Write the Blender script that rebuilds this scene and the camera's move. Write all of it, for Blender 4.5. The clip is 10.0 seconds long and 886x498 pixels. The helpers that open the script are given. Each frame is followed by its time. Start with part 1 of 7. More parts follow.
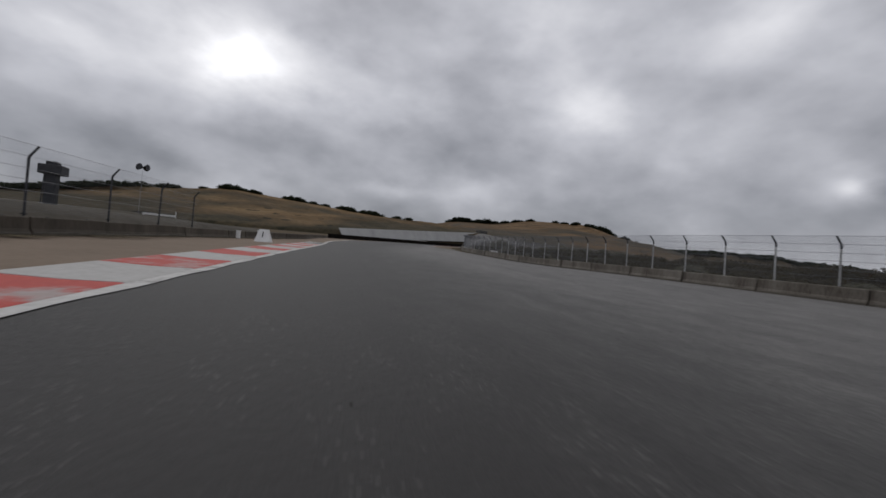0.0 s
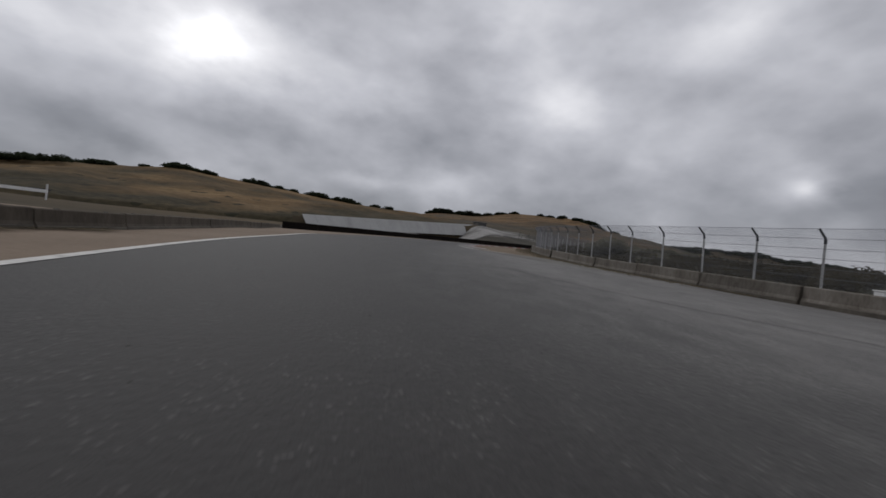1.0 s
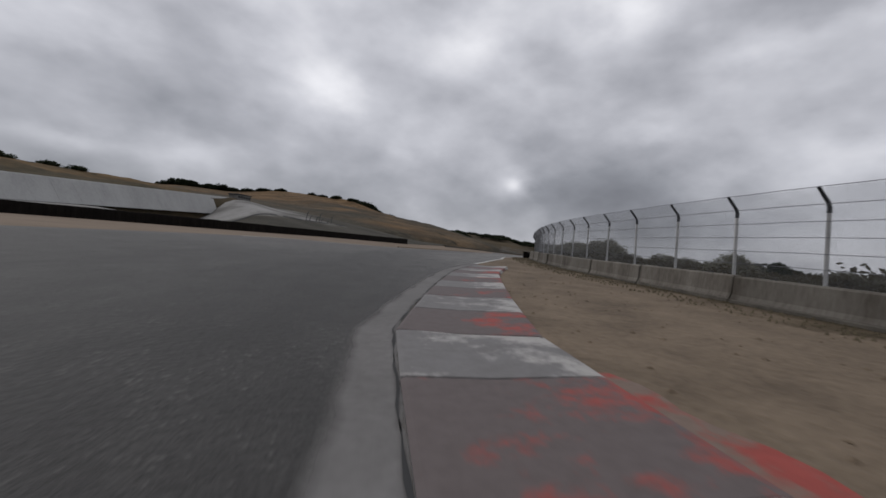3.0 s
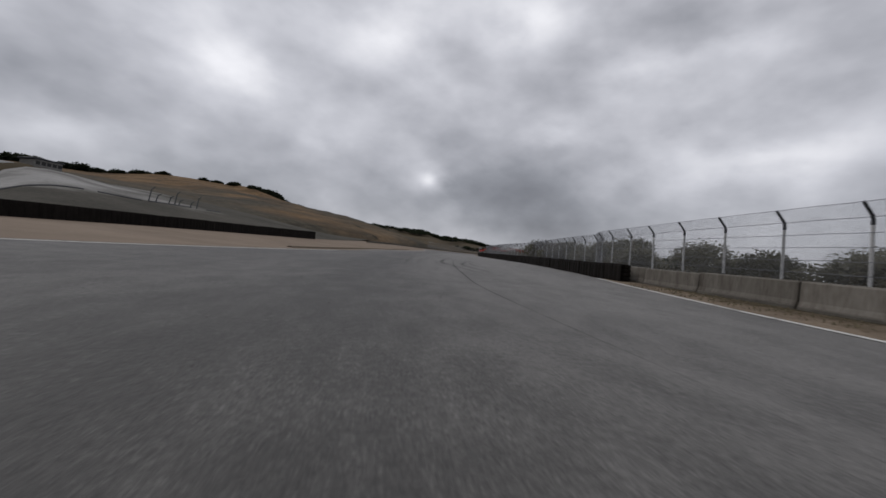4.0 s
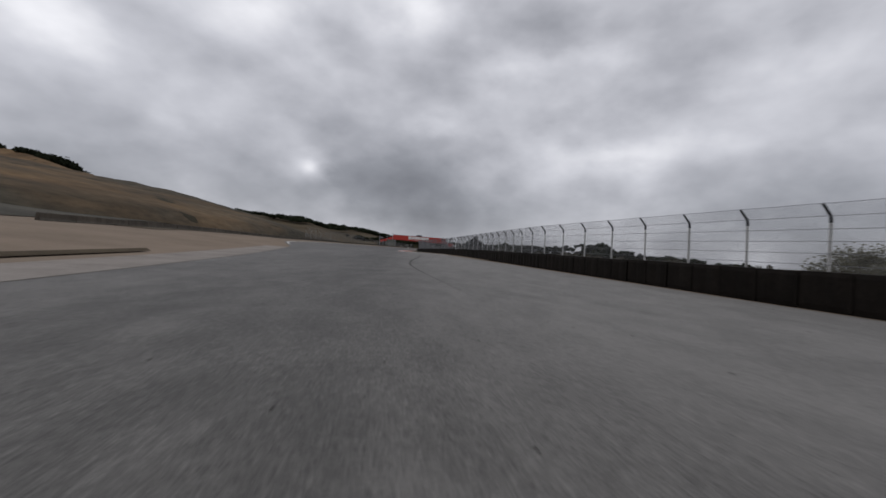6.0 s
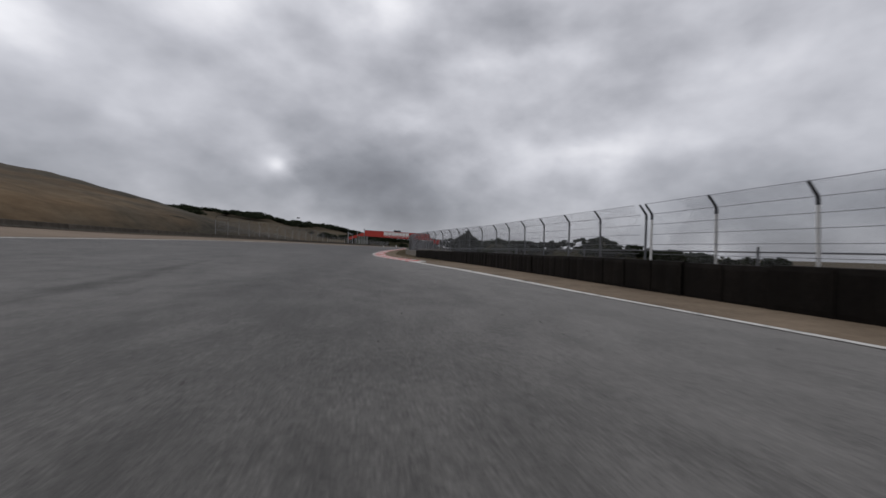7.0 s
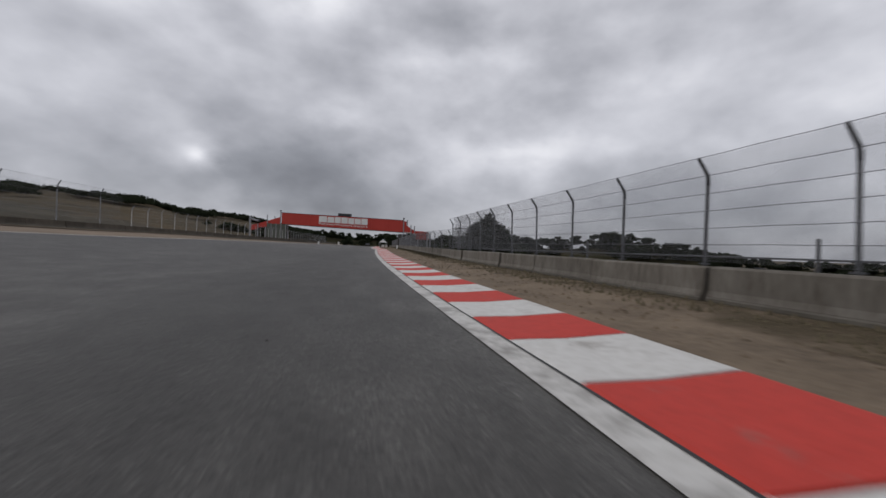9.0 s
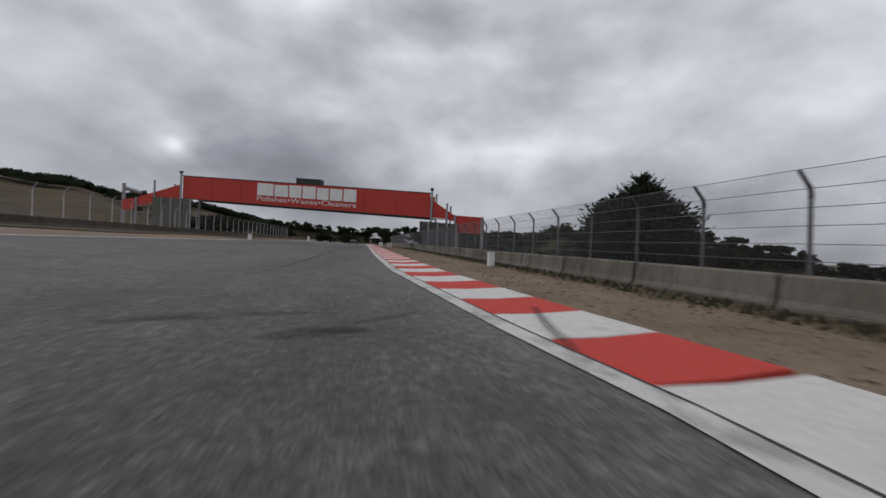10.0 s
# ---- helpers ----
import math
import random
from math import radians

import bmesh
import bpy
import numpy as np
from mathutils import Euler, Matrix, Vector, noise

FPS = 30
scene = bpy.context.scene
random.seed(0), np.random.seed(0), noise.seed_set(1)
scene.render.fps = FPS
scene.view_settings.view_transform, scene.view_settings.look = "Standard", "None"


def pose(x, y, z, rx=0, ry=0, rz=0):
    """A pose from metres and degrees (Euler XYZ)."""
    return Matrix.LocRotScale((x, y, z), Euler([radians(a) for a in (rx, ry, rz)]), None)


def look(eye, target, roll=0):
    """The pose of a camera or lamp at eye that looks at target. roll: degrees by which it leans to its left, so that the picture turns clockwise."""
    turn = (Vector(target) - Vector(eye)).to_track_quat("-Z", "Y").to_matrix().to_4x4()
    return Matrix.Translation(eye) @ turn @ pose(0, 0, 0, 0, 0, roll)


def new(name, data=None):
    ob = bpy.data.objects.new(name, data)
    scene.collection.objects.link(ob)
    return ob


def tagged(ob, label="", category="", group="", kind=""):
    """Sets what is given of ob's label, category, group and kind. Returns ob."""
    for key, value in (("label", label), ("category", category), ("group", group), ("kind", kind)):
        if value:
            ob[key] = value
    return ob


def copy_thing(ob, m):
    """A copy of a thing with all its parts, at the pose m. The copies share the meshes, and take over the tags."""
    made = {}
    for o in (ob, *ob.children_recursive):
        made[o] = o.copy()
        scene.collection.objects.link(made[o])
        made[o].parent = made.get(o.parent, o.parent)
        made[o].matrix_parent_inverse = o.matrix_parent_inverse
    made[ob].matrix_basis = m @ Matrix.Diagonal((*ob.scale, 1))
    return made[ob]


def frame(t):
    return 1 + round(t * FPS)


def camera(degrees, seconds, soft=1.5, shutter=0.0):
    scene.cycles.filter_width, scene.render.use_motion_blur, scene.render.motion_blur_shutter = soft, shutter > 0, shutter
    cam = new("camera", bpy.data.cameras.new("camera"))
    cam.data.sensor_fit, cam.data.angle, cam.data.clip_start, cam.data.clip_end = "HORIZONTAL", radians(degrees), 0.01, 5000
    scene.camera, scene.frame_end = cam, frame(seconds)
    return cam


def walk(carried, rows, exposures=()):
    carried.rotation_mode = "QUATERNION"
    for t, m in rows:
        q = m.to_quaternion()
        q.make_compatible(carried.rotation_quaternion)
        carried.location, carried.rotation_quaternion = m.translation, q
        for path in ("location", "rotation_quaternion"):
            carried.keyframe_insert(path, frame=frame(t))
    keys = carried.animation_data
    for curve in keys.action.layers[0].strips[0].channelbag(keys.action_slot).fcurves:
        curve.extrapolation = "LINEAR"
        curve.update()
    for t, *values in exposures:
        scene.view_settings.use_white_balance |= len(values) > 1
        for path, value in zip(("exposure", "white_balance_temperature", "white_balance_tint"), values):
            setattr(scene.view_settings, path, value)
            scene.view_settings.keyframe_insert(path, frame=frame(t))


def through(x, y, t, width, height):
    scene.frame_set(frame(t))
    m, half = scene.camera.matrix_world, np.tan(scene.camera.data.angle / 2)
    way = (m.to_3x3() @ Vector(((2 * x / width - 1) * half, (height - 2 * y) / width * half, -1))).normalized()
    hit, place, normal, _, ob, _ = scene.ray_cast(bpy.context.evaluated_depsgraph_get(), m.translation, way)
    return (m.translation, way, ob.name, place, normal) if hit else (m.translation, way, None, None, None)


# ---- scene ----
cam = camera(94.01, 10.0, soft=1.6, shutter=0.045)
PATH = [
    (0.00, pose(0.000, -0.000, 0.560, 91.590, -4.697, -0.202)),
    (0.20, pose(-1.132, 5.679, 0.819, 91.240, -4.810, 0.079)),
    (0.40, pose(-2.215, 10.931, 1.027, 90.995, -4.948, -0.095)),
    (0.60, pose(-3.194, 15.783, 1.202, 90.847, -5.101, -0.762)),
    (0.80, pose(-4.016, 20.266, 1.361, 90.786, -5.260, -1.962)),
    (1.00, pose(-4.628, 24.408, 1.522, 90.801, -5.417, -3.732)),
    (1.20, pose(-4.991, 28.247, 1.696, 90.877, -5.553, -6.061)),
    (1.40, pose(-5.124, 31.855, 1.875, 90.969, -5.620, -8.729)),
    (1.60, pose(-5.061, 35.313, 2.044, 91.028, -5.562, -11.476)),
    (1.80, pose(-4.842, 38.666, 2.199, 91.034, -5.386, -14.182)),
    (2.00, pose(-4.514, 41.923, 2.346, 90.995, -5.159, -16.877)),
    (2.20, pose(-4.101, 45.102, 2.491, 90.930, -4.942, -19.655)),
    (2.40, pose(-3.537, 48.258, 2.638, 90.883, -4.755, -22.835)),
    (2.60, pose(-2.737, 51.453, 2.794, 90.904, -4.606, -26.769)),
    (2.80, pose(-1.656, 54.707, 2.955, 90.985, -4.489, -31.243)),
    (3.00, pose(-0.287, 57.997, 3.110, 91.056, -4.382, -35.475)),
    (3.20, pose(1.366, 61.306, 3.252, 91.069, -4.272, -38.841)),
    (3.40, pose(3.271, 64.654, 3.386, 91.055, -4.186, -41.446)),
    (3.60, pose(5.390, 68.065, 3.522, 91.066, -4.161, -43.578)),
    (3.80, pose(7.729, 71.551, 3.658, 91.104, -4.190, -45.448)),
    (4.00, pose(10.337, 75.106, 3.780, 91.122, -4.228, -47.197)),
    (4.20, pose(13.255, 78.730, 3.881, 91.085, -4.232, -48.925)),
    (4.40, pose(16.488, 82.436, 3.972, 91.020, -4.177, -50.595)),
    (4.60, pose(20.027, 86.240, 4.069, 90.964, -4.046, -52.138)),
    (4.80, pose(23.839, 90.137, 4.179, 90.932, -3.853, -53.549)),
    (5.00, pose(27.860, 94.095, 4.295, 90.914, -3.641, -54.890)),
    (5.20, pose(32.034, 98.083, 4.411, 90.897, -3.444, -56.226)),
    (5.40, pose(36.347, 102.063, 4.523, 90.863, -3.251, -57.631)),
    (5.60, pose(40.794, 105.994, 4.629, 90.796, -3.044, -59.179)),
    (5.80, pose(45.383, 109.838, 4.728, 90.692, -2.834, -60.913)),
    (6.00, pose(50.135, 113.557, 4.828, 90.560, -2.661, -62.843)),
    (6.20, pose(55.060, 117.128, 4.931, 90.417, -2.546, -64.874)),
    (6.40, pose(60.126, 120.578, 5.034, 90.297, -2.420, -66.493)),
    (6.60, pose(65.289, 123.951, 5.128, 90.239, -2.196, -67.111)),
    (6.80, pose(70.489, 127.307, 5.210, 90.241, -1.881, -66.866)),
    (7.00, pose(75.648, 130.731, 5.276, 90.259, -1.575, -66.616)),
    (7.20, pose(80.707, 134.276, 5.322, 90.256, -1.368, -67.043)),
    (7.40, pose(85.680, 137.877, 5.349, 90.219, -1.283, -67.995)),
    (7.60, pose(90.603, 141.442, 5.356, 90.143, -1.328, -69.113)),
    (7.80, pose(95.538, 144.887, 5.356, 90.050, -1.432, -70.205)),
    (8.00, pose(100.572, 148.145, 5.368, 89.989, -1.445, -71.236)),
    (8.20, pose(105.775, 151.187, 5.409, 89.996, -1.279, -72.190)),
    (8.40, pose(111.134, 154.146, 5.468, 90.046, -1.104, -73.088)),
    (8.60, pose(116.618, 157.192, 5.528, 90.100, -1.144, -73.957)),
    (8.80, pose(122.267, 160.377, 5.582, 90.143, -1.419, -74.803)),
    (9.00, pose(128.189, 163.637, 5.638, 90.178, -1.748, -75.607)),
    (9.20, pose(134.460, 166.908, 5.699, 90.207, -1.978, -76.346)),
    (9.40, pose(141.019, 170.153, 5.771, 90.209, -2.119, -76.980)),
    (9.60, pose(147.771, 173.343, 5.857, 90.161, -2.221, -77.468)),
    (9.80, pose(154.621, 176.446, 5.960, 90.041, -2.333, -77.766)),
    (10.00, pose(161.472, 179.434, 6.084, 89.824, -2.504, -77.833)),
]
walk(cam, PATH, [(0.0, -0.2), (1.5, -0.2), (2.5, -0.12), (4.0, 0.0), (7.0, 0.0), (8.5, 0.03), (10.0, 0.05)])

# ---- light: an overcast sky with a few bright gaps ----
world = bpy.data.worlds.new("overcast_sky")
scene.world = world
world.use_nodes = True


def build_sky():
    nt = world.node_tree
    N, L = nt.nodes, nt.links
    bg = N["Background"]

    def math_(op, a, b=None, clamp=False):
        n = N.new("ShaderNodeMath")
        n.operation, n.use_clamp = op, clamp
        for k, v in enumerate((a, b)):
            if v is None:
                continue
            if isinstance(v, (int, float)):
                n.inputs[k].default_value = v
            else:
                L.new(v, n.inputs[k])
        return n.outputs[0]

    def vec(op, a, b):
        n = N.new("ShaderNodeVectorMath")
        n.operation = op
        for k, v in enumerate((a, b)):
            if isinstance(v, tuple):
                n.inputs[k].default_value = v
            else:
                L.new(v, n.inputs[k])
        return n.outputs["Value" if op == "DOT_PRODUCT" else 0]

    co = N.new("ShaderNodeTexCoord").outputs["Generated"]
    sep = N.new("ShaderNodeSeparateXYZ")
    L.new(co, sep.inputs[0])
    z = sep.outputs[2]

    def noise_(scale, detail, rough, off, flat, out="Fac"):
        """Cloud noise on the dome, flattened towards the horizon."""
        mp = N.new("ShaderNodeMapping")
        mp.inputs["Location"].default_value = off
        mp.inputs["Scale"].default_value = (1, 1, flat)
        L.new(co, mp.inputs[0])
        n = N.new("ShaderNodeTexNoise")
        n.inputs["Scale"].default_value, n.inputs["Detail"].default_value = scale, detail
        n.inputs["Roughness"].default_value = rough
        L.new(mp.outputs[0], n.inputs["Vector"])
        return n.outputs[out]

    big = noise_(2.2, 3, 0.45, (3.1, 0.7, 0), 1.5)
    mid = noise_(5.5, 4, 0.46, (1.3, 5.2, 2), 1.7)
    fine = noise_(15.0, 3, 0.45, (7.0, 2.0, 1), 1.6)
    cloud = math_("ADD", math_("ADD", math_("MULTIPLY", big, 0.36), math_("MULTIPLY", mid, 0.40)), math_("MULTIPLY", fine, 0.11))
    # billows pull the banks of cloud out of shape
    warp = vec("SUBTRACT", noise_(5.0, 5, 0.55, (4.0, 1.0, 6.0), 1.8, "Color"), (0.5, 0.5, 0.5))
    bent = vec("ADD", co, vec("MULTIPLY", warp, (0.16, 0.16, 0.10)))

    less = vec("ADD", co, vec("MULTIPLY", warp, (0.035, 0.035, 0.03)))

    def bank(azimuth, elevation, wide, high, amount):
        """A brighter or darker bank of cloud: its middle, its half width and height in degrees."""
        a, e = radians(azimuth), radians(elevation)
        d = Vector((-math.sin(a) * math.cos(e), math.cos(a) * math.cos(e), math.sin(e)))
        side = Vector((math.cos(a), math.sin(a), 0))
        src = less if wide < 1.5 else bent
        u = vec("DOT_PRODUCT", src, tuple(side / math.sin(radians(wide * 1.25))))
        v = math_("SUBTRACT", vec("DOT_PRODUCT", src, tuple(side.cross(d) / math.sin(radians(high * 1.25)))), 0.0)
        g = math_("EXPONENT", math_("MULTIPLY", math_("ADD", math_("MULTIPLY", u, u), math_("MULTIPLY", v, v)), -1.0))
        g = math_("MULTIPLY", g, math_("GREATER_THAN", vec("DOT_PRODUCT", co, tuple(d)), 0.0))
        return math_("MULTIPLY", g, amount)

    for args in BANKS:
        cloud = math_("ADD", cloud, bank(*args))
    ramp = N.new("ShaderNodeValToRGB")
    r = ramp.color_ramp
    r.elements[0].position, r.elements[0].color = 0.19, (0.201, 0.206, 0.231, 1)
    r.elements[1].position, r.elements[1].color = 1.0, (1.75, 1.75, 1.80, 1)
    for p, c in ((0.32, (0.301, 0.309, 0.344)), (0.448, (0.471, 0.478, 0.524)), (0.56, (0.641, 0.648, 0.702)), (0.76, (1.0, 1.0, 1.045))):
        e = r.elements.new(p)
        e.color = (*c, 1)
    # the overcast darkens towards the horizon
    low = N.new("ShaderNodeMapRange")
    low.interpolation_type = "SMOOTHSTEP"
    low.inputs["From Min"].default_value, low.inputs["From Max"].default_value = 0.0, 0.34
    low.inputs["To Min"].default_value, low.inputs["To Max"].default_value = -0.17, 0.03
    L.new(z, low.inputs["Value"])
    cloud = math_("ADD", math_("ADD", math_("MULTIPLY", cloud, 1.12), 0.122), low.outputs[0])
    L.new(math_("MULTIPLY", cloud, 0.8), ramp.inputs[0])
    sky = N.new("ShaderNodeTexSky")
    sky.sky_type, sky.sun_disc = "NISHITA", False
    sky.sun_elevation, sky.sun_rotation = radians(48), radians(-27)
    scale = N.new("ShaderNodeVectorMath")
    scale.operation = "SCALE"
    scale.inputs["Scale"].default_value = 0.05
    L.new(sky.outputs[0], scale.inputs[0])
    mix = N.new("ShaderNodeMix")
    mix.data_type = "RGBA"
    mix.inputs["Factor"].default_value = 0.92
    L.new(scale.outputs[0], mix.inputs[6])
    L.new(ramp.outputs[0], mix.inputs[7])
    L.new(mix.outputs[2], bg.inputs["Color"])
    bg.inputs["Strength"].default_value = 1.0


# banks of cloud: azimuth, elevation, half width, half height (degrees), brighter or darker by
BANKS = [
    (29.0, 22.0, 4.8, 2.8, 0.26), (28.4, 22.8, 9.9, 5.0, 0.21), (45.0, 18.8, 4.8, 1.5, 0.135), (18.2, 22.3, 5.3, 2.6, 0.12),
    (9.0, 20.4, 3.5, 1.8, 0.09), (41.8, 11.2, 6.9, 1.7, -0.105), (23.7, 13.9, 5.3, 2.0, -0.12), (15.8, 27.8, 3.8, 3.1, -0.06),
    (-3.5, 22.5, 5.3, 5.6, -0.135), (5.2, 13.9, 11.3, 2.6, -0.09), (34.2, 9.4, 8.7, 1.0, -0.075), (7.9, 8.7, 4.6, 1.1, 0.105),
    (-5.4, 9.5, 4.6, 1.4, 0.09), (-9.1, 29.5, 2.6, 3.8, 0.06), (-19.2, 20.4, 3.4, 1.5, 0.12), (-35.8, 27.8, 5.2, 3.2, 0.12),
    (-58.3, 30.6, 2.8, 3.1, 0.15), (-28.1, 21.5, 4.0, 3.3, -0.045), (-53.8, 10.3, 8.3, 3.4, -0.12), (-28.9, 12.2, 5.7, 1.8, -0.06),
    (-15.3, 15.6, 4.2, 2.4, -0.045), (-43.4, 12.7, 3.8, 3.0, 0.06), (-49.4, 26.4, 3.4, 3.4, -0.045), (-71.8, 24.0, 4.8, 1.2, 0.09),
    (-60.4, 17.3, 3.9, 1.3, 0.105), (-84.4, 13.5, 4.3, 1.3, 0.12), (-76.1, 11.4, 5.7, 2.6, 0.12), (-93.6, 14.1, 6.0, 1.5, 0.09),
    (-58.4, 8.1, 8.2, 3.3, -0.105), (-75.6, 29.1, 7.0, 2.2, -0.105), (-81.9, 25.5, 3.3, 0.9, 0.075), (-103.3, 19.9, 8.4, 2.2, 0.045),
    (-100.3, 26.2, 8.7, 2.2, -0.06), (-111.2, 10.5, 7.7, 3.1, -0.03), (-65.9, 14.4, 5.2, 1.9, -0.06), (-90.8, 19.7, 9.8, 1.6, -0.06),
    (-44.6, 10.4, 1.0, 0.75, 0.2), (-44.4, 10.6, 3.4, 2.0, 0.135), (-140, 25, 14, 7, 0.09), (80, 25, 14, 7, 0.075),
]
build_sky()
sun_lamp = bpy.data.lights.new("sun_through_cloud", "SUN")
sun_lamp.energy, sun_lamp.angle, sun_lamp.color = 0.6, radians(25), (1.0, 0.97, 0.93)
new("sun_through_cloud", sun_lamp).matrix_world = look((0, 0, 0), (math.sin(radians(27)) * 0.67, -math.cos(radians(27)) * 0.67, -0.74))

# Plan in units of U metres; s runs along the driven line, l to its right.
U = 0.56
LINE = [(0, 0, 0, 0), (24.4, -4.9, 23.9, 1.0), (44.4, -8.3, 43.6, 1.72), (60.8, -9.1, 60.0, 2.5), (75.7, -8.1, 74.9, 3.19),
        (90.1, -5.7, 89.0, 3.85), (105.6, -0.5, 103.6, 4.55), (122.6, 7.7, 118.5, 5.17), (141.6, 18.5, 134.1, 5.75),
        (163.2, 32.5, 150.6, 6.18), (187.8, 49.7, 168.0, 6.67), (213.8, 68.8, 185.8, 7.17)]
LINE += [(240.6, 89.5, 202.8, 7.62), (267.9, 112.0, 218.3, 8.08), (295.5, 135.1, 233.4, 8.42), (323.0, 157.4, 249.4, 8.56),
         (349.9, 179.6, 264.5, 8.59), (377.1, 203.3, 277.9, 8.82), (406.4, 228.9, 292.2, 9.07), (438.7, 257.8, 306.7, 9.38),
         (472.2, 288.3, 320.4, 9.86), (552.2, 361.8, 352.0, 10.6), (702.2, 499.6, 411.2, 11.2), (1002.2, 780.0, 517.8, 12.0)]
LINE = [(-200, 40.2, -195.9, -8.0), (-80, 16.0, -78.4, -3.3)] + LINE


def smooth(xs, ys, at):
    """Cubic Hermite through the knots (xs, ys)."""
    xs, ys, at = np.asarray(xs, float), np.asarray(ys, float), np.asarray(at, float)
    m = np.gradient(ys, xs)
    i = np.clip(np.searchsorted(xs, at) - 1, 0, len(xs) - 2)
    h = xs[i + 1] - xs[i]
    t = (at - xs[i]) / h
    return ((1 + 2 * t) * (1 - t) ** 2 * ys[i] + t * (1 - t) ** 2 * h * m[i] + t * t * (3 - 2 * t) * ys[i + 1] + t * t * (t - 1) * h * m[i + 1])


SS = np.arange(-200, 1000, 1.0)
LX, LY, LZ = (smooth([r[0] for r in LINE], [r[k] for r in LINE], SS) for k in (1, 2, 3))
DX, DY = np.gradient(LX), np.gradient(LY)
DN = np.hypot(DX, DY)
DX, DY = DX / DN, DY / DN

RISE_S = [-200, 60, 90, 120, 150, 185, 235, 290, 330, 400, 450, 490, 540, 700]
RISE_L = {-14: [0, .0, .05, .25, .3, .15, .1, .3, .75, .8, .7, .45, .3, .2],
          -25: [1, .2, -.05, .35, .6, 1.0, 1.2, 1.3, 1.7, 1.7, 1.5, 1.2, 1, 1],
          -60: [2.5, 1.2, .2, .4, 1.5, 2.2, 3, 3.5, 3.5, 3.5, 3, 2.5, 2.5, 2],
          -150: [7, 7, 5, 4, 5, 6, 7, 7, 7, 7, 6, 5, 5, 4]}


def rise(s, l):
    """Height of the ground at (s, l) over the driven line."""
    cols = [np.interp(s, RISE_S, RISE_L[k]) for k in (-150, -60, -25, -14)]
    right = np.interp(s, [0, 20, 34, 45, 60, 75, 88, 100, 150, 250, 330, 355, 415, 480], [.15, .03, -.1, -.16, -.24, -.2, -.05, .0, .1, -.05, .0, .2, .2, -.05])
    far = np.interp(s, [250, 320], [-5, -13])
    near = np.interp(s, [70, 120], [1.0, 0.26])             # the flat reaches further before the bend
    xs = [-150, -60, -25, -14, -4, 4, 14, 26, 60, 160]
    ys = cols + [0 * right, 0 * right, right, right * near + 0.26 * (1 - near) * far * 0.4, 0.4 * far, far]
    out = ys[0]
    for a, b, p, q in zip(xs, xs[1:], ys, ys[1:]):
        k = np.clip((l - a) / (b - a), 0, 1)
        out = out + k * (q - p)
    return out


def spot(s, l, up=0.0):
    """The point at (s, l), up units over the ground."""
    x, y, z, dx, dy = (np.interp(s, SS, a) for a in (LX, LY, LZ, DX, DY))
    return np.stack([x + l * dy, y - l * dx, z + rise(s, l) + up], -1) * U


# ---- materials ----
def material(name, rough=0.85, metal=0.0, spec=0.3):
    m = bpy.data.materials.new(name)
    m.use_nodes = True
    b = m.node_tree.nodes["Principled BSDF"]
    b.inputs["Roughness"].default_value, b.inputs["Metallic"].default_value = rough, metal
    b.inputs["Specular IOR Level"].default_value = spec
    return m, m.node_tree.nodes, m.node_tree.links, b


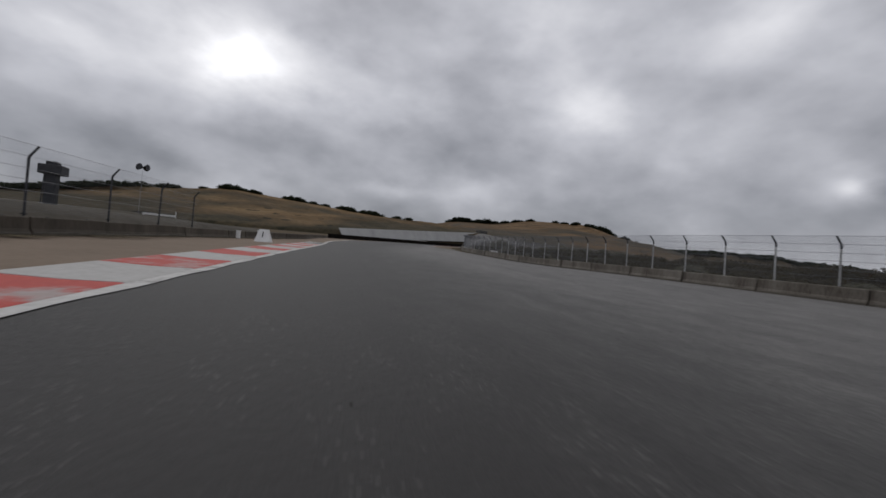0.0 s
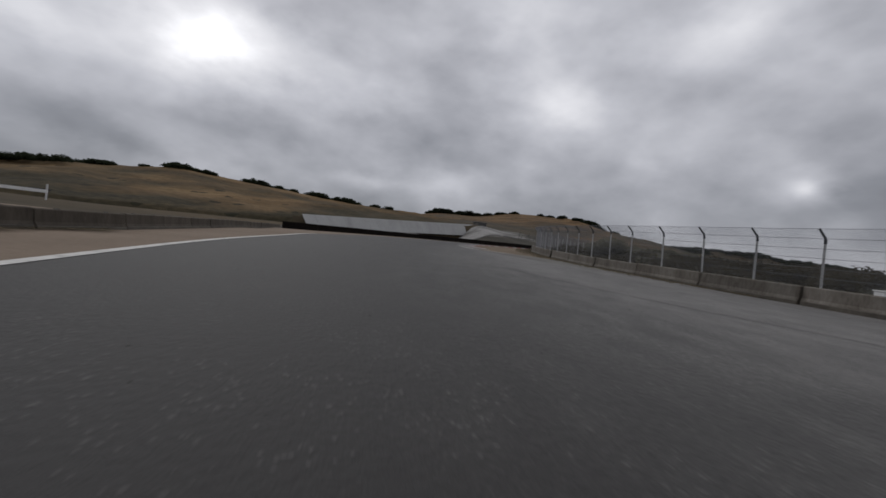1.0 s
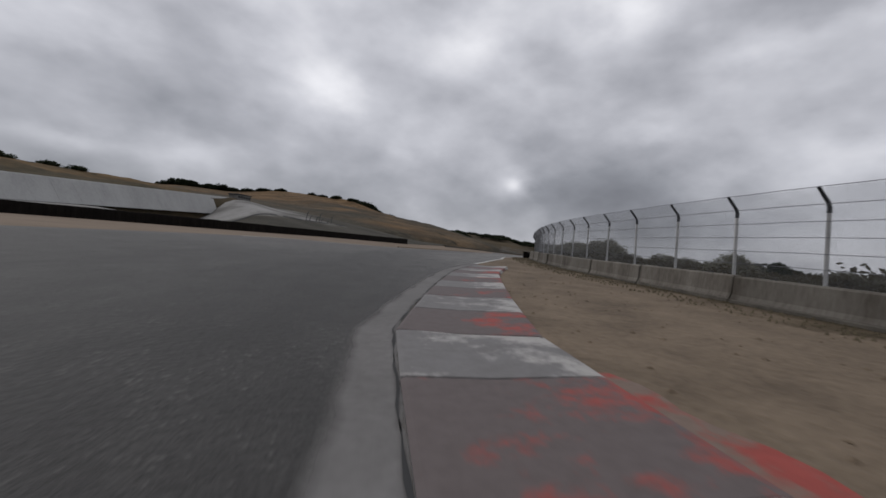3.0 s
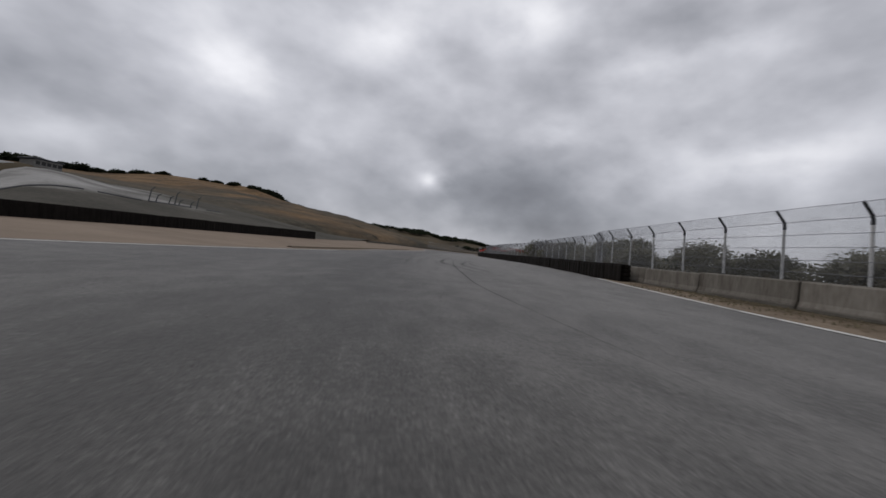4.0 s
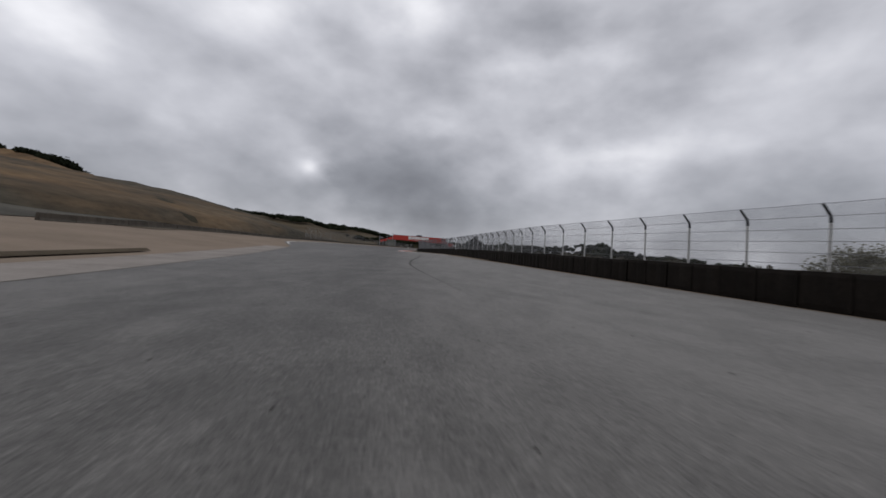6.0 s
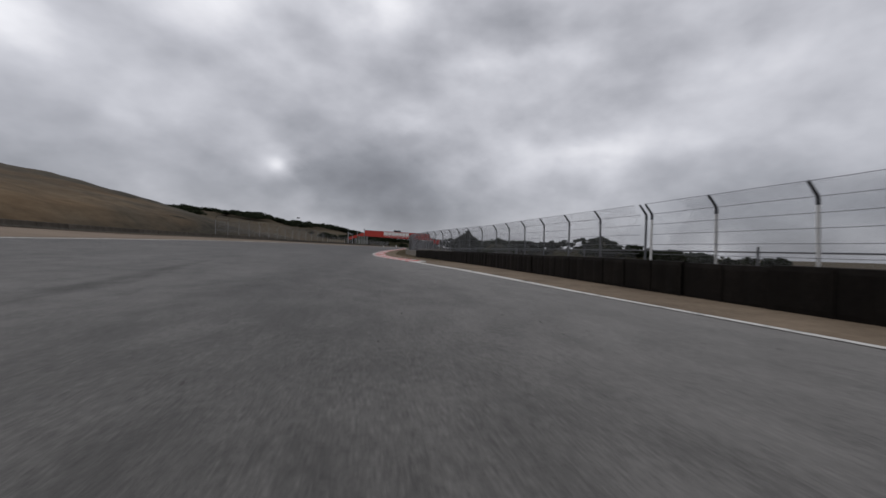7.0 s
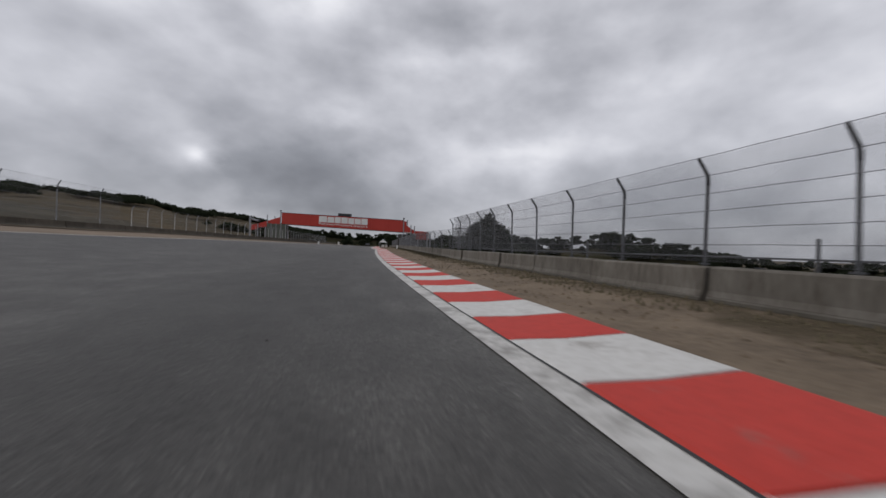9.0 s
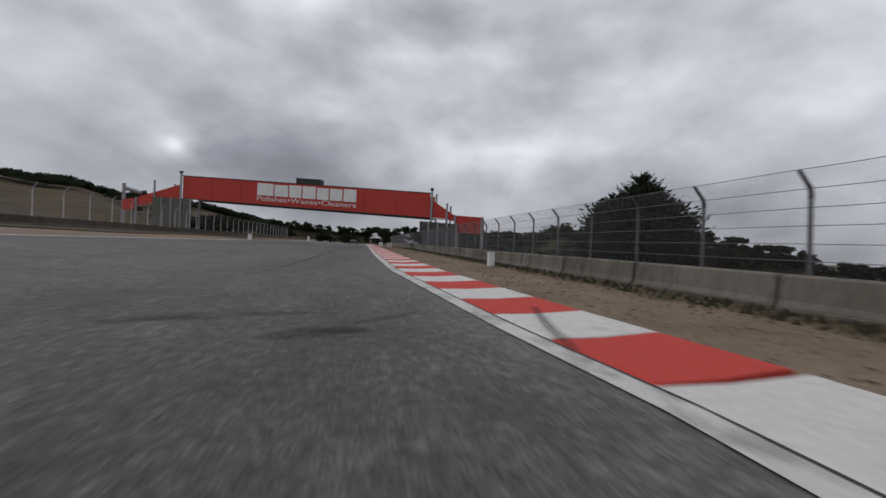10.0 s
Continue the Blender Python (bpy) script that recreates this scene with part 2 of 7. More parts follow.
def grain(name, colours, scale=3.0, fine=40.0, rough=0.9, metal=0.0, spec=0.3, bump=0.3, stretch=(1, 1, 1), vary=0.0, contrast=0.5, uv=False):
    """Two scales of noise between the colours, with relief from the finer one; vary: from thing to thing."""
    m, N, L, b = material(name, rough, metal, spec)
    tc = N.new("ShaderNodeTexCoord")
    mp = N.new("ShaderNodeMapping")
    mp.inputs["Scale"].default_value = stretch
    L.new(tc.outputs["UV" if uv else "Object"], mp.inputs[0])
    if vary:
        info = N.new("ShaderNodeObjectInfo")
        sh = N.new("ShaderNodeVectorMath")
        sh.operation = "MULTIPLY_ADD"
        sh.inputs[0].default_value = (37, 19, 11)
        L.new(info.outputs["Random"], sh.inputs[1])
        L.new(mp.outputs[0], sh.inputs[2])
        vec = sh.outputs[0]
    else:
        vec = mp.outputs[0]
    n1, n2 = N.new("ShaderNodeTexNoise"), N.new("ShaderNodeTexNoise")
    for n, sc, de in ((n1, scale, 5), (n2, fine, 3)):
        n.inputs["Scale"].default_value, n.inputs["Detail"].default_value, n.inputs["Roughness"].default_value = sc, de, 0.6
        L.new(vec, n.inputs["Vector"])
    mx = N.new("ShaderNodeMath")
    mx.operation = "MULTIPLY_ADD"
    mx.inputs[1].default_value = 0.35
    L.new(n2.outputs["Fac"], mx.inputs[0])
    sc = N.new("ShaderNodeMath")
    sc.operation = "MULTIPLY"
    sc.inputs[1].default_value = 0.65
    L.new(n1.outputs["Fac"], sc.inputs[0])
    L.new(sc.outputs[0], mx.inputs[2])
    ramp = N.new("ShaderNodeValToRGB")
    r = ramp.color_ramp
    lo, hi = 0.5 - 0.3 * (1 - contrast) - 0.05, 0.5 + 0.3 * (1 - contrast) + 0.05
    r.elements[0].position, r.elements[1].position = lo, hi
    r.elements[0].color, r.elements[1].color = (*colours[0], 1), (*colours[-1], 1)
    for k, c in enumerate(colours[1:-1]):
        r.elements.new(lo + (hi - lo) * (k + 1) / (len(colours) - 1)).color = (*c, 1)
    L.new(mx.outputs[0], ramp.inputs[0])
    out = ramp.outputs[0]
    if vary:
        hsv = N.new("ShaderNodeHueSaturation")
        mr = N.new("ShaderNodeMapRange")
        mr.inputs["To Min"].default_value, mr.inputs["To Max"].default_value = 1 - vary, 1 + vary
        L.new(info.outputs["Random"], mr.inputs[0])
        L.new(mr.outputs[0], hsv.inputs["Value"])
        L.new(out, hsv.inputs["Color"])
        out = hsv.outputs[0]
    L.new(out, b.inputs["Base Color"])
    if bump:
        bp = N.new("ShaderNodeBump")
        bp.inputs["Strength"].default_value, bp.inputs["Distance"].default_value = bump, 0.02
        L.new(n2.outputs["Fac"], bp.inputs["Height"])
        L.new(bp.outputs[0], b.inputs["Normal"])
    return m


def asphalt_material():
    """Aged asphalt: pale worn aggregate, a darker rubbered line along the driven way, patches."""
    m, N, L, b = material("asphalt", 0.64, 0.0, 0.31)
    uv = N.new("ShaderNodeUVMap")
    sep = N.new("ShaderNodeSeparateXYZ")
    L.new(uv.outputs[0], sep.inputs[0])

    def tex(scale, detail, stretch):
        mp = N.new("ShaderNodeMapping")
        mp.inputs["Scale"].default_value = stretch
        L.new(uv.outputs[0], mp.inputs[0])
        n = N.new("ShaderNodeTexNoise")
        n.inputs["Scale"].default_value, n.inputs["Detail"].default_value, n.inputs["Roughness"].default_value = scale, detail, 0.62
        L.new(mp.outputs[0], n.inputs["Vector"])
        return n.outputs["Fac"]

    def op(kind, a, c, clamp=False):
        n = N.new("ShaderNodeMath")
        n.operation, n.use_clamp = kind, clamp
        for k, v in enumerate((a, c)):
            if isinstance(v, (int, float)):
                n.inputs[k].default_value = v
            else:
                L.new(v, n.inputs[k])
        return n.outputs[0]

    broad = tex(0.35, 4, (1, 0.25, 1))
    patch = tex(1.6, 5, (1, 0.5, 1))
    grit = tex(42, 3, (1, 1, 1))
    clump = tex(13, 4, (1, 1, 1))
    stone = N.new("ShaderNodeTexVoronoi")
    stone.inputs["Scale"].default_value = 15
    L.new(uv.outputs[0], stone.inputs["Vector"])
    # rubbered line: darker around the driven way, its middle wandering with the broad noise
    # set left of the driven way, partly to paint in lens vignette
    off = op("SUBTRACT", op("ADD", sep.outputs[0], 0.8), op("MULTIPLY", op("SUBTRACT", broad, 0.5), 2.0))
    line = op("EXPONENT", op("MULTIPLY", op("MULTIPLY", off, off), -0.16), 0)
    tone = op("ADD", op("MULTIPLY", broad, 0.25), op("MULTIPLY", patch, 0.30))
    tone = op("ADD", tone, op("ADD", op("MULTIPLY", grit, 0.62), op("ADD", op("MULTIPLY", clump, 0.34), -0.43)))
    # side: lens vignette painted into the paving's tone, falling off to the left
    side = op("MULTIPLY", op("DIVIDE", sep.outputs[0], op("ADD", op("ABSOLUTE", sep.outputs[0], 0), 4.0)), 0.085)
    # wide: steeper painted falloff before the first bend, along with rubber and dust
    wide = op("MULTIPLY", op("SUBTRACT", op("MULTIPLY", op("MULTIPLY", op("ADD", sep.outputs[0], 5.0), 0.09, True), 0.36), 0.155), op("MULTIPLY", op("SUBTRACT", 130.0, sep.outputs[1]), 0.02, True))
    tone = op("ADD", tone, wide)
    tone = op("ADD", tone, side)              # vignette put into the tone: darker left, paler right
    tone = op("SUBTRACT", tone, op("MULTIPLY", line, 0.085))
    age = N.new("ShaderNodeValToRGB")          # older, paler paving between the two bends
    for k, (p, v) in enumerate(((0.0, 0.0), (0.17, 0.045), (0.24, 0.25), (0.42, 0.30), (0.58, 0.285), (0.70, 0.225), (0.80, 0.20), (0.87, 0.275))):
        e = age.color_ramp.elements[k] if k < 2 else age.color_ramp.elements.new(p)
        e.position, e.color = p, (v, v, v, 1)
    L.new(op("DIVIDE", sep.outputs[1], 560.0), age.inputs[0])
    tone = op("ADD", tone, age.outputs[0])
    coarse = op("MULTIPLY", op("MULTIPLY", op("SUBTRACT", sep.outputs[1], 452.0), 0.08, True), 0.95)     # a coarser surface after the second bend
    tone = op("ADD", tone, op("MULTIPLY", op("SUBTRACT", op("ADD", op("MULTIPLY", tex(5.5, 4, (1, 1, 1)), 0.45), op("ADD", op("MULTIPLY", clump, 0.35), op("MULTIPLY", grit, 0.2))), 0.5), coarse))
    ramp = N.new("ShaderNodeValToRGB")
    r = ramp.color_ramp
    r.elements[0].position, r.elements[0].color = 0.30, (0.031, 0.029, 0.0277, 1)
    r.elements[1].position, r.elements[1].color = 0.74, (0.196, 0.188, 0.176, 1)
    r.elements.new(0.5).color = (0.068, 0.065, 0.061, 1)
    L.new(tone, ramp.inputs[0])
    # pale chips of stone
    chip = op("LESS_THAN", stone.outputs["Distance"], op("MULTIPLY", clump, 0.40))
    chip = op("MULTIPLY", chip, op("GREATER_THAN", patch, 0.50))
    mix = N.new("ShaderNodeMix")
    mix.data_type = "RGBA"
    L.new(op("MULTIPLY", chip, 0.30), mix.inputs["Factor"])
    L.new(ramp.outputs[0], mix.inputs[6])
    mix.inputs[7].default_value = (0.22, 0.215, 0.20, 1)
    L.new(mix.outputs[2], b.inputs["Base Color"])
    bp = N.new("ShaderNodeBump")
    bp.inputs["Strength"].default_value, bp.inputs["Distance"].default_value = 0.7, 0.012
    L.new(op("ADD", grit, op("MULTIPLY", stone.outputs["Distance"], -0.6)), bp.inputs["Height"])
    L.new(bp.outputs[0], b.inputs["Normal"])
    return m


def worn_paint(name, paint, under, cover, scale=2.0, outer=0.0):
    """Paint worn through to what is under it; cover: 0 to 1; outer: how much better it has lasted on the side away from the road."""
    m, N, L, b = material(name, 0.75, 0.0, 0.3)
    tc = N.new("ShaderNodeTexCoord")
    info = N.new("ShaderNodeObjectInfo")
    sh = N.new("ShaderNodeVectorMath")
    sh.operation = "MULTIPLY_ADD"
    sh.inputs[0].default_value = (37, 19, 11)
    L.new(info.outputs["Random"], sh.inputs[1])
    L.new(tc.outputs["Object"], sh.inputs[2])
    n, n2 = N.new("ShaderNodeTexNoise"), N.new("ShaderNodeTexNoise")
    for q, sc in ((n, scale), (n2, 14)):
        q.inputs["Scale"].default_value, q.inputs["Detail"].default_value, q.inputs["Roughness"].default_value = sc, 7, 0.7
        L.new(sh.outputs[0], q.inputs["Vector"])
    ramp = N.new("ShaderNodeValToRGB")
    r = ramp.color_ramp
    edge = 0.28 + 0.42 * (1 - cover)
    r.elements[0].position, r.elements[0].color = edge - 0.05, (*under, 1)
    r.elements[1].position, r.elements[1].color = edge + 0.07, (*paint, 1)
    if outer:
        across, lasts = N.new("ShaderNodeSeparateXYZ"), N.new("ShaderNodeMath")
        L.new(tc.outputs["Object"], across.inputs[0])
        lasts.operation = "MULTIPLY_ADD"
        lasts.inputs[1].default_value = outer
        L.new(across.outputs[0], lasts.inputs[0])
        L.new(n.outputs["Fac"], lasts.inputs[2])
        L.new(lasts.outputs[0], ramp.inputs[0])
    else:
        L.new(n.outputs["Fac"], ramp.inputs[0])
    dirt = N.new("ShaderNodeMix")
    dirt.data_type, dirt.blend_type = "RGBA", "MULTIPLY"
    dirt.inputs["Factor"].default_value = 0.5
    grey = N.new("ShaderNodeValToRGB")
    grey.color_ramp.elements[0].position, grey.color_ramp.elements[0].color = 0.25, (0.55, 0.53, 0.5, 1)
    grey.color_ramp.elements[1].position = 0.6
    L.new(n2.outputs["Fac"], grey.inputs[0])
    L.new(ramp.outputs[0], dirt.inputs[6])
    L.new(grey.outputs[0], dirt.inputs[7])
    L.new(dirt.outputs[2], b.inputs["Base Color"])
    bp = N.new("ShaderNodeBump")
    bp.inputs["Strength"].default_value, bp.inputs["Distance"].default_value = 0.25, 0.01
    L.new(n2.outputs["Fac"], bp.inputs["Height"])
    L.new(bp.outputs[0], b.inputs["Normal"])
    return m


def skid_material(name, strength):
    """Rubber laid on the road: patchy and see-through at its thin places."""
    m, N, L, b = material(name, 0.8, 0.0, 0.25)
    b.inputs["Base Color"].default_value = (0.018, 0.018, 0.018, 1)
    uv = N.new("ShaderNodeUVMap")
    mp = N.new("ShaderNodeMapping")
    mp.inputs["Scale"].default_value = (3, 0.25, 1)
    L.new(uv.outputs[0], mp.inputs[0])
    n = N.new("ShaderNodeTexNoise")
    n.inputs["Scale"].default_value, n.inputs["Detail"].default_value = 2.0, 6
    L.new(mp.outputs[0], n.inputs["Vector"])
    sep = N.new("ShaderNodeSeparateXYZ")
    L.new(uv.outputs[0], sep.inputs[0])

    def op(kind, a, c, clamp=False):
        q = N.new("ShaderNodeMath")
        q.operation, q.use_clamp = kind, clamp
        for k, v in enumerate((a, c)):
            if isinstance(v, (int, float)):
                q.inputs[k].default_value = v
            else:
                L.new(v, q.inputs[k])
        return q.outputs[0]
    soft = op("SUBTRACT", 1.0, op("POWER", op("ABSOLUTE", sep.outputs[0], 0), 2.0), True)
    alpha = op("MULTIPLY", op("MULTIPLY", op("SUBTRACT", n.outputs["Fac"], 0.28), 2.2, True), soft)
    L.new(op("MULTIPLY", alpha, strength), b.inputs["Alpha"])
    return m


def soft_weeds():
    """Dead weeds that thin out towards the road in ragged patches."""
    m, N, L, b = material("dead_weeds", 0.97, 0.0, 0.1)
    uv, tc = N.new("ShaderNodeUVMap"), N.new("ShaderNodeTexCoord")
    sep = N.new("ShaderNodeSeparateXYZ")
    L.new(uv.outputs[0], sep.inputs[0])
    noises = []
    for sc in (1.3, 16.0):
        n = N.new("ShaderNodeTexNoise")
        n.inputs["Scale"].default_value, n.inputs["Detail"].default_value = sc, 5
        L.new(tc.outputs["Object"], n.inputs["Vector"])
        noises.append(n.outputs["Fac"])
    ramp = N.new("ShaderNodeValToRGB")
    ramp.color_ramp.elements[0].position, ramp.color_ramp.elements[0].color = 0.32, (0.055, 0.046, 0.028, 1)
    ramp.color_ramp.elements[1].position, ramp.color_ramp.elements[1].color = 0.68, (0.135, 0.108, 0.066, 1)
    L.new(noises[1], ramp.inputs[0])
    L.new(ramp.outputs[0], b.inputs["Base Color"])
    reach, ragged, alpha = N.new("ShaderNodeMath"), N.new("ShaderNodeMath"), N.new("ShaderNodeMath")
    reach.operation = ragged.operation = "MULTIPLY_ADD"
    reach.inputs[1].default_value, reach.inputs[2].default_value = 0.85, -2.0
    L.new(sep.outputs[0], reach.inputs[0])
    ragged.inputs[1].default_value = 5.0
    L.new(noises[0], ragged.inputs[0])
    L.new(reach.outputs[0], ragged.inputs[2])
    alpha.operation, alpha.use_clamp = "MULTIPLY", True
    L.new(ragged.outputs[0], alpha.inputs[0])
    L.new(noises[1], alpha.inputs[1])
    L.new(alpha.outputs[0], b.inputs["Alpha"])
    bp = N.new("ShaderNodeBump")
    bp.inputs["Strength"].default_value, bp.inputs["Distance"].default_value = 1.0, 0.02
    L.new(noises[1], bp.inputs["Height"])
    L.new(bp.outputs[0], b.inputs["Normal"])
    return m


def soft_band(m):
    """Let a band of dust or old concrete fade into the paving along both of its edges, raggedly."""
    N, L = m.node_tree.nodes, m.node_tree.links
    b = next(q for q in N if q.type == "BSDF_PRINCIPLED")
    uv, sep, tc, n = N.new("ShaderNodeUVMap"), N.new("ShaderNodeSeparateXYZ"), N.new("ShaderNodeTexCoord"), N.new("ShaderNodeTexNoise")
    L.new(uv.outputs[0], sep.inputs[0])
    n.inputs["Scale"].default_value, n.inputs["Detail"].default_value = 2.2, 6
    L.new(tc.outputs["Object"], n.inputs["Vector"])
    sq, inner, rag, out = [N.new("ShaderNodeMath") for _ in range(4)]
    sq.operation = "MULTIPLY"
    L.new(sep.outputs[0], sq.inputs[0])
    L.new(sep.outputs[0], sq.inputs[1])
    inner.operation = "MULTIPLY_ADD"
    inner.inputs[1].default_value, inner.inputs[2].default_value = -1.9, 1.25
    L.new(sq.outputs[0], inner.inputs[0])
    rag.operation = "MULTIPLY_ADD"
    rag.inputs[1].default_value = 1.3
    L.new(n.outputs["Fac"], rag.inputs[0])
    L.new(inner.outputs[0], rag.inputs[2])
    out.operation, out.use_clamp = "SUBTRACT", True
    out.inputs[1].default_value = 0.55
    L.new(rag.outputs[0], out.inputs[0])
    L.new(out.outputs[0], b.inputs["Alpha"])
    return m


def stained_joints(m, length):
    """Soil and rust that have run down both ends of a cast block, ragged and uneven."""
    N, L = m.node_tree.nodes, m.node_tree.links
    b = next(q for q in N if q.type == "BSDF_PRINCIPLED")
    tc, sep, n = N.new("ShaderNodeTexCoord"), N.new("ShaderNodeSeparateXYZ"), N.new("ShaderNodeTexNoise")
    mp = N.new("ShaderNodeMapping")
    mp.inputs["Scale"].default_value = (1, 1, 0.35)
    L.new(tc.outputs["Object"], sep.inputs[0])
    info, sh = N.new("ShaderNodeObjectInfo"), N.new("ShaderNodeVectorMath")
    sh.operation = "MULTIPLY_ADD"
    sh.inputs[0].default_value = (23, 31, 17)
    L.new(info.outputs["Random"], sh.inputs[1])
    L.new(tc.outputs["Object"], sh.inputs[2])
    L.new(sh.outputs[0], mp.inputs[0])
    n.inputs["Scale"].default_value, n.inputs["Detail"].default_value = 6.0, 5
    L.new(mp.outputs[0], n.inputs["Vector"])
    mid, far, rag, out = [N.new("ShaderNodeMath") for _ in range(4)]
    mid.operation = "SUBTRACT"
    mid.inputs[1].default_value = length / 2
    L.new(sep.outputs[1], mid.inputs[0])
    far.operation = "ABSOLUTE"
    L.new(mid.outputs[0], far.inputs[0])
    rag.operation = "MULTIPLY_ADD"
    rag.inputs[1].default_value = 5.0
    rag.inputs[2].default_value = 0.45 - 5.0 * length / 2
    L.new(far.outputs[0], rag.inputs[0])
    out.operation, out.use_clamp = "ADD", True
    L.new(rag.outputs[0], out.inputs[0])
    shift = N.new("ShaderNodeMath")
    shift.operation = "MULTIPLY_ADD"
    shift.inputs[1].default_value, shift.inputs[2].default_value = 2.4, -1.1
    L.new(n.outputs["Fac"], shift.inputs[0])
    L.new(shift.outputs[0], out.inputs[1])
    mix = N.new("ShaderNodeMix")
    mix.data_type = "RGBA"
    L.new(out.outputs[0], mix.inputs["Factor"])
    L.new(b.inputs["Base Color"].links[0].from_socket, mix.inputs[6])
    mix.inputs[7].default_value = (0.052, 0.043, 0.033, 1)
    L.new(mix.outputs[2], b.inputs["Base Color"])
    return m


def bank_material():
    """Grey gravel, pale near the top of the bank, overgrown near its foot and further along."""
    m, N, L, b = material("grey_gravel_and_weeds", 0.97, 0.0, 0.12)
    uv, tc = N.new("ShaderNodeUVMap"), N.new("ShaderNodeTexCoord")
    sep = N.new("ShaderNodeSeparateXYZ")
    L.new(uv.outputs[0], sep.inputs[0])
    noises = []
    for sc in (0.12, 2.5):
        mp = N.new("ShaderNodeMapping")
        mp.inputs["Scale"].default_value = (1, 1, 2.5)
        L.new(tc.outputs["Object"], mp.inputs[0])
        n = N.new("ShaderNodeTexNoise")
        n.inputs["Scale"].default_value, n.inputs["Detail"].default_value = sc, 6
        L.new(mp.outputs[0], n.inputs["Vector"])
        noises.append(n.outputs["Fac"])

    def op(kind, a, c, clamp=False):
        q = N.new("ShaderNodeMath")
        q.operation, q.use_clamp = kind, clamp
        for k, v in enumerate((a, c)):
            if isinstance(v, (int, float)):
                q.inputs[k].default_value = v
            else:
                L.new(v, q.inputs[k])
        return q.outputs[0]

    def tones(lo, hi):
        r = N.new("ShaderNodeValToRGB")
        r.color_ramp.elements[0].position, r.color_ramp.elements[0].color = 0.36, (*lo, 1)
        r.color_ramp.elements[1].position, r.color_ramp.elements[1].color = 0.64, (*hi, 1)
        L.new(op("ADD", op("MULTIPLY", noises[0], 0.6), op("MULTIPLY", noises[1], 0.4)), r.inputs[0])
        return r.outputs[0]
    high = op("MULTIPLY", op("SUBTRACT", sep.outputs[1], 0.40), 6.0)
    far = op("MULTIPLY", op("SUBTRACT", 0.58, sep.outputs[0]), 6.0)
    bare = op("MULTIPLY", op("ADD", op("MINIMUM", high, far), op("MULTIPLY", op("SUBTRACT", noises[0], 0.5), 3.0)), 1.0, True)
    mix = N.new("ShaderNodeMix")
    mix.data_type = "RGBA"
    L.new(bare, mix.inputs["Factor"])
    L.new(tones((0.042, 0.039, 0.031), (0.088, 0.081, 0.066)), mix.inputs[6])
    L.new(tones((0.18, 0.175, 0.166), (0.32, 0.312, 0.298)), mix.inputs[7])
    L.new(mix.outputs[2], b.inputs["Base Color"])
    bp = N.new("ShaderNodeBump")
    bp.inputs["Strength"].default_value, bp.inputs["Distance"].default_value = 0.6, 0.05
    L.new(noises[1], bp.inputs["Height"])
    L.new(bp.outputs[0], b.inputs["Normal"])
    return m


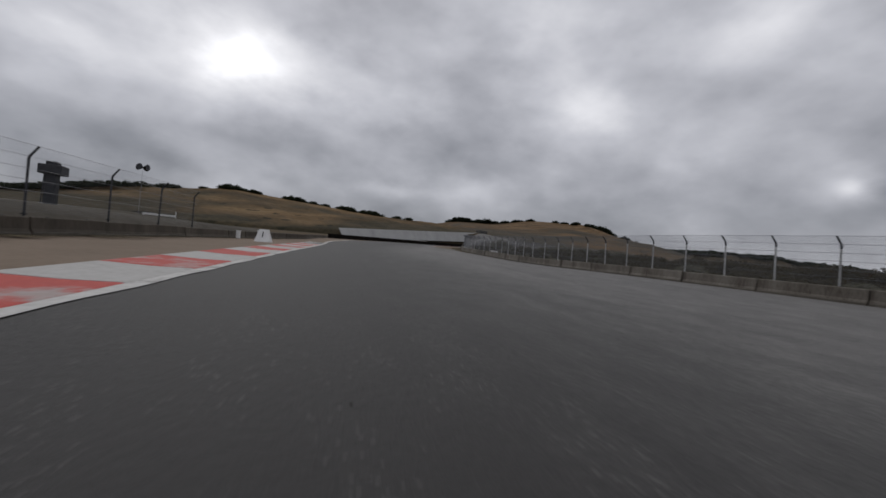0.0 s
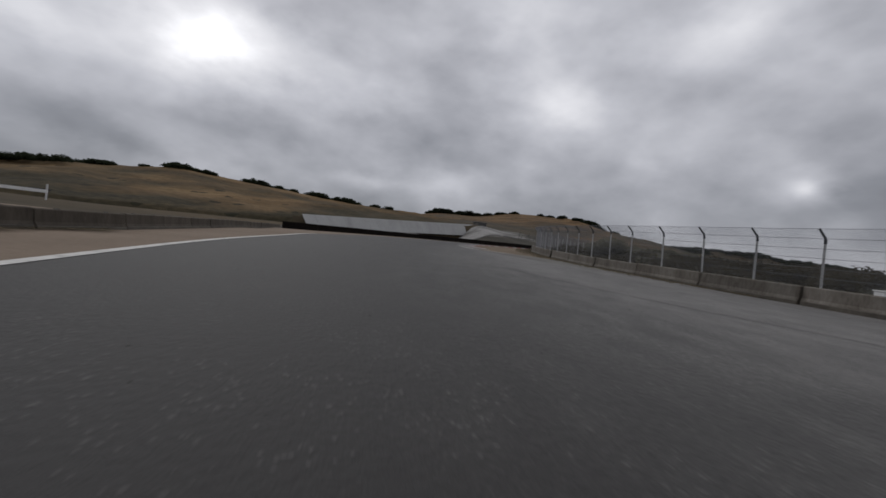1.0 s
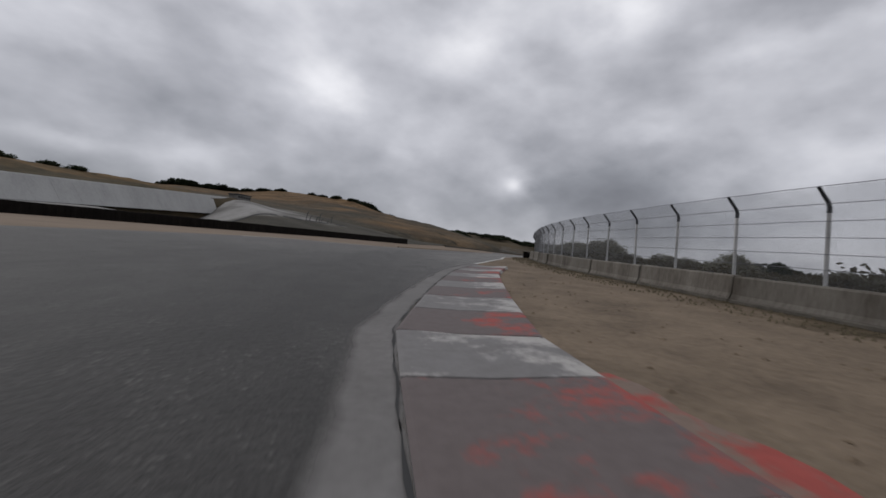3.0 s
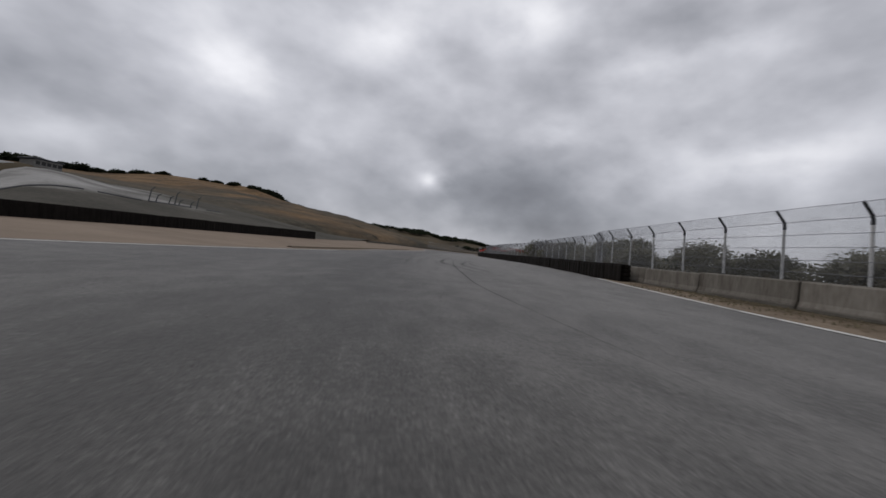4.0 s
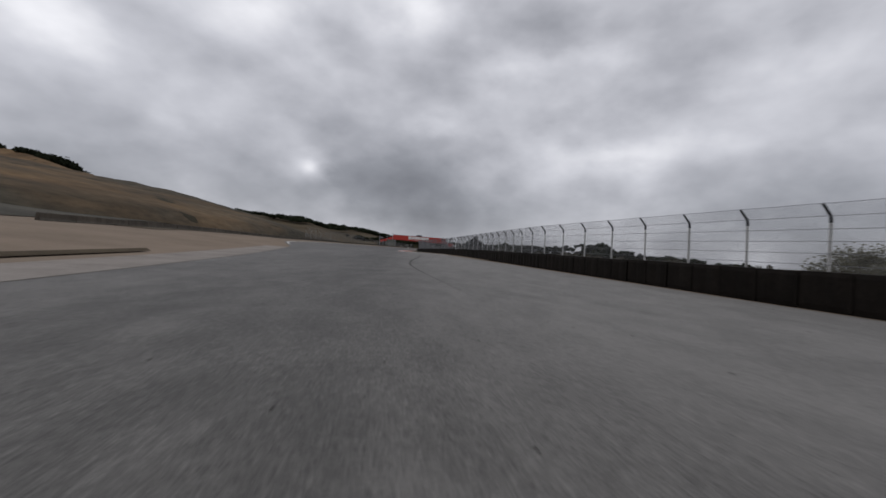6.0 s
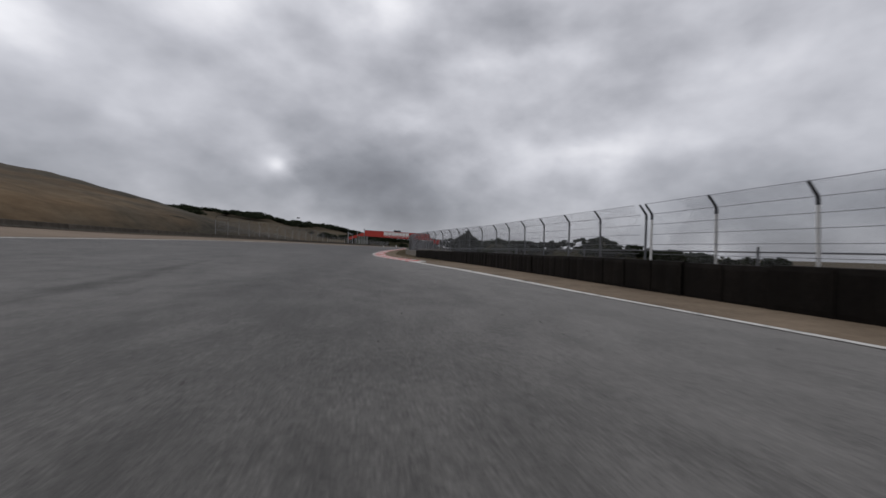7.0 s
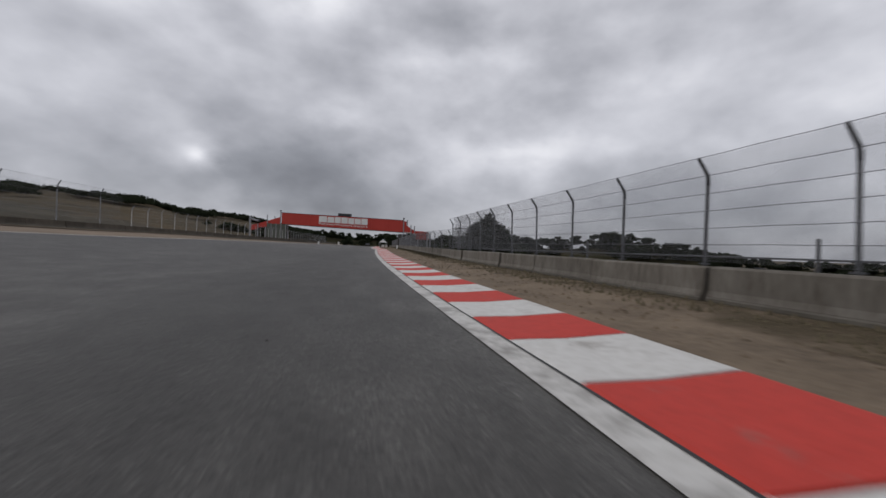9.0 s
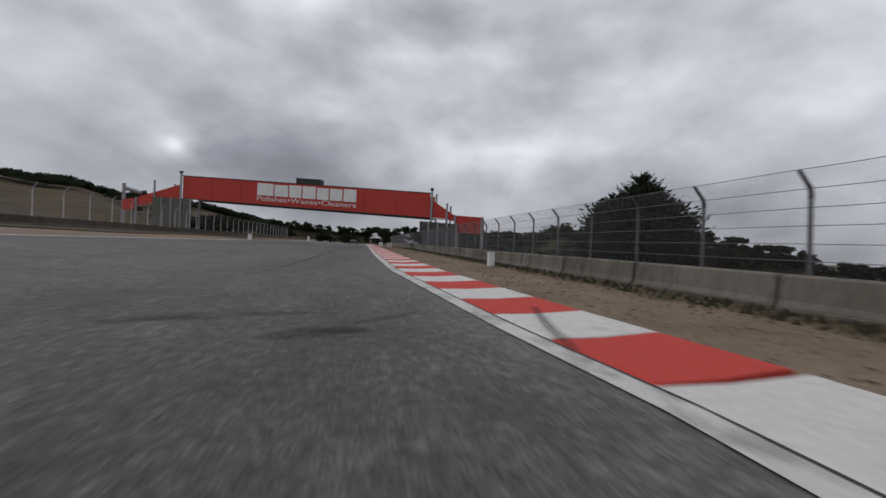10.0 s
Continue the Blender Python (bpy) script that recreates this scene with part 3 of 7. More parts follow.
def hill_material(name, gold, olive, low, high):
    """Dry grass in wind-combed bands over a darker, weedier foot, with dark bushes dotted about."""
    m, N, L, b = material(name, 0.98, 0.0, 0.1)
    tc = N.new("ShaderNodeTexCoord")

    def tex(scale, detail, stretch):
        mp = N.new("ShaderNodeMapping")
        mp.inputs["Scale"].default_value = stretch
        L.new(tc.outputs["Object"], mp.inputs[0])
        n = N.new("ShaderNodeTexNoise")
        n.inputs["Scale"].default_value, n.inputs["Detail"].default_value, n.inputs["Roughness"].default_value = scale, detail, 0.6
        L.new(mp.outputs[0], n.inputs["Vector"])
        return n.outputs["Fac"]

    def op(kind, a, c, clamp=False):
        q = N.new("ShaderNodeMath")
        q.operation, q.use_clamp = kind, clamp
        for k, v in enumerate((a, c)):
            if isinstance(v, (int, float)):
                q.inputs[k].default_value = v
            else:
                L.new(v, q.inputs[k])
        return q.outputs[0]

    def tones(fac, cols):
        r = N.new("ShaderNodeValToRGB")
        for k, c in enumerate(cols):
            e = r.color_ramp.elements[k] if k < 2 else r.color_ramp.elements.new(0.5)
            e.position, e.color = 0.34 + 0.32 * k / (len(cols) - 1), (*c, 1)
        L.new(fac, r.inputs[0])
        return r.outputs[0]

    def mixed(fac, a, c):
        q = N.new("ShaderNodeMix")
        q.data_type = "RGBA"
        L.new(fac, q.inputs["Factor"])
        L.new(a, q.inputs[6])
        L.new(c, q.inputs[7])
        return q.outputs[2]

    broad, bands, tuft = tex(0.017, 4, (1, 1, 2.5)), tex(0.035, 6, (1, 1, 9)), tex(0.5, 4, (1, 1, 2))
    grass = tones(op("ADD", op("MULTIPLY", bands, 0.7), op("MULTIPLY", tuft, 0.3)), gold)
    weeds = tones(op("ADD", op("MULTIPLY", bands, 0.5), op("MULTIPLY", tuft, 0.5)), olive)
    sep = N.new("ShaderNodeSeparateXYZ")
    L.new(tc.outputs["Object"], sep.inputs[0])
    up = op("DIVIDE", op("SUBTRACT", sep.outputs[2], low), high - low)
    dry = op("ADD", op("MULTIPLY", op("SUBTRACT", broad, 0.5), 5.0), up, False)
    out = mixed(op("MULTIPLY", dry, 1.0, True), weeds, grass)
    dots = N.new("ShaderNodeTexVoronoi")
    dots.inputs["Scale"].default_value, dots.inputs["Randomness"].default_value = 0.11, 1.0
    L.new(tc.outputs["Object"], dots.inputs["Vector"])
    bush = op("MULTIPLY", op("LESS_THAN", dots.outputs["Distance"], op("MULTIPLY", tuft, 0.34)), op("GREATER_THAN", broad, 0.52))
    dark = N.new("ShaderNodeRGB")
    dark.outputs[0].default_value = (0.022, 0.023, 0.015, 1)
    L.new(mixed(op("MULTIPLY", bush, 0.8), out, dark.outputs[0]), b.inputs["Base Color"])
    bp = N.new("ShaderNodeBump")
    bp.inputs["Strength"].default_value, bp.inputs["Distance"].default_value = 0.6, 0.3
    L.new(tuft, bp.inputs["Height"])
    L.new(bp.outputs[0], b.inputs["Normal"])
    return m


ASPHALT = asphalt_material()
DIRT = grain("dry_dirt", [(0.138, 0.102, 0.072), (0.195, 0.148, 0.107), (0.25, 0.193, 0.142)], 0.35, 9, 0.97, bump=0.8, contrast=0.3)
VERGE = grain("trodden_dirt", [(0.085, 0.063, 0.043), (0.165, 0.125, 0.086), (0.235, 0.18, 0.126)], 1.1, 14, 0.97, bump=1.0, contrast=0.5)
WEEDS = soft_weeds()
STRIP_DARK = grain("dark_worn_dirt", [(0.045, 0.034, 0.022), (0.075, 0.056, 0.034), (0.11, 0.085, 0.052)], 1.2, 25, 0.97, bump=1.0, contrast=0.35)
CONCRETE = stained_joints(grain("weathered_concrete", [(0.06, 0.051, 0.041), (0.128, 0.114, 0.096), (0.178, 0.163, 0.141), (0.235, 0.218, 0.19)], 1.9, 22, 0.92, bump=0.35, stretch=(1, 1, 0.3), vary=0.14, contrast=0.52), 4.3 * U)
BROWN_WALL = grain("brown_stained_concrete", [(0.045, 0.038, 0.030), (0.085, 0.072, 0.057), (0.13, 0.112, 0.09)], 1.9, 22, 0.93, bump=0.35, stretch=(1, 1, 0.25), vary=0.15, contrast=0.45)
STAINED = grain("stained_concrete_foot", [(0.06, 0.054, 0.045), (0.11, 0.10, 0.085), (0.17, 0.155, 0.13)], 2.2, 22, 0.95, bump=0.4, vary=0.15, contrast=0.35)
DUSTY = grain("dusty_paving", [(0.10, 0.098, 0.09), (0.15, 0.145, 0.13), (0.20, 0.19, 0.165)], 0.6, 16, 0.95, bump=0.5, stretch=(1, 1, 1), contrast=0.3)
SEAM = grain("bitumen_seam", [(0.022, 0.022, 0.022), (0.05, 0.05, 0.05)], 3, 20, 0.8, bump=0)
GUTTER_WHITE = worn_paint("gutter_paint", (0.56, 0.55, 0.525), (0.33, 0.318, 0.30), 0.60, 3.0)
GUTTER_OLD = soft_band(grain("dusty_gutter_concrete", [(0.11, 0.104, 0.10), (0.165, 0.158, 0.152), (0.225, 0.216, 0.209)], 1.0, 20, 0.92, bump=0.3, contrast=0.35))
APRON = grain("dusty_apron_concrete", [(0.15, 0.13, 0.115), (0.225, 0.20, 0.178), (0.31, 0.28, 0.253)], 0.9, 18, 0.92, bump=0.4, contrast=0.4)
RED = worn_paint("red_kerb_paint", (0.50, 0.045, 0.032), (0.32, 0.12, 0.10), 0.92)
WHITE = worn_paint("white_kerb_paint", (0.60, 0.59, 0.565), (0.36, 0.34, 0.315), 0.84)
WHITE_FADED = worn_paint("faded_white_paint", (0.45, 0.44, 0.42), (0.30, 0.285, 0.27), 0.75, 1.5)
RED_OLD = worn_paint("old_red_paint", (0.33, 0.07, 0.058), (0.135, 0.112, 0.108), 0.08, 2.6, 0.19)
RED_BAND = worn_paint("red_band_paint", (0.33, 0.065, 0.052), (0.20, 0.145, 0.115), 0.44, 2.4)
RED_FADED = worn_paint("faded_red_paint", (0.47, 0.075, 0.06), (0.40, 0.33, 0.31), 0.66, 1.3)
WHITE_OLD = worn_paint("old_white_paint", (0.42, 0.405, 0.385), (0.19, 0.183, 0.18), 0.12, 2.6, 0.24)
LINE_PAINT = worn_paint("line_paint", (0.62, 0.61, 0.58), (0.22, 0.22, 0.21), 0.75, 3.0)
GALV = grain("galvanised_steel", [(0.26, 0.27, 0.29), (0.36, 0.37, 0.39)], 4, 30, 0.55, 0.6, bump=0.05, vary=0.08)
PALE = grain("pale_painted_steel", [(0.42, 0.42, 0.42), (0.58, 0.58, 0.57)], 4, 30, 0.6, 0.0, bump=0.05, vary=0.1)
DARK = grain("dark_steel", [(0.025, 0.026, 0.03), (0.05, 0.052, 0.058)], 5, 30, 0.5, 0.3, bump=0.05)
NET = grain("dull_net_wire", [(0.17, 0.175, 0.185), (0.24, 0.245, 0.26)], 4, 30, 0.6, 0.0, bump=0)
POST_GREY = grain("weathered_grey_steel", [(0.085, 0.088, 0.096), (0.14, 0.144, 0.153)], 4, 30, 0.55, 0.3, bump=0.05, vary=0.1)
# the post grey again, its colour darkened for arms that stand backlit
POST_DARK = grain("darkened_grey_steel", [(0.04, 0.041, 0.045), (0.07, 0.072, 0.077)], 5, 30, 0.55, 0.3, bump=0.05, vary=0.1)
WIRE = grain("fence_wire", [(0.17, 0.175, 0.19), (0.23, 0.235, 0.25)], 4, 30, 0.5, 0.5, bump=0)
RUBBER = grain("black_rubber", [(0.005, 0.0043, 0.0038), (0.009, 0.0075, 0.0064), (0.016, 0.013, 0.011)], 2.0, 18, 0.9, spec=0.1, bump=0.4, vary=0.12)
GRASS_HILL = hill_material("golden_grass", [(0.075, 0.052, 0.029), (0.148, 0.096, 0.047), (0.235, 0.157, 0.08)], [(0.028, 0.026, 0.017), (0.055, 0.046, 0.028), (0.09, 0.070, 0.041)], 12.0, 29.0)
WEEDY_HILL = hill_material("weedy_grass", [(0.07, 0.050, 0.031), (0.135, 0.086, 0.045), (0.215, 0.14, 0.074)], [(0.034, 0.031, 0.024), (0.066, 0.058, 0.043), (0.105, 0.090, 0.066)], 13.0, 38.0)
DRY_HILL = grain("dry_hillside", [(0.042, 0.038, 0.028), (0.075, 0.060, 0.039), (0.128, 0.091, 0.052)], 0.025, 0.4, 0.98, spec=0.1, bump=0.5, stretch=(1, 1, 2.5), contrast=0.3)
SCRUB = grain("dark_scrubland", [(0.028, 0.028, 0.016), (0.05, 0.046, 0.027), (0.08, 0.068, 0.04)], 0.3, 3, 0.97, spec=0.1, bump=0.8, contrast=0.3)
GREY_BANK_LOW = grain("brown_grey_gravel", [(0.036, 0.032, 0.025), (0.07, 0.062, 0.049), (0.115, 0.104, 0.088)], 0.5, 6, 0.97, spec=0.15, bump=0.6, contrast=0.35)
GREY_BANK = grain("grey_gravel", [(0.10, 0.095, 0.088), (0.17, 0.165, 0.155), (0.24, 0.235, 0.225)], 0.16, 3, 0.97, spec=0.15, bump=0.6, contrast=0.5)
SHEET = grain("pale_concrete_facing", [(0.27, 0.27, 0.265), (0.37, 0.37, 0.36), (0.44, 0.44, 0.43)], 0.35, 6, 0.9, bump=0.2, contrast=0.3, stretch=(1, 1, 0.4))
LEAF = grain("leaves", [(0.11, 0.108, 0.082), (0.165, 0.16, 0.12), (0.22, 0.212, 0.16)], 1.5, 12, 0.8, spec=0.2, bump=0, vary=0.3, contrast=0.3)
OAK = grain("dark_oak_leaves", [(0.015, 0.02, 0.012), (0.032, 0.04, 0.023), (0.05, 0.058, 0.033)], 0.3, 3, 0.85, spec=0.1, bump=0, vary=0.25, contrast=0.3)
NEEDLE = grain("cypress_needles", [(0.010, 0.015, 0.010), (0.022, 0.03, 0.017), (0.035, 0.042, 0.022)], 2, 12, 0.85, spec=0.15, bump=0, contrast=0.3)
SCRUB_LEAF = grain("scrub_leaves", [(0.045, 0.041, 0.029), (0.075, 0.067, 0.046), (0.11, 0.096, 0.064)], 0.6, 4, 0.9, spec=0.1, bump=0, contrast=0.4)
def leafy(m, through=0.5):
    """Leaves that let light through, so that a crown is softly shaded."""
    N, L = m.node_tree.nodes, m.node_tree.links
    b, end = N["Principled BSDF"], N["Material Output"]
    tr, mix = N.new("ShaderNodeBsdfTranslucent"), N.new("ShaderNodeMixShader")
    L.new(b.inputs["Base Color"].links[0].from_socket, tr.inputs["Color"])
    mix.inputs[0].default_value = through
    L.new(b.outputs[0], mix.inputs[1])
    L.new(tr.outputs[0], mix.inputs[2])
    L.new(mix.outputs[0], end.inputs["Surface"])


for m in (LEAF, OAK, SCRUB_LEAF):
    leafy(m)
BARK = grain("bark", [(0.05, 0.04, 0.03), (0.11, 0.09, 0.07)], 4, 30, 0.95, bump=0.6)
RUST = grain("rusty_brown_boards", [(0.06, 0.03, 0.02), (0.11, 0.05, 0.032)], 1.5, 18, 0.85, bump=0.2)
SCREEN = grain("grey_green_screen", [(0.075, 0.085, 0.07), (0.115, 0.125, 0.105)], 1.2, 30, 0.85, bump=0.1, contrast=0.3)
SCREEN_DARK = grain("dark_screen", [(0.05, 0.048, 0.047), (0.085, 0.082, 0.08)], 1.2, 30, 0.85, bump=0.1, contrast=0.3)
STRAW = grain("straw", [(0.095, 0.08, 0.05), (0.16, 0.132, 0.085)], 3, 20, 0.95, bump=0)
BRIDGE_RED = grain("red_banner_panel", [(0.36, 0.035, 0.026), (0.42, 0.045, 0.034), (0.45, 0.052, 0.04)], 0.5, 10, 0.6, bump=0.05, contrast=0.35)
SIGN_WHITE = grain("white_board", [(0.62, 0.62, 0.61), (0.76, 0.76, 0.75)], 2, 15, 0.6, bump=0.05)
INK = grain("black_ink", [(0.015, 0.015, 0.016), (0.03, 0.03, 0.03)], 3, 20, 0.6, bump=0)
SKID = skid_material("skid_rubber", 0.76)
SCRAPE = skid_material("scraped_rubber", 1.6)
SKID_PATCHY = skid_material("patchy_skid_rubber", 0.5)
SKID_FAINT = skid_material("faint_skid_rubber", 0.30)


# ---- building helpers ----
def mesh_of(name, bm, mat):
    me = bpy.data.meshes.new(name)
    bm.to_mesh(me)
    bm.free()
    for q in (mat if isinstance(mat, (list, tuple)) else [mat]):
        me.materials.append(q)
    return me


def part(name, bm, mat, parent=None, label=""):
    ob = new(name, bm if isinstance(bm, bpy.types.Mesh) else mesh_of(name, bm, mat))
    if parent is not None:
        ob.parent = parent
    if label:
        ob["label"] = label
    return ob


def thing(name, at=None, label="", category="", group="", kind=""):
    ob = new(name)
    if at is not None:
        ob.matrix_basis = at if isinstance(at, Matrix) else Matrix.Translation(at)
    return tagged(ob, label, category, group, kind)


def box(bm, x0, x1, y0, y1, z0, z1, bevel=0.0, m=None):
    r = bmesh.ops.create_cube(bm, size=1)
    for v in r["verts"]:
        v.co = Vector((x0 + (v.co.x + 0.5) * (x1 - x0), y0 + (v.co.y + 0.5) * (y1 - y0), z0 + (v.co.z + 0.5) * (z1 - z0)))
    if bevel:
        es = list({e for v in r["verts"] for e in v.link_edges})
        out = bmesh.ops.bevel(bm, geom=es, offset=bevel, segments=1, affect="EDGES")
        vs = list({v for f in out["faces"] for v in f.verts} | {v for v in r["verts"] if v.is_valid})
    else:
        vs = r["verts"]
    if m is not None:
        bmesh.ops.transform(bm, matrix=m, verts=vs)
    return bm


def rod(bm, a, b, r0, r1=None, sides=8):
    """A round bar from a to b."""
    a, b = Vector(a), Vector(b)
    r1 = r0 if r1 is None else r1
    d = (b - a).normalized()
    u = d.orthogonal().normalized()
    w = d.cross(u)
    ring = []
    for p, r in ((a, r0), (b, r1)):
        ring.append([bm.verts.new(p + r * (math.cos(2 * math.pi * k / sides) * u + math.sin(2 * math.pi * k / sides) * w)) for k in range(sides)])
    for k in range(sides):
        bm.faces.new((ring[0][k], ring[0][(k + 1) % sides], ring[1][(k + 1) % sides], ring[1][k]))
    bm.faces.new(ring[0][::-1])
    bm.faces.new(ring[1])
    return bm


def grid_mesh(name, P, mat, uv=None, smooth_=True):
    """A sheet through the array P of points, rows by columns."""
    n, m = P.shape[:2]
    i = np.arange(n * m).reshape(n, m)
    F = np.stack([i[:-1, :-1], i[:-1, 1:], i[1:, 1:], i[1:, :-1]], -1).reshape(-1, 4)
    me = bpy.data.meshes.new(name)
    me.from_pydata(P.reshape(-1, 3).tolist(), [], F.tolist())
    if uv is not None:
        lay = me.uv_layers.new(name="UVMap")
        lay.data.foreach_set("uv", uv.reshape(-1, 2)[F.ravel()].astype(np.float32).ravel())
    me.polygons.foreach_set("use_smooth", [smooth_] * len(F))
    me.materials.append(mat)
    return me


def strip(name, s, left, right, mat, up=0.01, cols=2, label="", uv_l=True):
    """A band of ground along the road between the offsets left and right."""
    s = np.asarray(s, float)
    k = np.linspace(0, 1, cols)[None, :]
    lo, hi = np.broadcast_to(left, s.shape)[:, None], np.broadcast_to(right, s.shape)[:, None]
    l = lo + (hi - lo) * k
    S = np.repeat(s[:, None], cols, 1)
    P = spot(S, l, up)
    uv = np.stack([l if uv_l else np.repeat(2 * k - 1, len(s), 0), S], -1)
    me = grid_mesh(name, P, mat, uv)
    # the sheet looks up
    ob = new(name, me)
    if me.polygons[0].normal.z < 0:
        me.flip_normals()
    return tagged(ob, label, kind="structure")


def upright_at(s, l, up=0.0):
    p = spot(s, l, up)
    q = spot(s + 0.5, l, up) - spot(s - 0.5, l, up)
    return Matrix.Translation(p) @ Matrix.Rotation(math.atan2(q[1], q[0]) - math.pi / 2, 4, "Z")


def between(a, b):
    """Pose at a, y axis towards b, upright x."""
    a, b = Vector(a), Vector(b)
    y = (b - a).normalized()
    x = y.cross(Vector((0, 0, 1))).normalized()
    return Matrix.Translation(a) @ Matrix((x, y, x.cross(y))).transposed().to_4x4()

# ---- the ground ----
def curve_of(s, xs, ys):
    return smooth(xs, ys, np.asarray(s, float))


EDGE_L = ([-200, -60, 0, 12, 22, 29, 38, 46, 51, 60, 71, 83, 93, 103, 115, 125, 151, 163, 179, 196, 215, 235, 260, 290, 310, 330, 355, 385, 420, 441, 470, 500, 560, 1000],
          [-3.3, -3.3, -3.25, -3.2, -3.25, -3.3, -3.6, -4.4, -5.1, -6.6, -8.6, -11.5, -13.3, -15, -16, -15.5, -14.3, -11.4, -8.7, -6.8, -6.4, -5.9, -7, -12, -17, -18, -21, -20.5, -19.5, -17.4, -16.3, -15, -14, -12])
EDGE_R = ([-200, 0, 45, 56, 70, 77, 79, 80.5, 82, 84, 86, 90, 94, 99, 104, 110, 120, 130, 139, 150, 158, 166, 175, 190, 240, 262, 282, 299, 305, 315, 326, 330, 336, 345, 352, 356, 366, 380, 395, 409, 425, 441, 460, 474.5, 477, 480, 486, 500, 1000],
          [30, 30, 18, 16, 13, 10.6, 8.2, 6.4, 4.8, 3.9, 3.4, 2.4, 1.3, 0.45, 0, 0.1, 2, 4.8, 7, 8.3, 9.8, 11.5, 12.9, 13.2, 10.2, 8.4, 7.0, 5.8, 5.3, 4.9, 4.0, 3.6, 3.0, 2.4, 2.1, 1.75, 1.45, 1.28, 1.45, 1.73, 1.95, 2.15, 2.2, 2.25, 2.0, 1.8, 1.4, 1.25, 1.25])
WALL_R = ([-60, 0, 20, 40, 57, 74, 88, 102, 115, 130, 150, 163, 180, 220, 245, 300, 325, 345, 360, 380, 400, 420, 440, 460, 480, 500, 700],
          [26, 22, 19.4, 17.4, 15.5, 12.1, 10.5, 9.5, 9.1, 9.3, 11.1, 12.4, 13.8, 13.4, 11.4, 8.9, 8.9, 7.8, 6.8, 6.75, 7.05, 7.5, 7.9, 8.15, 8.2, 8.1, 8.5])


def edge_l(s):
    return curve_of(s, *EDGE_L)


def edge_r(s):
    return np.minimum(np.interp(s, *EDGE_R), wall_r(s) - 0.9)


def wall_r(s):
    return curve_of(s, *WALL_R)


def wall_in(s, far=None):
    """The inside wall's line, with the step where one run of blocks ends before the next."""
    s = np.asarray(s, float)
    beyond = s >= 444.85 if far is None else np.full(s.shape, far)
    return wall_r(s) + np.where(beyond, np.interp(s, [445, 449, 458, 480], [1.25, 0.5, 0.1, 0]), 0.0)


def build_ground():
    """One sheet to the horizon: it follows the road's climb near by and levels out far off."""
    ax = np.concatenate([[-6000, -4000, -2500, -1500, -1000, -700, -520], np.arange(-400, 901, 7.0), [1000, 1200, 1500, 2000, 3000, 4500, 7000]])
    ay = np.concatenate([[-6000, -4000, -2500, -1500, -900, -600, -400], np.arange(-280, 901, 7.0), [1000, 1200, 1500, 2000, 3000, 4500, 7000]])
    X, Y = np.meshgrid(ax, ay, indexing="ij")
    Z = np.zeros_like(X)
    sel = np.arange(0, len(SS), 3)
    for r in range(len(ax)):
        d = (X[r][:, None] - LX[sel]) ** 2 + (Y[r][:, None] - LY[sel]) ** 2
        k = sel[np.argmin(d, 1)]
        vx, vy = X[r] - LX[k], Y[r] - LY[k]
        s = SS[k] + vx * DX[k] + vy * DY[k]
        l = vx * DY[k] - vy * DX[k]
        Z[r] = np.interp(s, SS, LZ) + rise(s, l) - 0.05 - 0.9 * np.clip((47 - np.abs(l)) / 6, 0, 1)
    # level the ground far away, where the nearest stretch of road jumps about
    far = np.clip((np.hypot(X - 150, Y - 180) - 330) / 400, 0, 1)
    Z = Z * (1 - far) + 1.0 * far
    for _ in range(2):
        Zs = Z.copy()
        Zs[1:-1, 1:-1] = (Z[1:-1, 1:-1] * 2 + Z[2:, 1:-1] + Z[:-2, 1:-1] + Z[1:-1, 2:] + Z[1:-1, :-2]) / 6
        Z = Zs
    ob = new("ground", grid_mesh("ground", np.stack([X, Y, Z], -1) * U, DRY_HILL))
    tagged(ob, "brown dead grass round the track, out to the horizon", kind="structure")


build_ground()

NEAR_S = np.concatenate([np.arange(-190, -20, 5.0), np.arange(-20, 560, 1.5), np.arange(560, 960, 5.0)])
strip("ground_near_track", NEAR_S, -46.0, 46.0, DIRT, -0.05, 93, "dry tan dirt on both sides of the track")
S_ROAD = np.concatenate([np.arange(-190, -20, 5.0), np.arange(-20, 560, 1.0), np.arange(560, 960, 5.0)])
strip("road", S_ROAD, edge_l(S_ROAD), edge_r(S_ROAD), ASPHALT, 0.0, 25, "grey worn asphalt race track with a dark rubbered line")
s = np.arange(62, 164, 1.0)
strip("verge", s, edge_r(s) + 0.02, wall_r(s) - 0.2, VERGE, -0.008, 8, "tan dirt verge between the track and the wall")
s = np.arange(276, 640, 1.0)
strip("verge", s, edge_r(s) + 0.02, wall_r(s) - 0.2, VERGE, -0.008, 8, "tan dirt verge between the kerb and the wall")
s = np.arange(60, 160, 1.0)
strip("weed_strip", s, wall_r(s) - 1.9, wall_r(s) - 0.1, WEEDS, 0.01, 4, "dead weeds along the foot of the wall", uv_l=False)
s = np.arange(330, 640, 1.0)
strip("weed_strip", s, wall_r(s) - 2.3, wall_r(s) - 0.1, WEEDS, 0.01, 4, "dead weeds along the foot of the wall", uv_l=False)

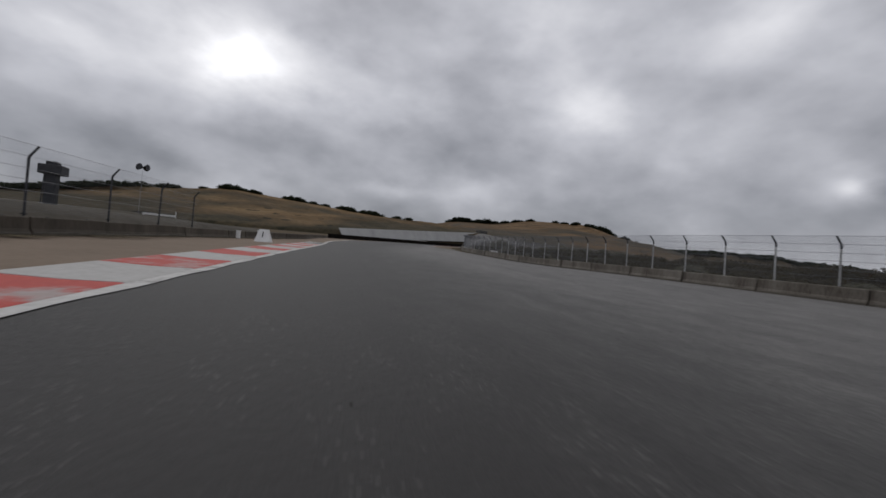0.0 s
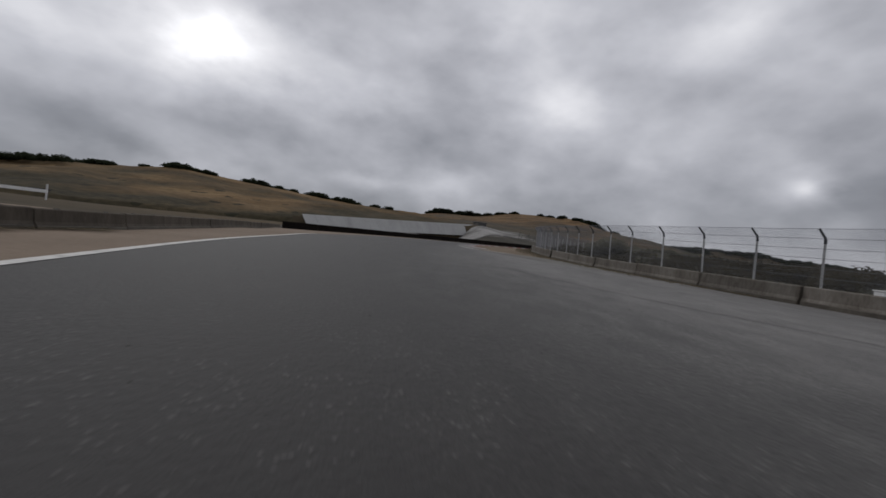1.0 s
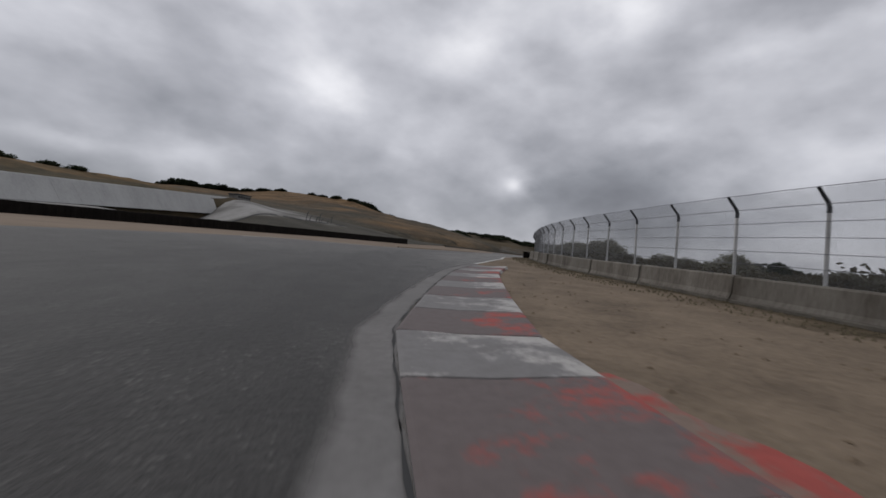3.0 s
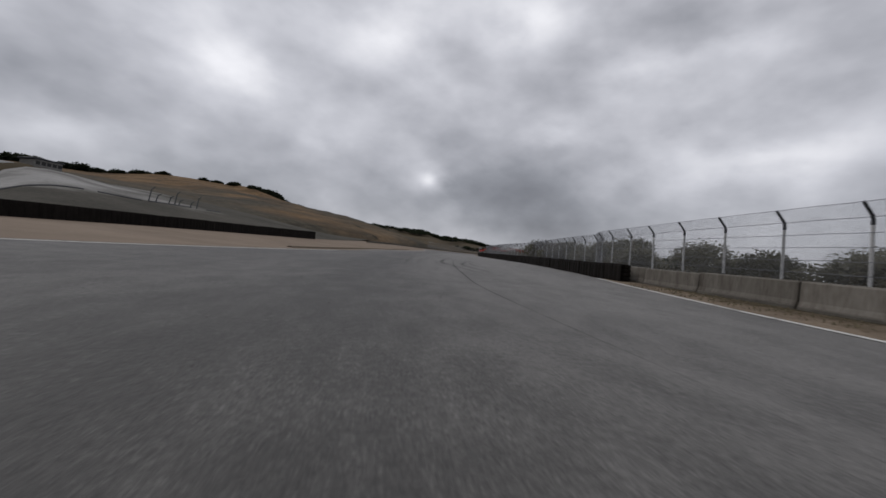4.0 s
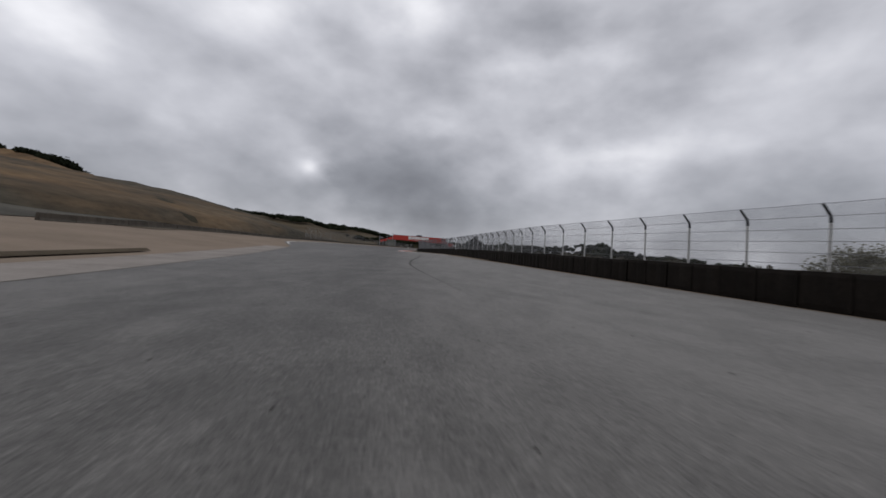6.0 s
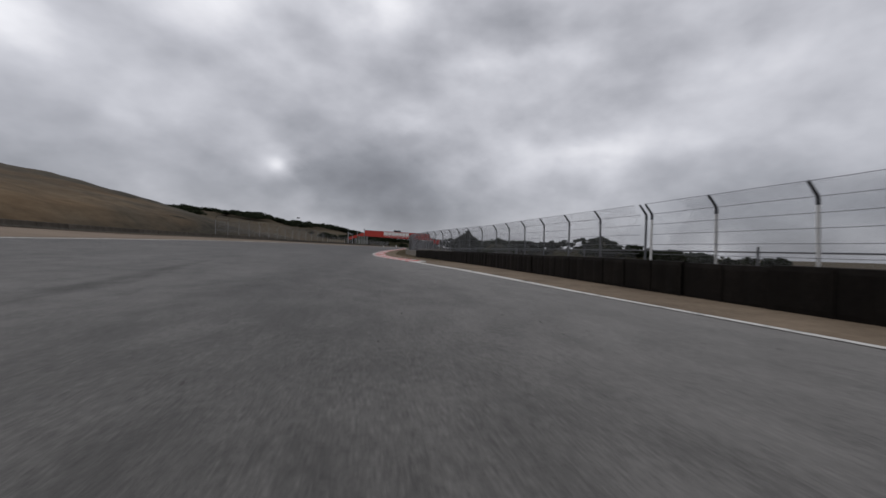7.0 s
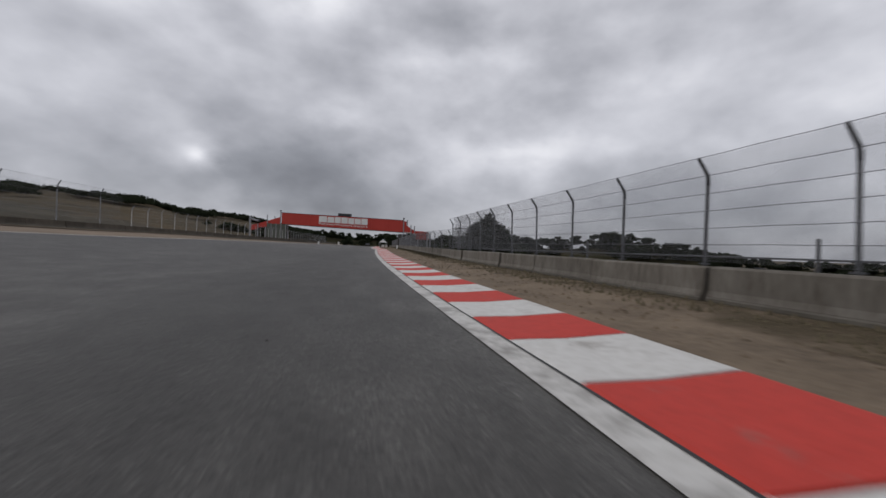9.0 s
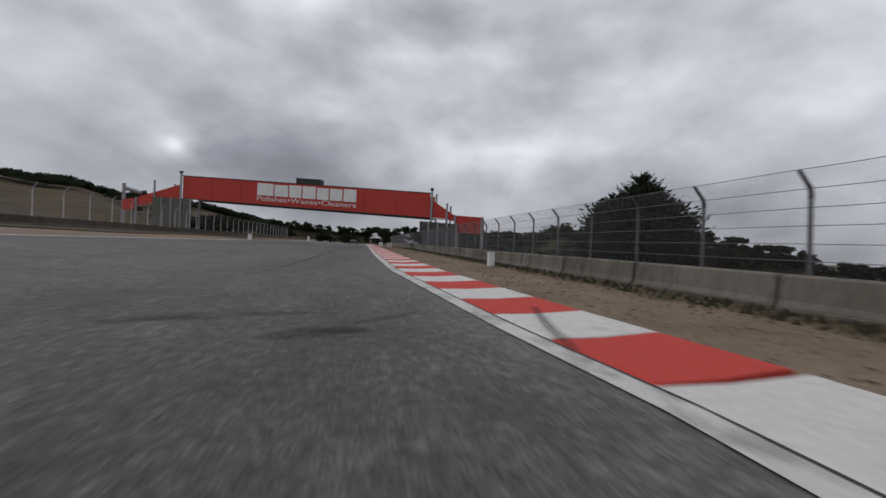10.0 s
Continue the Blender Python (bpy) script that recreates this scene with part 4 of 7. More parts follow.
# dusty edge of the paving before the bend, with an open seam along it
s = np.arange(66, 82.2, 0.5)
seam = np.interp(s, [66, 70, 73, 76, 79, 82.2], [11.5, 9.3, 7.6, 6.2, 5.2, 4.4])
strip("paving_edge", s, np.minimum(seam, wall_r(s) - 1.3), np.minimum(edge_r(s), wall_r(s) - 1.0), DUSTY, 0.006, 5, "dusty pale paving beside the wall")
for d in (0.0, 0.32):
    strip("seam", s[10:], seam[10:] - 0.03 + d, seam[10:] + 0.03 + d + 0.01 * np.sin(s[10:]), SEAM, 0.012, 2, "thin dark seam in the paving")
s = np.arange(46, 62, 1.0)
seam = np.interp(s, [46, 50, 53, 57, 62], [10.5, 8.3, 6.6, 4.9, 3.4])
strip("seam", s, seam - 0.025, seam + 0.025, SEAM, 0.012, 2, "thin dark seam in the paving")

# painted lines and gutters
s = np.arange(-40, 49, 0.5)
strip("gutter", s, edge_l(s) - 0.04, edge_l(s) + 0.26 + 0.03 * np.sin(s * 2.1), GUTTER_WHITE, 0.014, 2, "white painted border along the kerb")
s = np.arange(49, 86, 1.0)
strip("edge_line", s, edge_l(s) - 0.22, edge_l(s) + 0.06, LINE_PAINT, 0.012, 2, "faded white edge line")
s = np.arange(79.5, 91.6, 0.25)
strip("edge_line", s, edge_r(s) - 0.32 + 0.05 * np.sin(s * 5.3), edge_r(s) + 0.02 + 0.05 * np.sin(s * 7.7), LINE_PAINT, 0.012, 2, "faded white edge line")
s = np.arange(124, 164, 1.0)
strip("edge_line", s, edge_r(s) - 0.06, edge_r(s) + 0.12, LINE_PAINT, 0.012, 2, "white edge line")
s = np.arange(290, 326, 1.0)
strip("edge_line", s, edge_r(s) - 0.04, edge_r(s) + np.interp(s, [303, 312], [0.13, 0.36]), LINE_PAINT, 0.012, 2, "white edge line")
s = np.arange(140, 185, 1.0)
strip("edge_line", s, edge_l(s) + 0.5, edge_l(s) + 0.8, LINE_PAINT, 0.012, 2, "faded white edge line")
s = np.arange(300, 700, 2.0)
strip("edge_line", s, edge_l(s) + 0.3, edge_l(s) + 0.55, LINE_PAINT, 0.012, 2, "faded white edge line")
s = np.arange(84, 127, 0.5)
strip("gutter", s, edge_r(s) - 0.30, edge_r(s) + 0.34, GUTTER_OLD, 0.014, 7, "dusty grey concrete gutter in front of the kerb", uv_l=False)
s = np.arange(328, 600, 0.5)
w = np.interp(s, [328, 345, 372, 420], [0.10, 0.25, 0.31, 0.27])
strip("gutter", s, edge_r(s) - w - 0.04, edge_r(s) + 0.05, GUTTER_WHITE, 0.014, 2, "white painted concrete gutter in front of the kerb")
s = np.arange(196, 286, 1.0)
strip("apron", s, edge_l(s) - np.interp(s, [196, 215, 240, 286], [0.8, 1.8, 2.6, 2.2]), edge_l(s) - 0.02, APRON, 0.006, 3, "pale tan-grey concrete apron beside the track")


s = np.arange(180, 262, 1.0)
d = np.interp(s, [180, 192, 218, 232, 240, 262], [-10.6, -9.6, -9.2, -9.2, -10.3, -11])
strip("edge_strip", s, d - 0.35, d + 0.25, STRIP_DARK, np.array([[0.0, 0.11, 0.12, 0.0]]), 4, "low dark kerb edge along the outside of the apron")


def kerb_mesh(name, length, width, height, mat):
    """One painted kerb stone: a low ramp that rises away from the road, with rounded shoulders."""
    prof = [(0.0, -0.06), (0.0, 0.012), (0.04, 0.022), (0.45 * width, 0.35 * height), (0.8 * width, 0.8 * height), (0.96 * width, height), (width, 0.9 * height), (width + 0.06, -0.06)]
    prof = [(a * U, b * U) for a, b in prof]
    ys = [0.012, 0.5 * length * U, length * U - 0.012]
    bm = bmesh.new()
    rows = [[bm.verts.new((x, y, z)) for x, z in prof] for y in ys]
    for a, b in zip(rows, rows[1:]):
        for k in range(len(prof) - 1):
            bm.faces.new((a[k], a[k + 1], b[k + 1], b[k]))
    bm.faces.new(rows[0])
    bm.faces.new(rows[-1][::-1])
    bmesh.ops.recalc_face_normals(bm, faces=bm.faces)
    return mesh_of(name, bm, mat)


def kerb(s0, s1, length, width, height, mats, offs, label, side=1, first=0, marks=None, wide=None):
    root = tagged(new("kerb"), label, kind="structure")
    meshes = [kerb_mesh("kerb_block", length, width, height, q) for q in mats]
    marks = np.arange(s0, s1, length) if marks is None else marks
    for k, (s, e) in enumerate(zip(marks, marks[1:])):
        a, b = Vector(spot(s, float(offs(s)), 0.004)), Vector(spot(e, float(offs(e)), 0.004))
        m = between(a, b)
        if side < 0:
            m = between(b, a)
        ob = new("kerb_block", meshes[(k + first) % len(mats)])
        ob.parent = root
        ob.matrix_basis = m @ Matrix.Diagonal((1 if wide is None else float(np.interp((s + e) / 2, *wide)), (b - a).length / (length * U), 1, 1))
    return root


K_S = np.interp(np.arange(-20, 163), [-20, -18, -16, -12, -8, -4, 0, 8, 16, 24, 28, 42, 54, 62, 70, 76, 83, 84, 162],
                [324.9, 327.6, 330.6, 336.2, 342.0, 347.6, 353.1, 364.2, 375.1, 386.2, 392.0, 412.0, 430.2, 442.5, 454.8, 463.8, 474.9, 476.35, 594.9])
kerb(0, 0, 1.5, 1.46, 0.07, [RED, WHITE], edge_r, "red and white painted concrete kerb", first=1, marks=K_S, wide=([315, 338, 354], [0.62, 0.74, 1.0]))
s = np.arange(335, 600, 0.5)
strip("kerb_seam", s, edge_r(s) - 0.035, edge_r(s) - 0.005, INK, 0.02, 2, "dark open joint between the gutter and the kerb")
kerb(84.5, 126, 1.5, 1.55, 0.07, [WHITE_OLD, RED_OLD], lambda s: edge_r(s) + 0.22, "badly worn red and white kerb")
s = np.arange(97.5, 109, 0.25)
strip("painted_band", s, edge_r(s) + 1.84, edge_r(s) + np.interp(s, [97.5, 99.5, 101.5, 104, 109], [1.86, 2.5, 2.9, 2.7, 1.95]) + 0.06 * np.sin(s * 6.1), RED_BAND, 0.018, 5, "worn red painted band behind the kerb")
s = np.arange(86, 126, 0.25)
strip("kerb_seam", s, edge_r(s) + 0.183 + 0.012 * np.sin(s * 9.0), edge_r(s) + 0.197 + 0.014 * np.sin(s * 5.0), SEAM, 0.02, 2, "dark ragged joint between the gutter and the worn kerb")
kerb(-40, 42, 2.6, 1.75, 0.05, [RED_FADED, WHITE_FADED], edge_l, "faded red and white kerb", side=-1, first=1)
kerb(42.5, 50, 2.6, 1.7, 0.04, [WHITE_OLD, WHITE_OLD], edge_l, "kerb with its white paint nearly gone", side=-1)


def skid(pts, width, label="dark tyre skid mark on the asphalt", mat=SKID):
    s = np.array([p[0] for p in pts], float)
    l = np.array([p[1] for p in pts], float)
    if s[0] > s[-1]:
        s, l = s[::-1], l[::-1]
    ss = np.linspace(s[0], s[-1], max(8, int((s[-1] - s[0]) * 2)))
    ll = smooth(s, l, ss)
    w = width / 2 * np.clip(np.minimum(np.arange(len(ss)), len(ss) - 1 - np.arange(len(ss))) / (0.4 * len(ss)), 0.08, 1)
    strip("skid_mark", ss, ll - w, ll + w, mat, 0.012, 5, label, uv_l=False)


for pts, w in (([(143, 2.8), (150, 2.7), (153, 2.7), (159, 3.1), (172, 3.9), (183, 4.7)], 0.13),
               ([(160, 5.1), (167, 4.5), (170, 4.4), (174, 4.9), (185, 6.9)], 0.34), ([(160, 5.9), (167, 5.5), (172, 5.2), (182, 7.2)], 0.12),
               ([(160, 7.2), (168, 6.2), (171, 5.6)], 0.10), ([(160, 7.8), (168, 7.0), (171, 6.2)], 0.09),
               ([(158, 4.4), (166, 3.6), (170, 3.1), (173, 3.1), (190, 4.8)], 0.4), ([(164, 2.8), (168, 2.6), (170, 2.6), (183, 4.4)], 0.14),
               ([(164, 1.4), (168, 1.3), (171, 1.4), (178, 2.2), (189, 4.3)], 0.18), ([(170, 1.2), (173, 1.3), (183, 2.0), (193, 4.1)], 0.16),
               ([(164, 0.5), (168, 0.6), (173, 0.6), (181, 0.7), (187, 1.6)], 0.24), ([(166, -0.4), (170, -0.1), (180, 0.3)], 0.18),
               ([(186, 7.6), (192, 6.9), (195, 6.3), (198, 6.4)], 0.10), ([(186, 3.6), (190, 3.1), (193, 2.8), (198, 3.3), (204, 3.7)], 0.26),
               ([(186, 3.0), (190, 2.4), (194, 1.9), (197, 1.8)], 0.20), ([(187, 4.9), (191, 4.3), (194, 3.9), (198, 4.1), (203, 5.0)], 0.14),
               ([(190, 0.9), (194, 1.1), (202, 2.1)], 0.16), ([(193, 4.8), (196, 5.1), (204, 6.2), (208, 6.9)], 0.10),
               ([(213, 5.4), (218, 4.9), (221, 4.8), (227, 6.1)], 0.18), ([(212, 1.0), (216, 1.15), (219, 1.45), (221, 1.6), (225, 1.6), (231, 1.7)], 0.32),
               ([(216, 1.2), (218, 1.45), (220, 2.2), (225, 4.1), (228, 5.0)], 0.26), ([(214, 3.0), (218, 2.9), (220, 2.9), (222, 3.2)], 0.14),
               ([(214, 6.2), (219, 5.9), (222, 5.8), (230, 6.6)], 0.09), ([(212, 7.9), (219, 7.6), (230, 7.6)], 0.09),
               ([(296, -4.6), (303, -5.1), (306, -5.2), (311, -5.9), (318, -6.6)], 0.9), ([(248, 2.0), (262, 1.2), (276, 2.4), (290, 3.0)], 0.2),
               ([(324.6, -0.72), (325.0, -0.62), (325.5, -0.5)], 0.3), ([(324.5, 1.95), (325.0, 1.8), (325.6, 1.7)], 0.2),
               ([(481.3, -2.75), (484.9, -2.45), (496.6, -2.1), (510, -1.7)], 0.22)):
    if w > 0.8 or (163 < pts[0][0] < 171 and pts[0][1] < 3) or (211 < pts[0][0] < 217 and pts[0][1] < 1.5):
        skid(pts, min(w * 2, 0.9), "faint tyre mark on the asphalt", SKID_FAINT)
    else:
        skid(pts, w)
# short dark scuffs that lie across the way
for s0, l0, s1, l1, w in ((477.2, -2.7, 477.75, -1.7, 0.55), (477.4, -2.3, 477.5, -1.5, 0.3), (477.75, -1.45, 477.9, -0.55, 0.35), (476.5, -0.95, 476.95, 0.15, 0.6), (476.9, -0.7, 476.8, 0.3, 0.35), (477.1, -0.15, 478.1, 0.95, 0.3)):
    t = np.linspace(0, 1, 9)
    mid = s0 + (s1 - s0) * t
    half = w / 2 * np.sqrt(np.clip(1 - (2 * t - 1) ** 2, 0.02, 1))
    V = np.stack([spot(mid + half * k, l0 + (l1 - l0) * t, 0.012) for k in (-1, -0.5, 0, 0.5, 1)], 1)
    me = grid_mesh("skid_mark", V, SKID_PATCHY, np.stack([np.repeat(np.linspace(-1, 1, 5)[None], 9, 0), np.repeat(t[:, None] * 1.5, 5, 1)], -1))
    if me.polygons[0].normal.z < 0:
        me.flip_normals()
    tagged(new("skid_mark", me), "short dark scuff across the asphalt", kind="structure")
s = np.linspace(475.8, 478.4, 12)
strip("skid_mark", s, smooth([475.8, 477, 478.4], [1.95, 2.25, 2.7], s), smooth([475.8, 477, 478.4], [2.13, 2.45, 2.86], s), SKID, 0.062, 5, "dark tyre mark across the painted kerb", uv_l=False)


# ---- walls, fences and barriers along the right-hand side ----
def wall_block(length, height=0.64):
    """One cast concrete block: battered foot, chamfered top, lifting slots."""
    bm = bmesh.new()
    prof = [(-0.20, 0), (-0.20, 0.10), (-0.155, 0.2), (-0.135, height - 0.04), (-0.10, height), (0.10, height), (0.135, height - 0.04), (0.155, 0.2), (0.20, 0.10), (0.20, 0)]
    ys = [0.018 / U, 0.06, length - 0.06, length - 0.018 / U]
    ins = [0.97, 1.0, 1.0, 0.97]
    rows = [[bm.verts.new((x * k * U, y * U, (z * (k if z > 0.5 else 1) - (0.12 if z == 0 else 0)) * U)) for x, z in prof] for y, k in zip(ys, ins)]
    for a, b in zip(rows, rows[1:]):
        for k in range(len(prof) - 1):
            bm.faces.new((a[k], a[k + 1], b[k + 1], b[k]))
    bm.faces.new(rows[0][::-1])
    bm.faces.new(rows[-1])
    bmesh.ops.recalc_face_normals(bm, faces=bm.faces)
    return bm


def chain(pts, length):
    """Points every length along a polyline of ground points (in metres)."""
    pts = np.asarray(pts, float)
    d = np.r_[0, np.cumsum(np.linalg.norm(np.diff(pts, axis=0), axis=1))]
    t = np.arange(0, d[-1], length * U)
    return np.stack([np.interp(t, d, pts[:, k]) for k in range(3)], -1)


BLOCK = 4.3
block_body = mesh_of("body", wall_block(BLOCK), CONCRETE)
block_foot = mesh_of("foot", box(bmesh.new(), -0.235 * U, 0.235 * U, 0.02, BLOCK * U - 0.02, -0.12 * U, 0.085 * U, 0.012), STAINED)
block_slot = mesh_of("lifting_slot", box(bmesh.new(), -0.03 * U, 0.03 * U, -0.09 * U, 0.09 * U, 0.0, 0.012, 0.003), DARK)
rng = random.Random(4)


def tall_r(s):
    """The inside wall stands higher past the first bend."""
    return float(np.interp(s, [70, 120, 145, 170, 340], [1.0, 1.1, 1.25, 1.12, 1.12]))


def run_of_blocks(P, group, label, mat=None, tall=1.0):
    body = block_body
    if mat is not None:
        body = block_body.copy()
        body.materials[0] = mat
    Q = chain(P, BLOCK)
    for k, (a, b) in enumerate(zip(Q, Q[1:])):
        ob = new("concrete_barrier")
        for q in (new("body", body), new("foot", block_foot)):
            q.parent = ob
        for y in (1.0, BLOCK - 1.0):
            q = new("lifting_slot", block_slot)
            q.parent = ob
            q.matrix_basis = Matrix.Translation((0, y * U, 0.639 * U))
        h = tall if isinstance(tall, float) else tall(SS[int(np.argmin((LX - a[0] / U) ** 2 + (LY - a[1] / U) ** 2))])
        ob.matrix_basis = between(a, b) @ Matrix.Translation((rng.uniform(-0.02, 0.02), 0, rng.uniform(-0.012, 0.012))) @ Matrix.Rotation(rng.uniform(-0.006, 0.006), 4, "Z") @ Matrix.Diagonal((1, 1, h, 1))
        tagged(ob, label, "barrier", group)


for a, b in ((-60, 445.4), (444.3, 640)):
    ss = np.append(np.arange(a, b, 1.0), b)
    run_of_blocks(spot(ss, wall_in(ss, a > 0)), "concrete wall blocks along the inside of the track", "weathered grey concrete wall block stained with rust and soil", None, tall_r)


def tube_run(P, r, sides=3):
    """A thin cable through the points P, as arrays of vertices and faces."""
    n = len(P)
    T = np.gradient(P, axis=0)
    T /= np.linalg.norm(T, axis=1)[:, None]
    side = np.cross(T, [0, 0, 1.0])
    side /= np.linalg.norm(side, axis=1)[:, None]
    upv = np.cross(side, T)
    a = np.arange(sides) * 2 * math.pi / sides
    V = P[:, None] + r * (np.cos(a)[None, :, None] * side[:, None] + np.sin(a)[None, :, None] * upv[:, None])
    i = np.arange(n * sides).reshape(n, sides)
    F = np.stack([i[:-1], np.roll(i, -1, 1)[:-1], np.roll(i, -1, 1)[1:], i[1:]], -1).reshape(-1, 4)
    return V.reshape(-1, 3), F


def join(lists):
    V, F, o = [], [], 0
    for v, f in lists:
        V.append(v)
        F.append(f + o)
        o += len(v)
    return np.concatenate(V), np.concatenate(F)


def wires(A, B, r):
    """Thin three-sided wires from each point of A to that of B."""
    d = B - A
    d /= np.linalg.norm(d, axis=1)[:, None]
    u = np.cross(d, [0.3, 0.2, 0.93])
    u /= np.linalg.norm(u, axis=1)[:, None]
    w = np.cross(d, u)
    a = np.arange(3) * 2 * math.pi / 3
    off = r * (np.cos(a)[None, :, None] * u[:, None] + np.sin(a)[None, :, None] * w[:, None])
    V = np.concatenate([A[:, None] + off, B[:, None] + off], 1)
    i = (np.arange(len(A)) * 6)[:, None, None] + np.array([[0, 1, 4, 3], [1, 2, 5, 4], [2, 0, 3, 5]])[None]
    return V.reshape(-1, 3), i.reshape(-1, 4)


def raw(name, V, F, mat):
    me = bpy.data.meshes.new(name)
    me.from_pydata(V.tolist(), [], F.tolist())
    me.materials.append(mat)
    return me


def post_meshes(pole_mat, arm_mat):
    """A round steel post and the cranked arm at its top, which leans to the track (-x)."""
    bm = bmesh.new()
    rod(bm, (0, 0, -0.3 * U), (0, 0, 2.40 * U), 0.042 * U, 0.042 * U, 8)
    box(bm, -0.08 * U, 0.08 * U, -0.08 * U, 0.08 * U, 0.60 * U, 0.63 * U)
    pole = mesh_of("pole", bm, pole_mat)
    bm = bmesh.new()
    rod(bm, (0, 0, 2.38 * U), (-0.03 * U, 0, 2.50 * U), 0.044 * U, 0.043 * U, 8)
    rod(bm, (-0.025 * U, 0, 2.48 * U), (-0.30 * U, 0, 2.81 * U), 0.042 * U, 0.036 * U, 8)
    rod(bm, (0, 0, 2.26 * U), (0, 0, 2.40 * U), 0.047 * U, 0.047 * U, 8)
    return pole, mesh_of("arm", bm, arm_mat)


def debris_fence(s0, s1, step, offs, side, pole_mat, label, tall=1.0, cell=0.055, at=None, wire=0.0010, arm_mat=None):
    """Cranked posts behind the wall, five cables and a chain-link net between them."""
    root = thing("debris_fence", None, label, "fence")
    pole, arm = post_meshes(pole_mat, arm_mat or DARK)
    r = random.Random(int(s0 * 7 + 5))
    rise_of = tall if callable(tall) else lambda s: tall + 0 * np.asarray(s, float)
    for s in (np.arange(s0, s1, step) if at is None else at):
        m = upright_at(s, float(offs(s)))
        if side < 0:
            m = m @ Matrix.Rotation(math.pi, 4, "Z")
        m = m @ Matrix.Rotation(radians(r.uniform(-0.8, 0.8)), 4, "Y") @ Matrix.Rotation(radians(r.uniform(-0.8, 0.8)), 4, "X") @ Matrix.Diagonal((1, 1, float(rise_of(s)), 1))
        p = new("post", pole)
        p.parent = root
        p.matrix_basis = m
        q = new("arm", arm)
        q.parent = p
    ss = np.arange(s0, s1, 1.0)
    tip = -0.30 * side
    runs = [(0, 1.02), (0, 1.36), (0, 1.72), (0, 2.08), (0, 2.46), (tip, 2.80)]
    sag = 0.006 * np.sin((ss - s0) / step * 2 * math.pi)
    for dx, h in runs:
        V, F = tube_run(spot(ss, offs(ss) + dx - 0.06 * side, h * rise_of(ss) + sag), 0.0085 * U)
        part("cable", raw("cable", V, F, WIRE), None, root)
    # the net
    lo, hi, run = 0.66, 2.46, 1.8
    q = np.arange(s0, s1 - 2, cell)
    nets = []
    for sg in (1, -1):
        a, b = (q, q + run) if sg > 0 else (q + run, q)
        nets.append(wires(spot(a, offs(a) - 0.05 * side, lo * rise_of(a)), spot(b, offs(b) - 0.05 * side, hi * rise_of(b)), wire * U))
        a, b = (q, q + 0.4) if sg > 0 else (q + 0.4, q)
        nets.append(wires(spot(a, offs(a) - 0.05 * side, hi * rise_of(a)), spot(b, offs(b) + tip, 2.80 * rise_of(b)), wire * U))
    V, F = join(nets)
    net = part("chain_link_net", raw("chain_link_net", V, F, NET), None, root, "fine galvanised chain-link net")
    net["kind"] = "stuff"
    return root


def fence_r(s):
    return np.maximum(wall_in(s) + np.interp(s, [330, 350], [0.42, 0.26]), np.interp(s, [-40, 140, 171, 202, 235, 270, 300, 326, 345, 360, 600], [5, 5, 14.3, 16.3, 14.5, 11, 10.4, 10.6, 8.1, 5, 5])) * np.interp(s, [330, 340, 393, 402, 415, 443], [1.0, 1.05, 1.05, 1.08, 1.10, 1.08])


POSTS = np.interp(np.arange(-22, 113), [-22, 0, 4, 9, 12, 16, 17, 21, 22, 26, 29, 32, 37, 52, 56, 61, 66, 71, 74, 80, 82, 110, 112],
                  [-41, 14, 24.5, 36.1, 44.6, 55.5, 58.5, 69.5, 71.8, 82.0, 89.8, 97.0, 110.9, 150.1, 160.7, 174.1, 188.7, 201.3, 209.4, 225.2, 230.3, 303, 308.5])
debris_fence(-41.6, 308.6, 2.5, fence_r, 1, PALE, "tall debris fence of pale posts with dark cranked tops", 1.0, at=POSTS, wire=0.002)
TALL_S, TALL = [309, 338, 360, 375, 392, 405, 420, 432, 443], [1.0, 1.08, 1.085, 1.04, 1.04, 1.11, 1.16, 1.22, 1.25]
POSTS = np.interp(np.arange(-13, 34), [-13, -9, -5, -3, -2, 0, 2, 4, 6, 7, 9, 10, 12, 14, 16, 18, 20, 22, 24, 26, 28, 30, 32, 33],
                  [308.8, 320.0, 331.2, 336.8, 339.7, 345.2, 350.8, 356.5, 362.2, 365.1, 370.6, 373.3, 378.7, 384.3, 390.05, 395.95, 402.15, 408.3, 414.7, 421.1, 427.8, 434.3, 440.8, 444.06])
grey_fence = debris_fence(309.0, 444.5, 2.65, fence_r, 1, POST_GREY, "tall grey debris fence with cranked tops and chain-link net", lambda s: np.interp(s, TALL_S, TALL), at=POSTS, wire=0.0019, arm_mat=POST_DARK)


# the braced end of the fence: a cross bar, short rungs to the fence beyond, a thin stay
end = [(444.06, float(fence_r(444.06))), (440.8, float(fence_r(440.8))), (446.8, 11.3)]
for name, a, b, ha, hb, thick in (("cross_bar", 0, 1, 2.62, 2.58, 0.03), ("rung", 0, 2, 2.62, 2.80, 0.04), ("rung", 0, 2, 2.3, 2.45, 0.014), ("rung", 0, 2, 2.12, 2.27, 0.014), ("rung", 0, 2, 1.88, 2.0, 0.014), ("stay", 0, 1, 1.75, 2.35, 0.01)):
    bm = bmesh.new()
    rod(bm, spot(*end[a], ha), spot(*end[b], hb), thick * U, thick * U, 6)
    part(name, bm, POST_DARK, grey_fence)


def fence_far(s):
    """The fence beyond the gap stands back from the wall at first."""
    return np.interp(s, [446.8, 450, 454, 459, 470, 480, 700], [11.3, 10.7, 9.8, 8.75, 8.55, 8.5, 8.9])


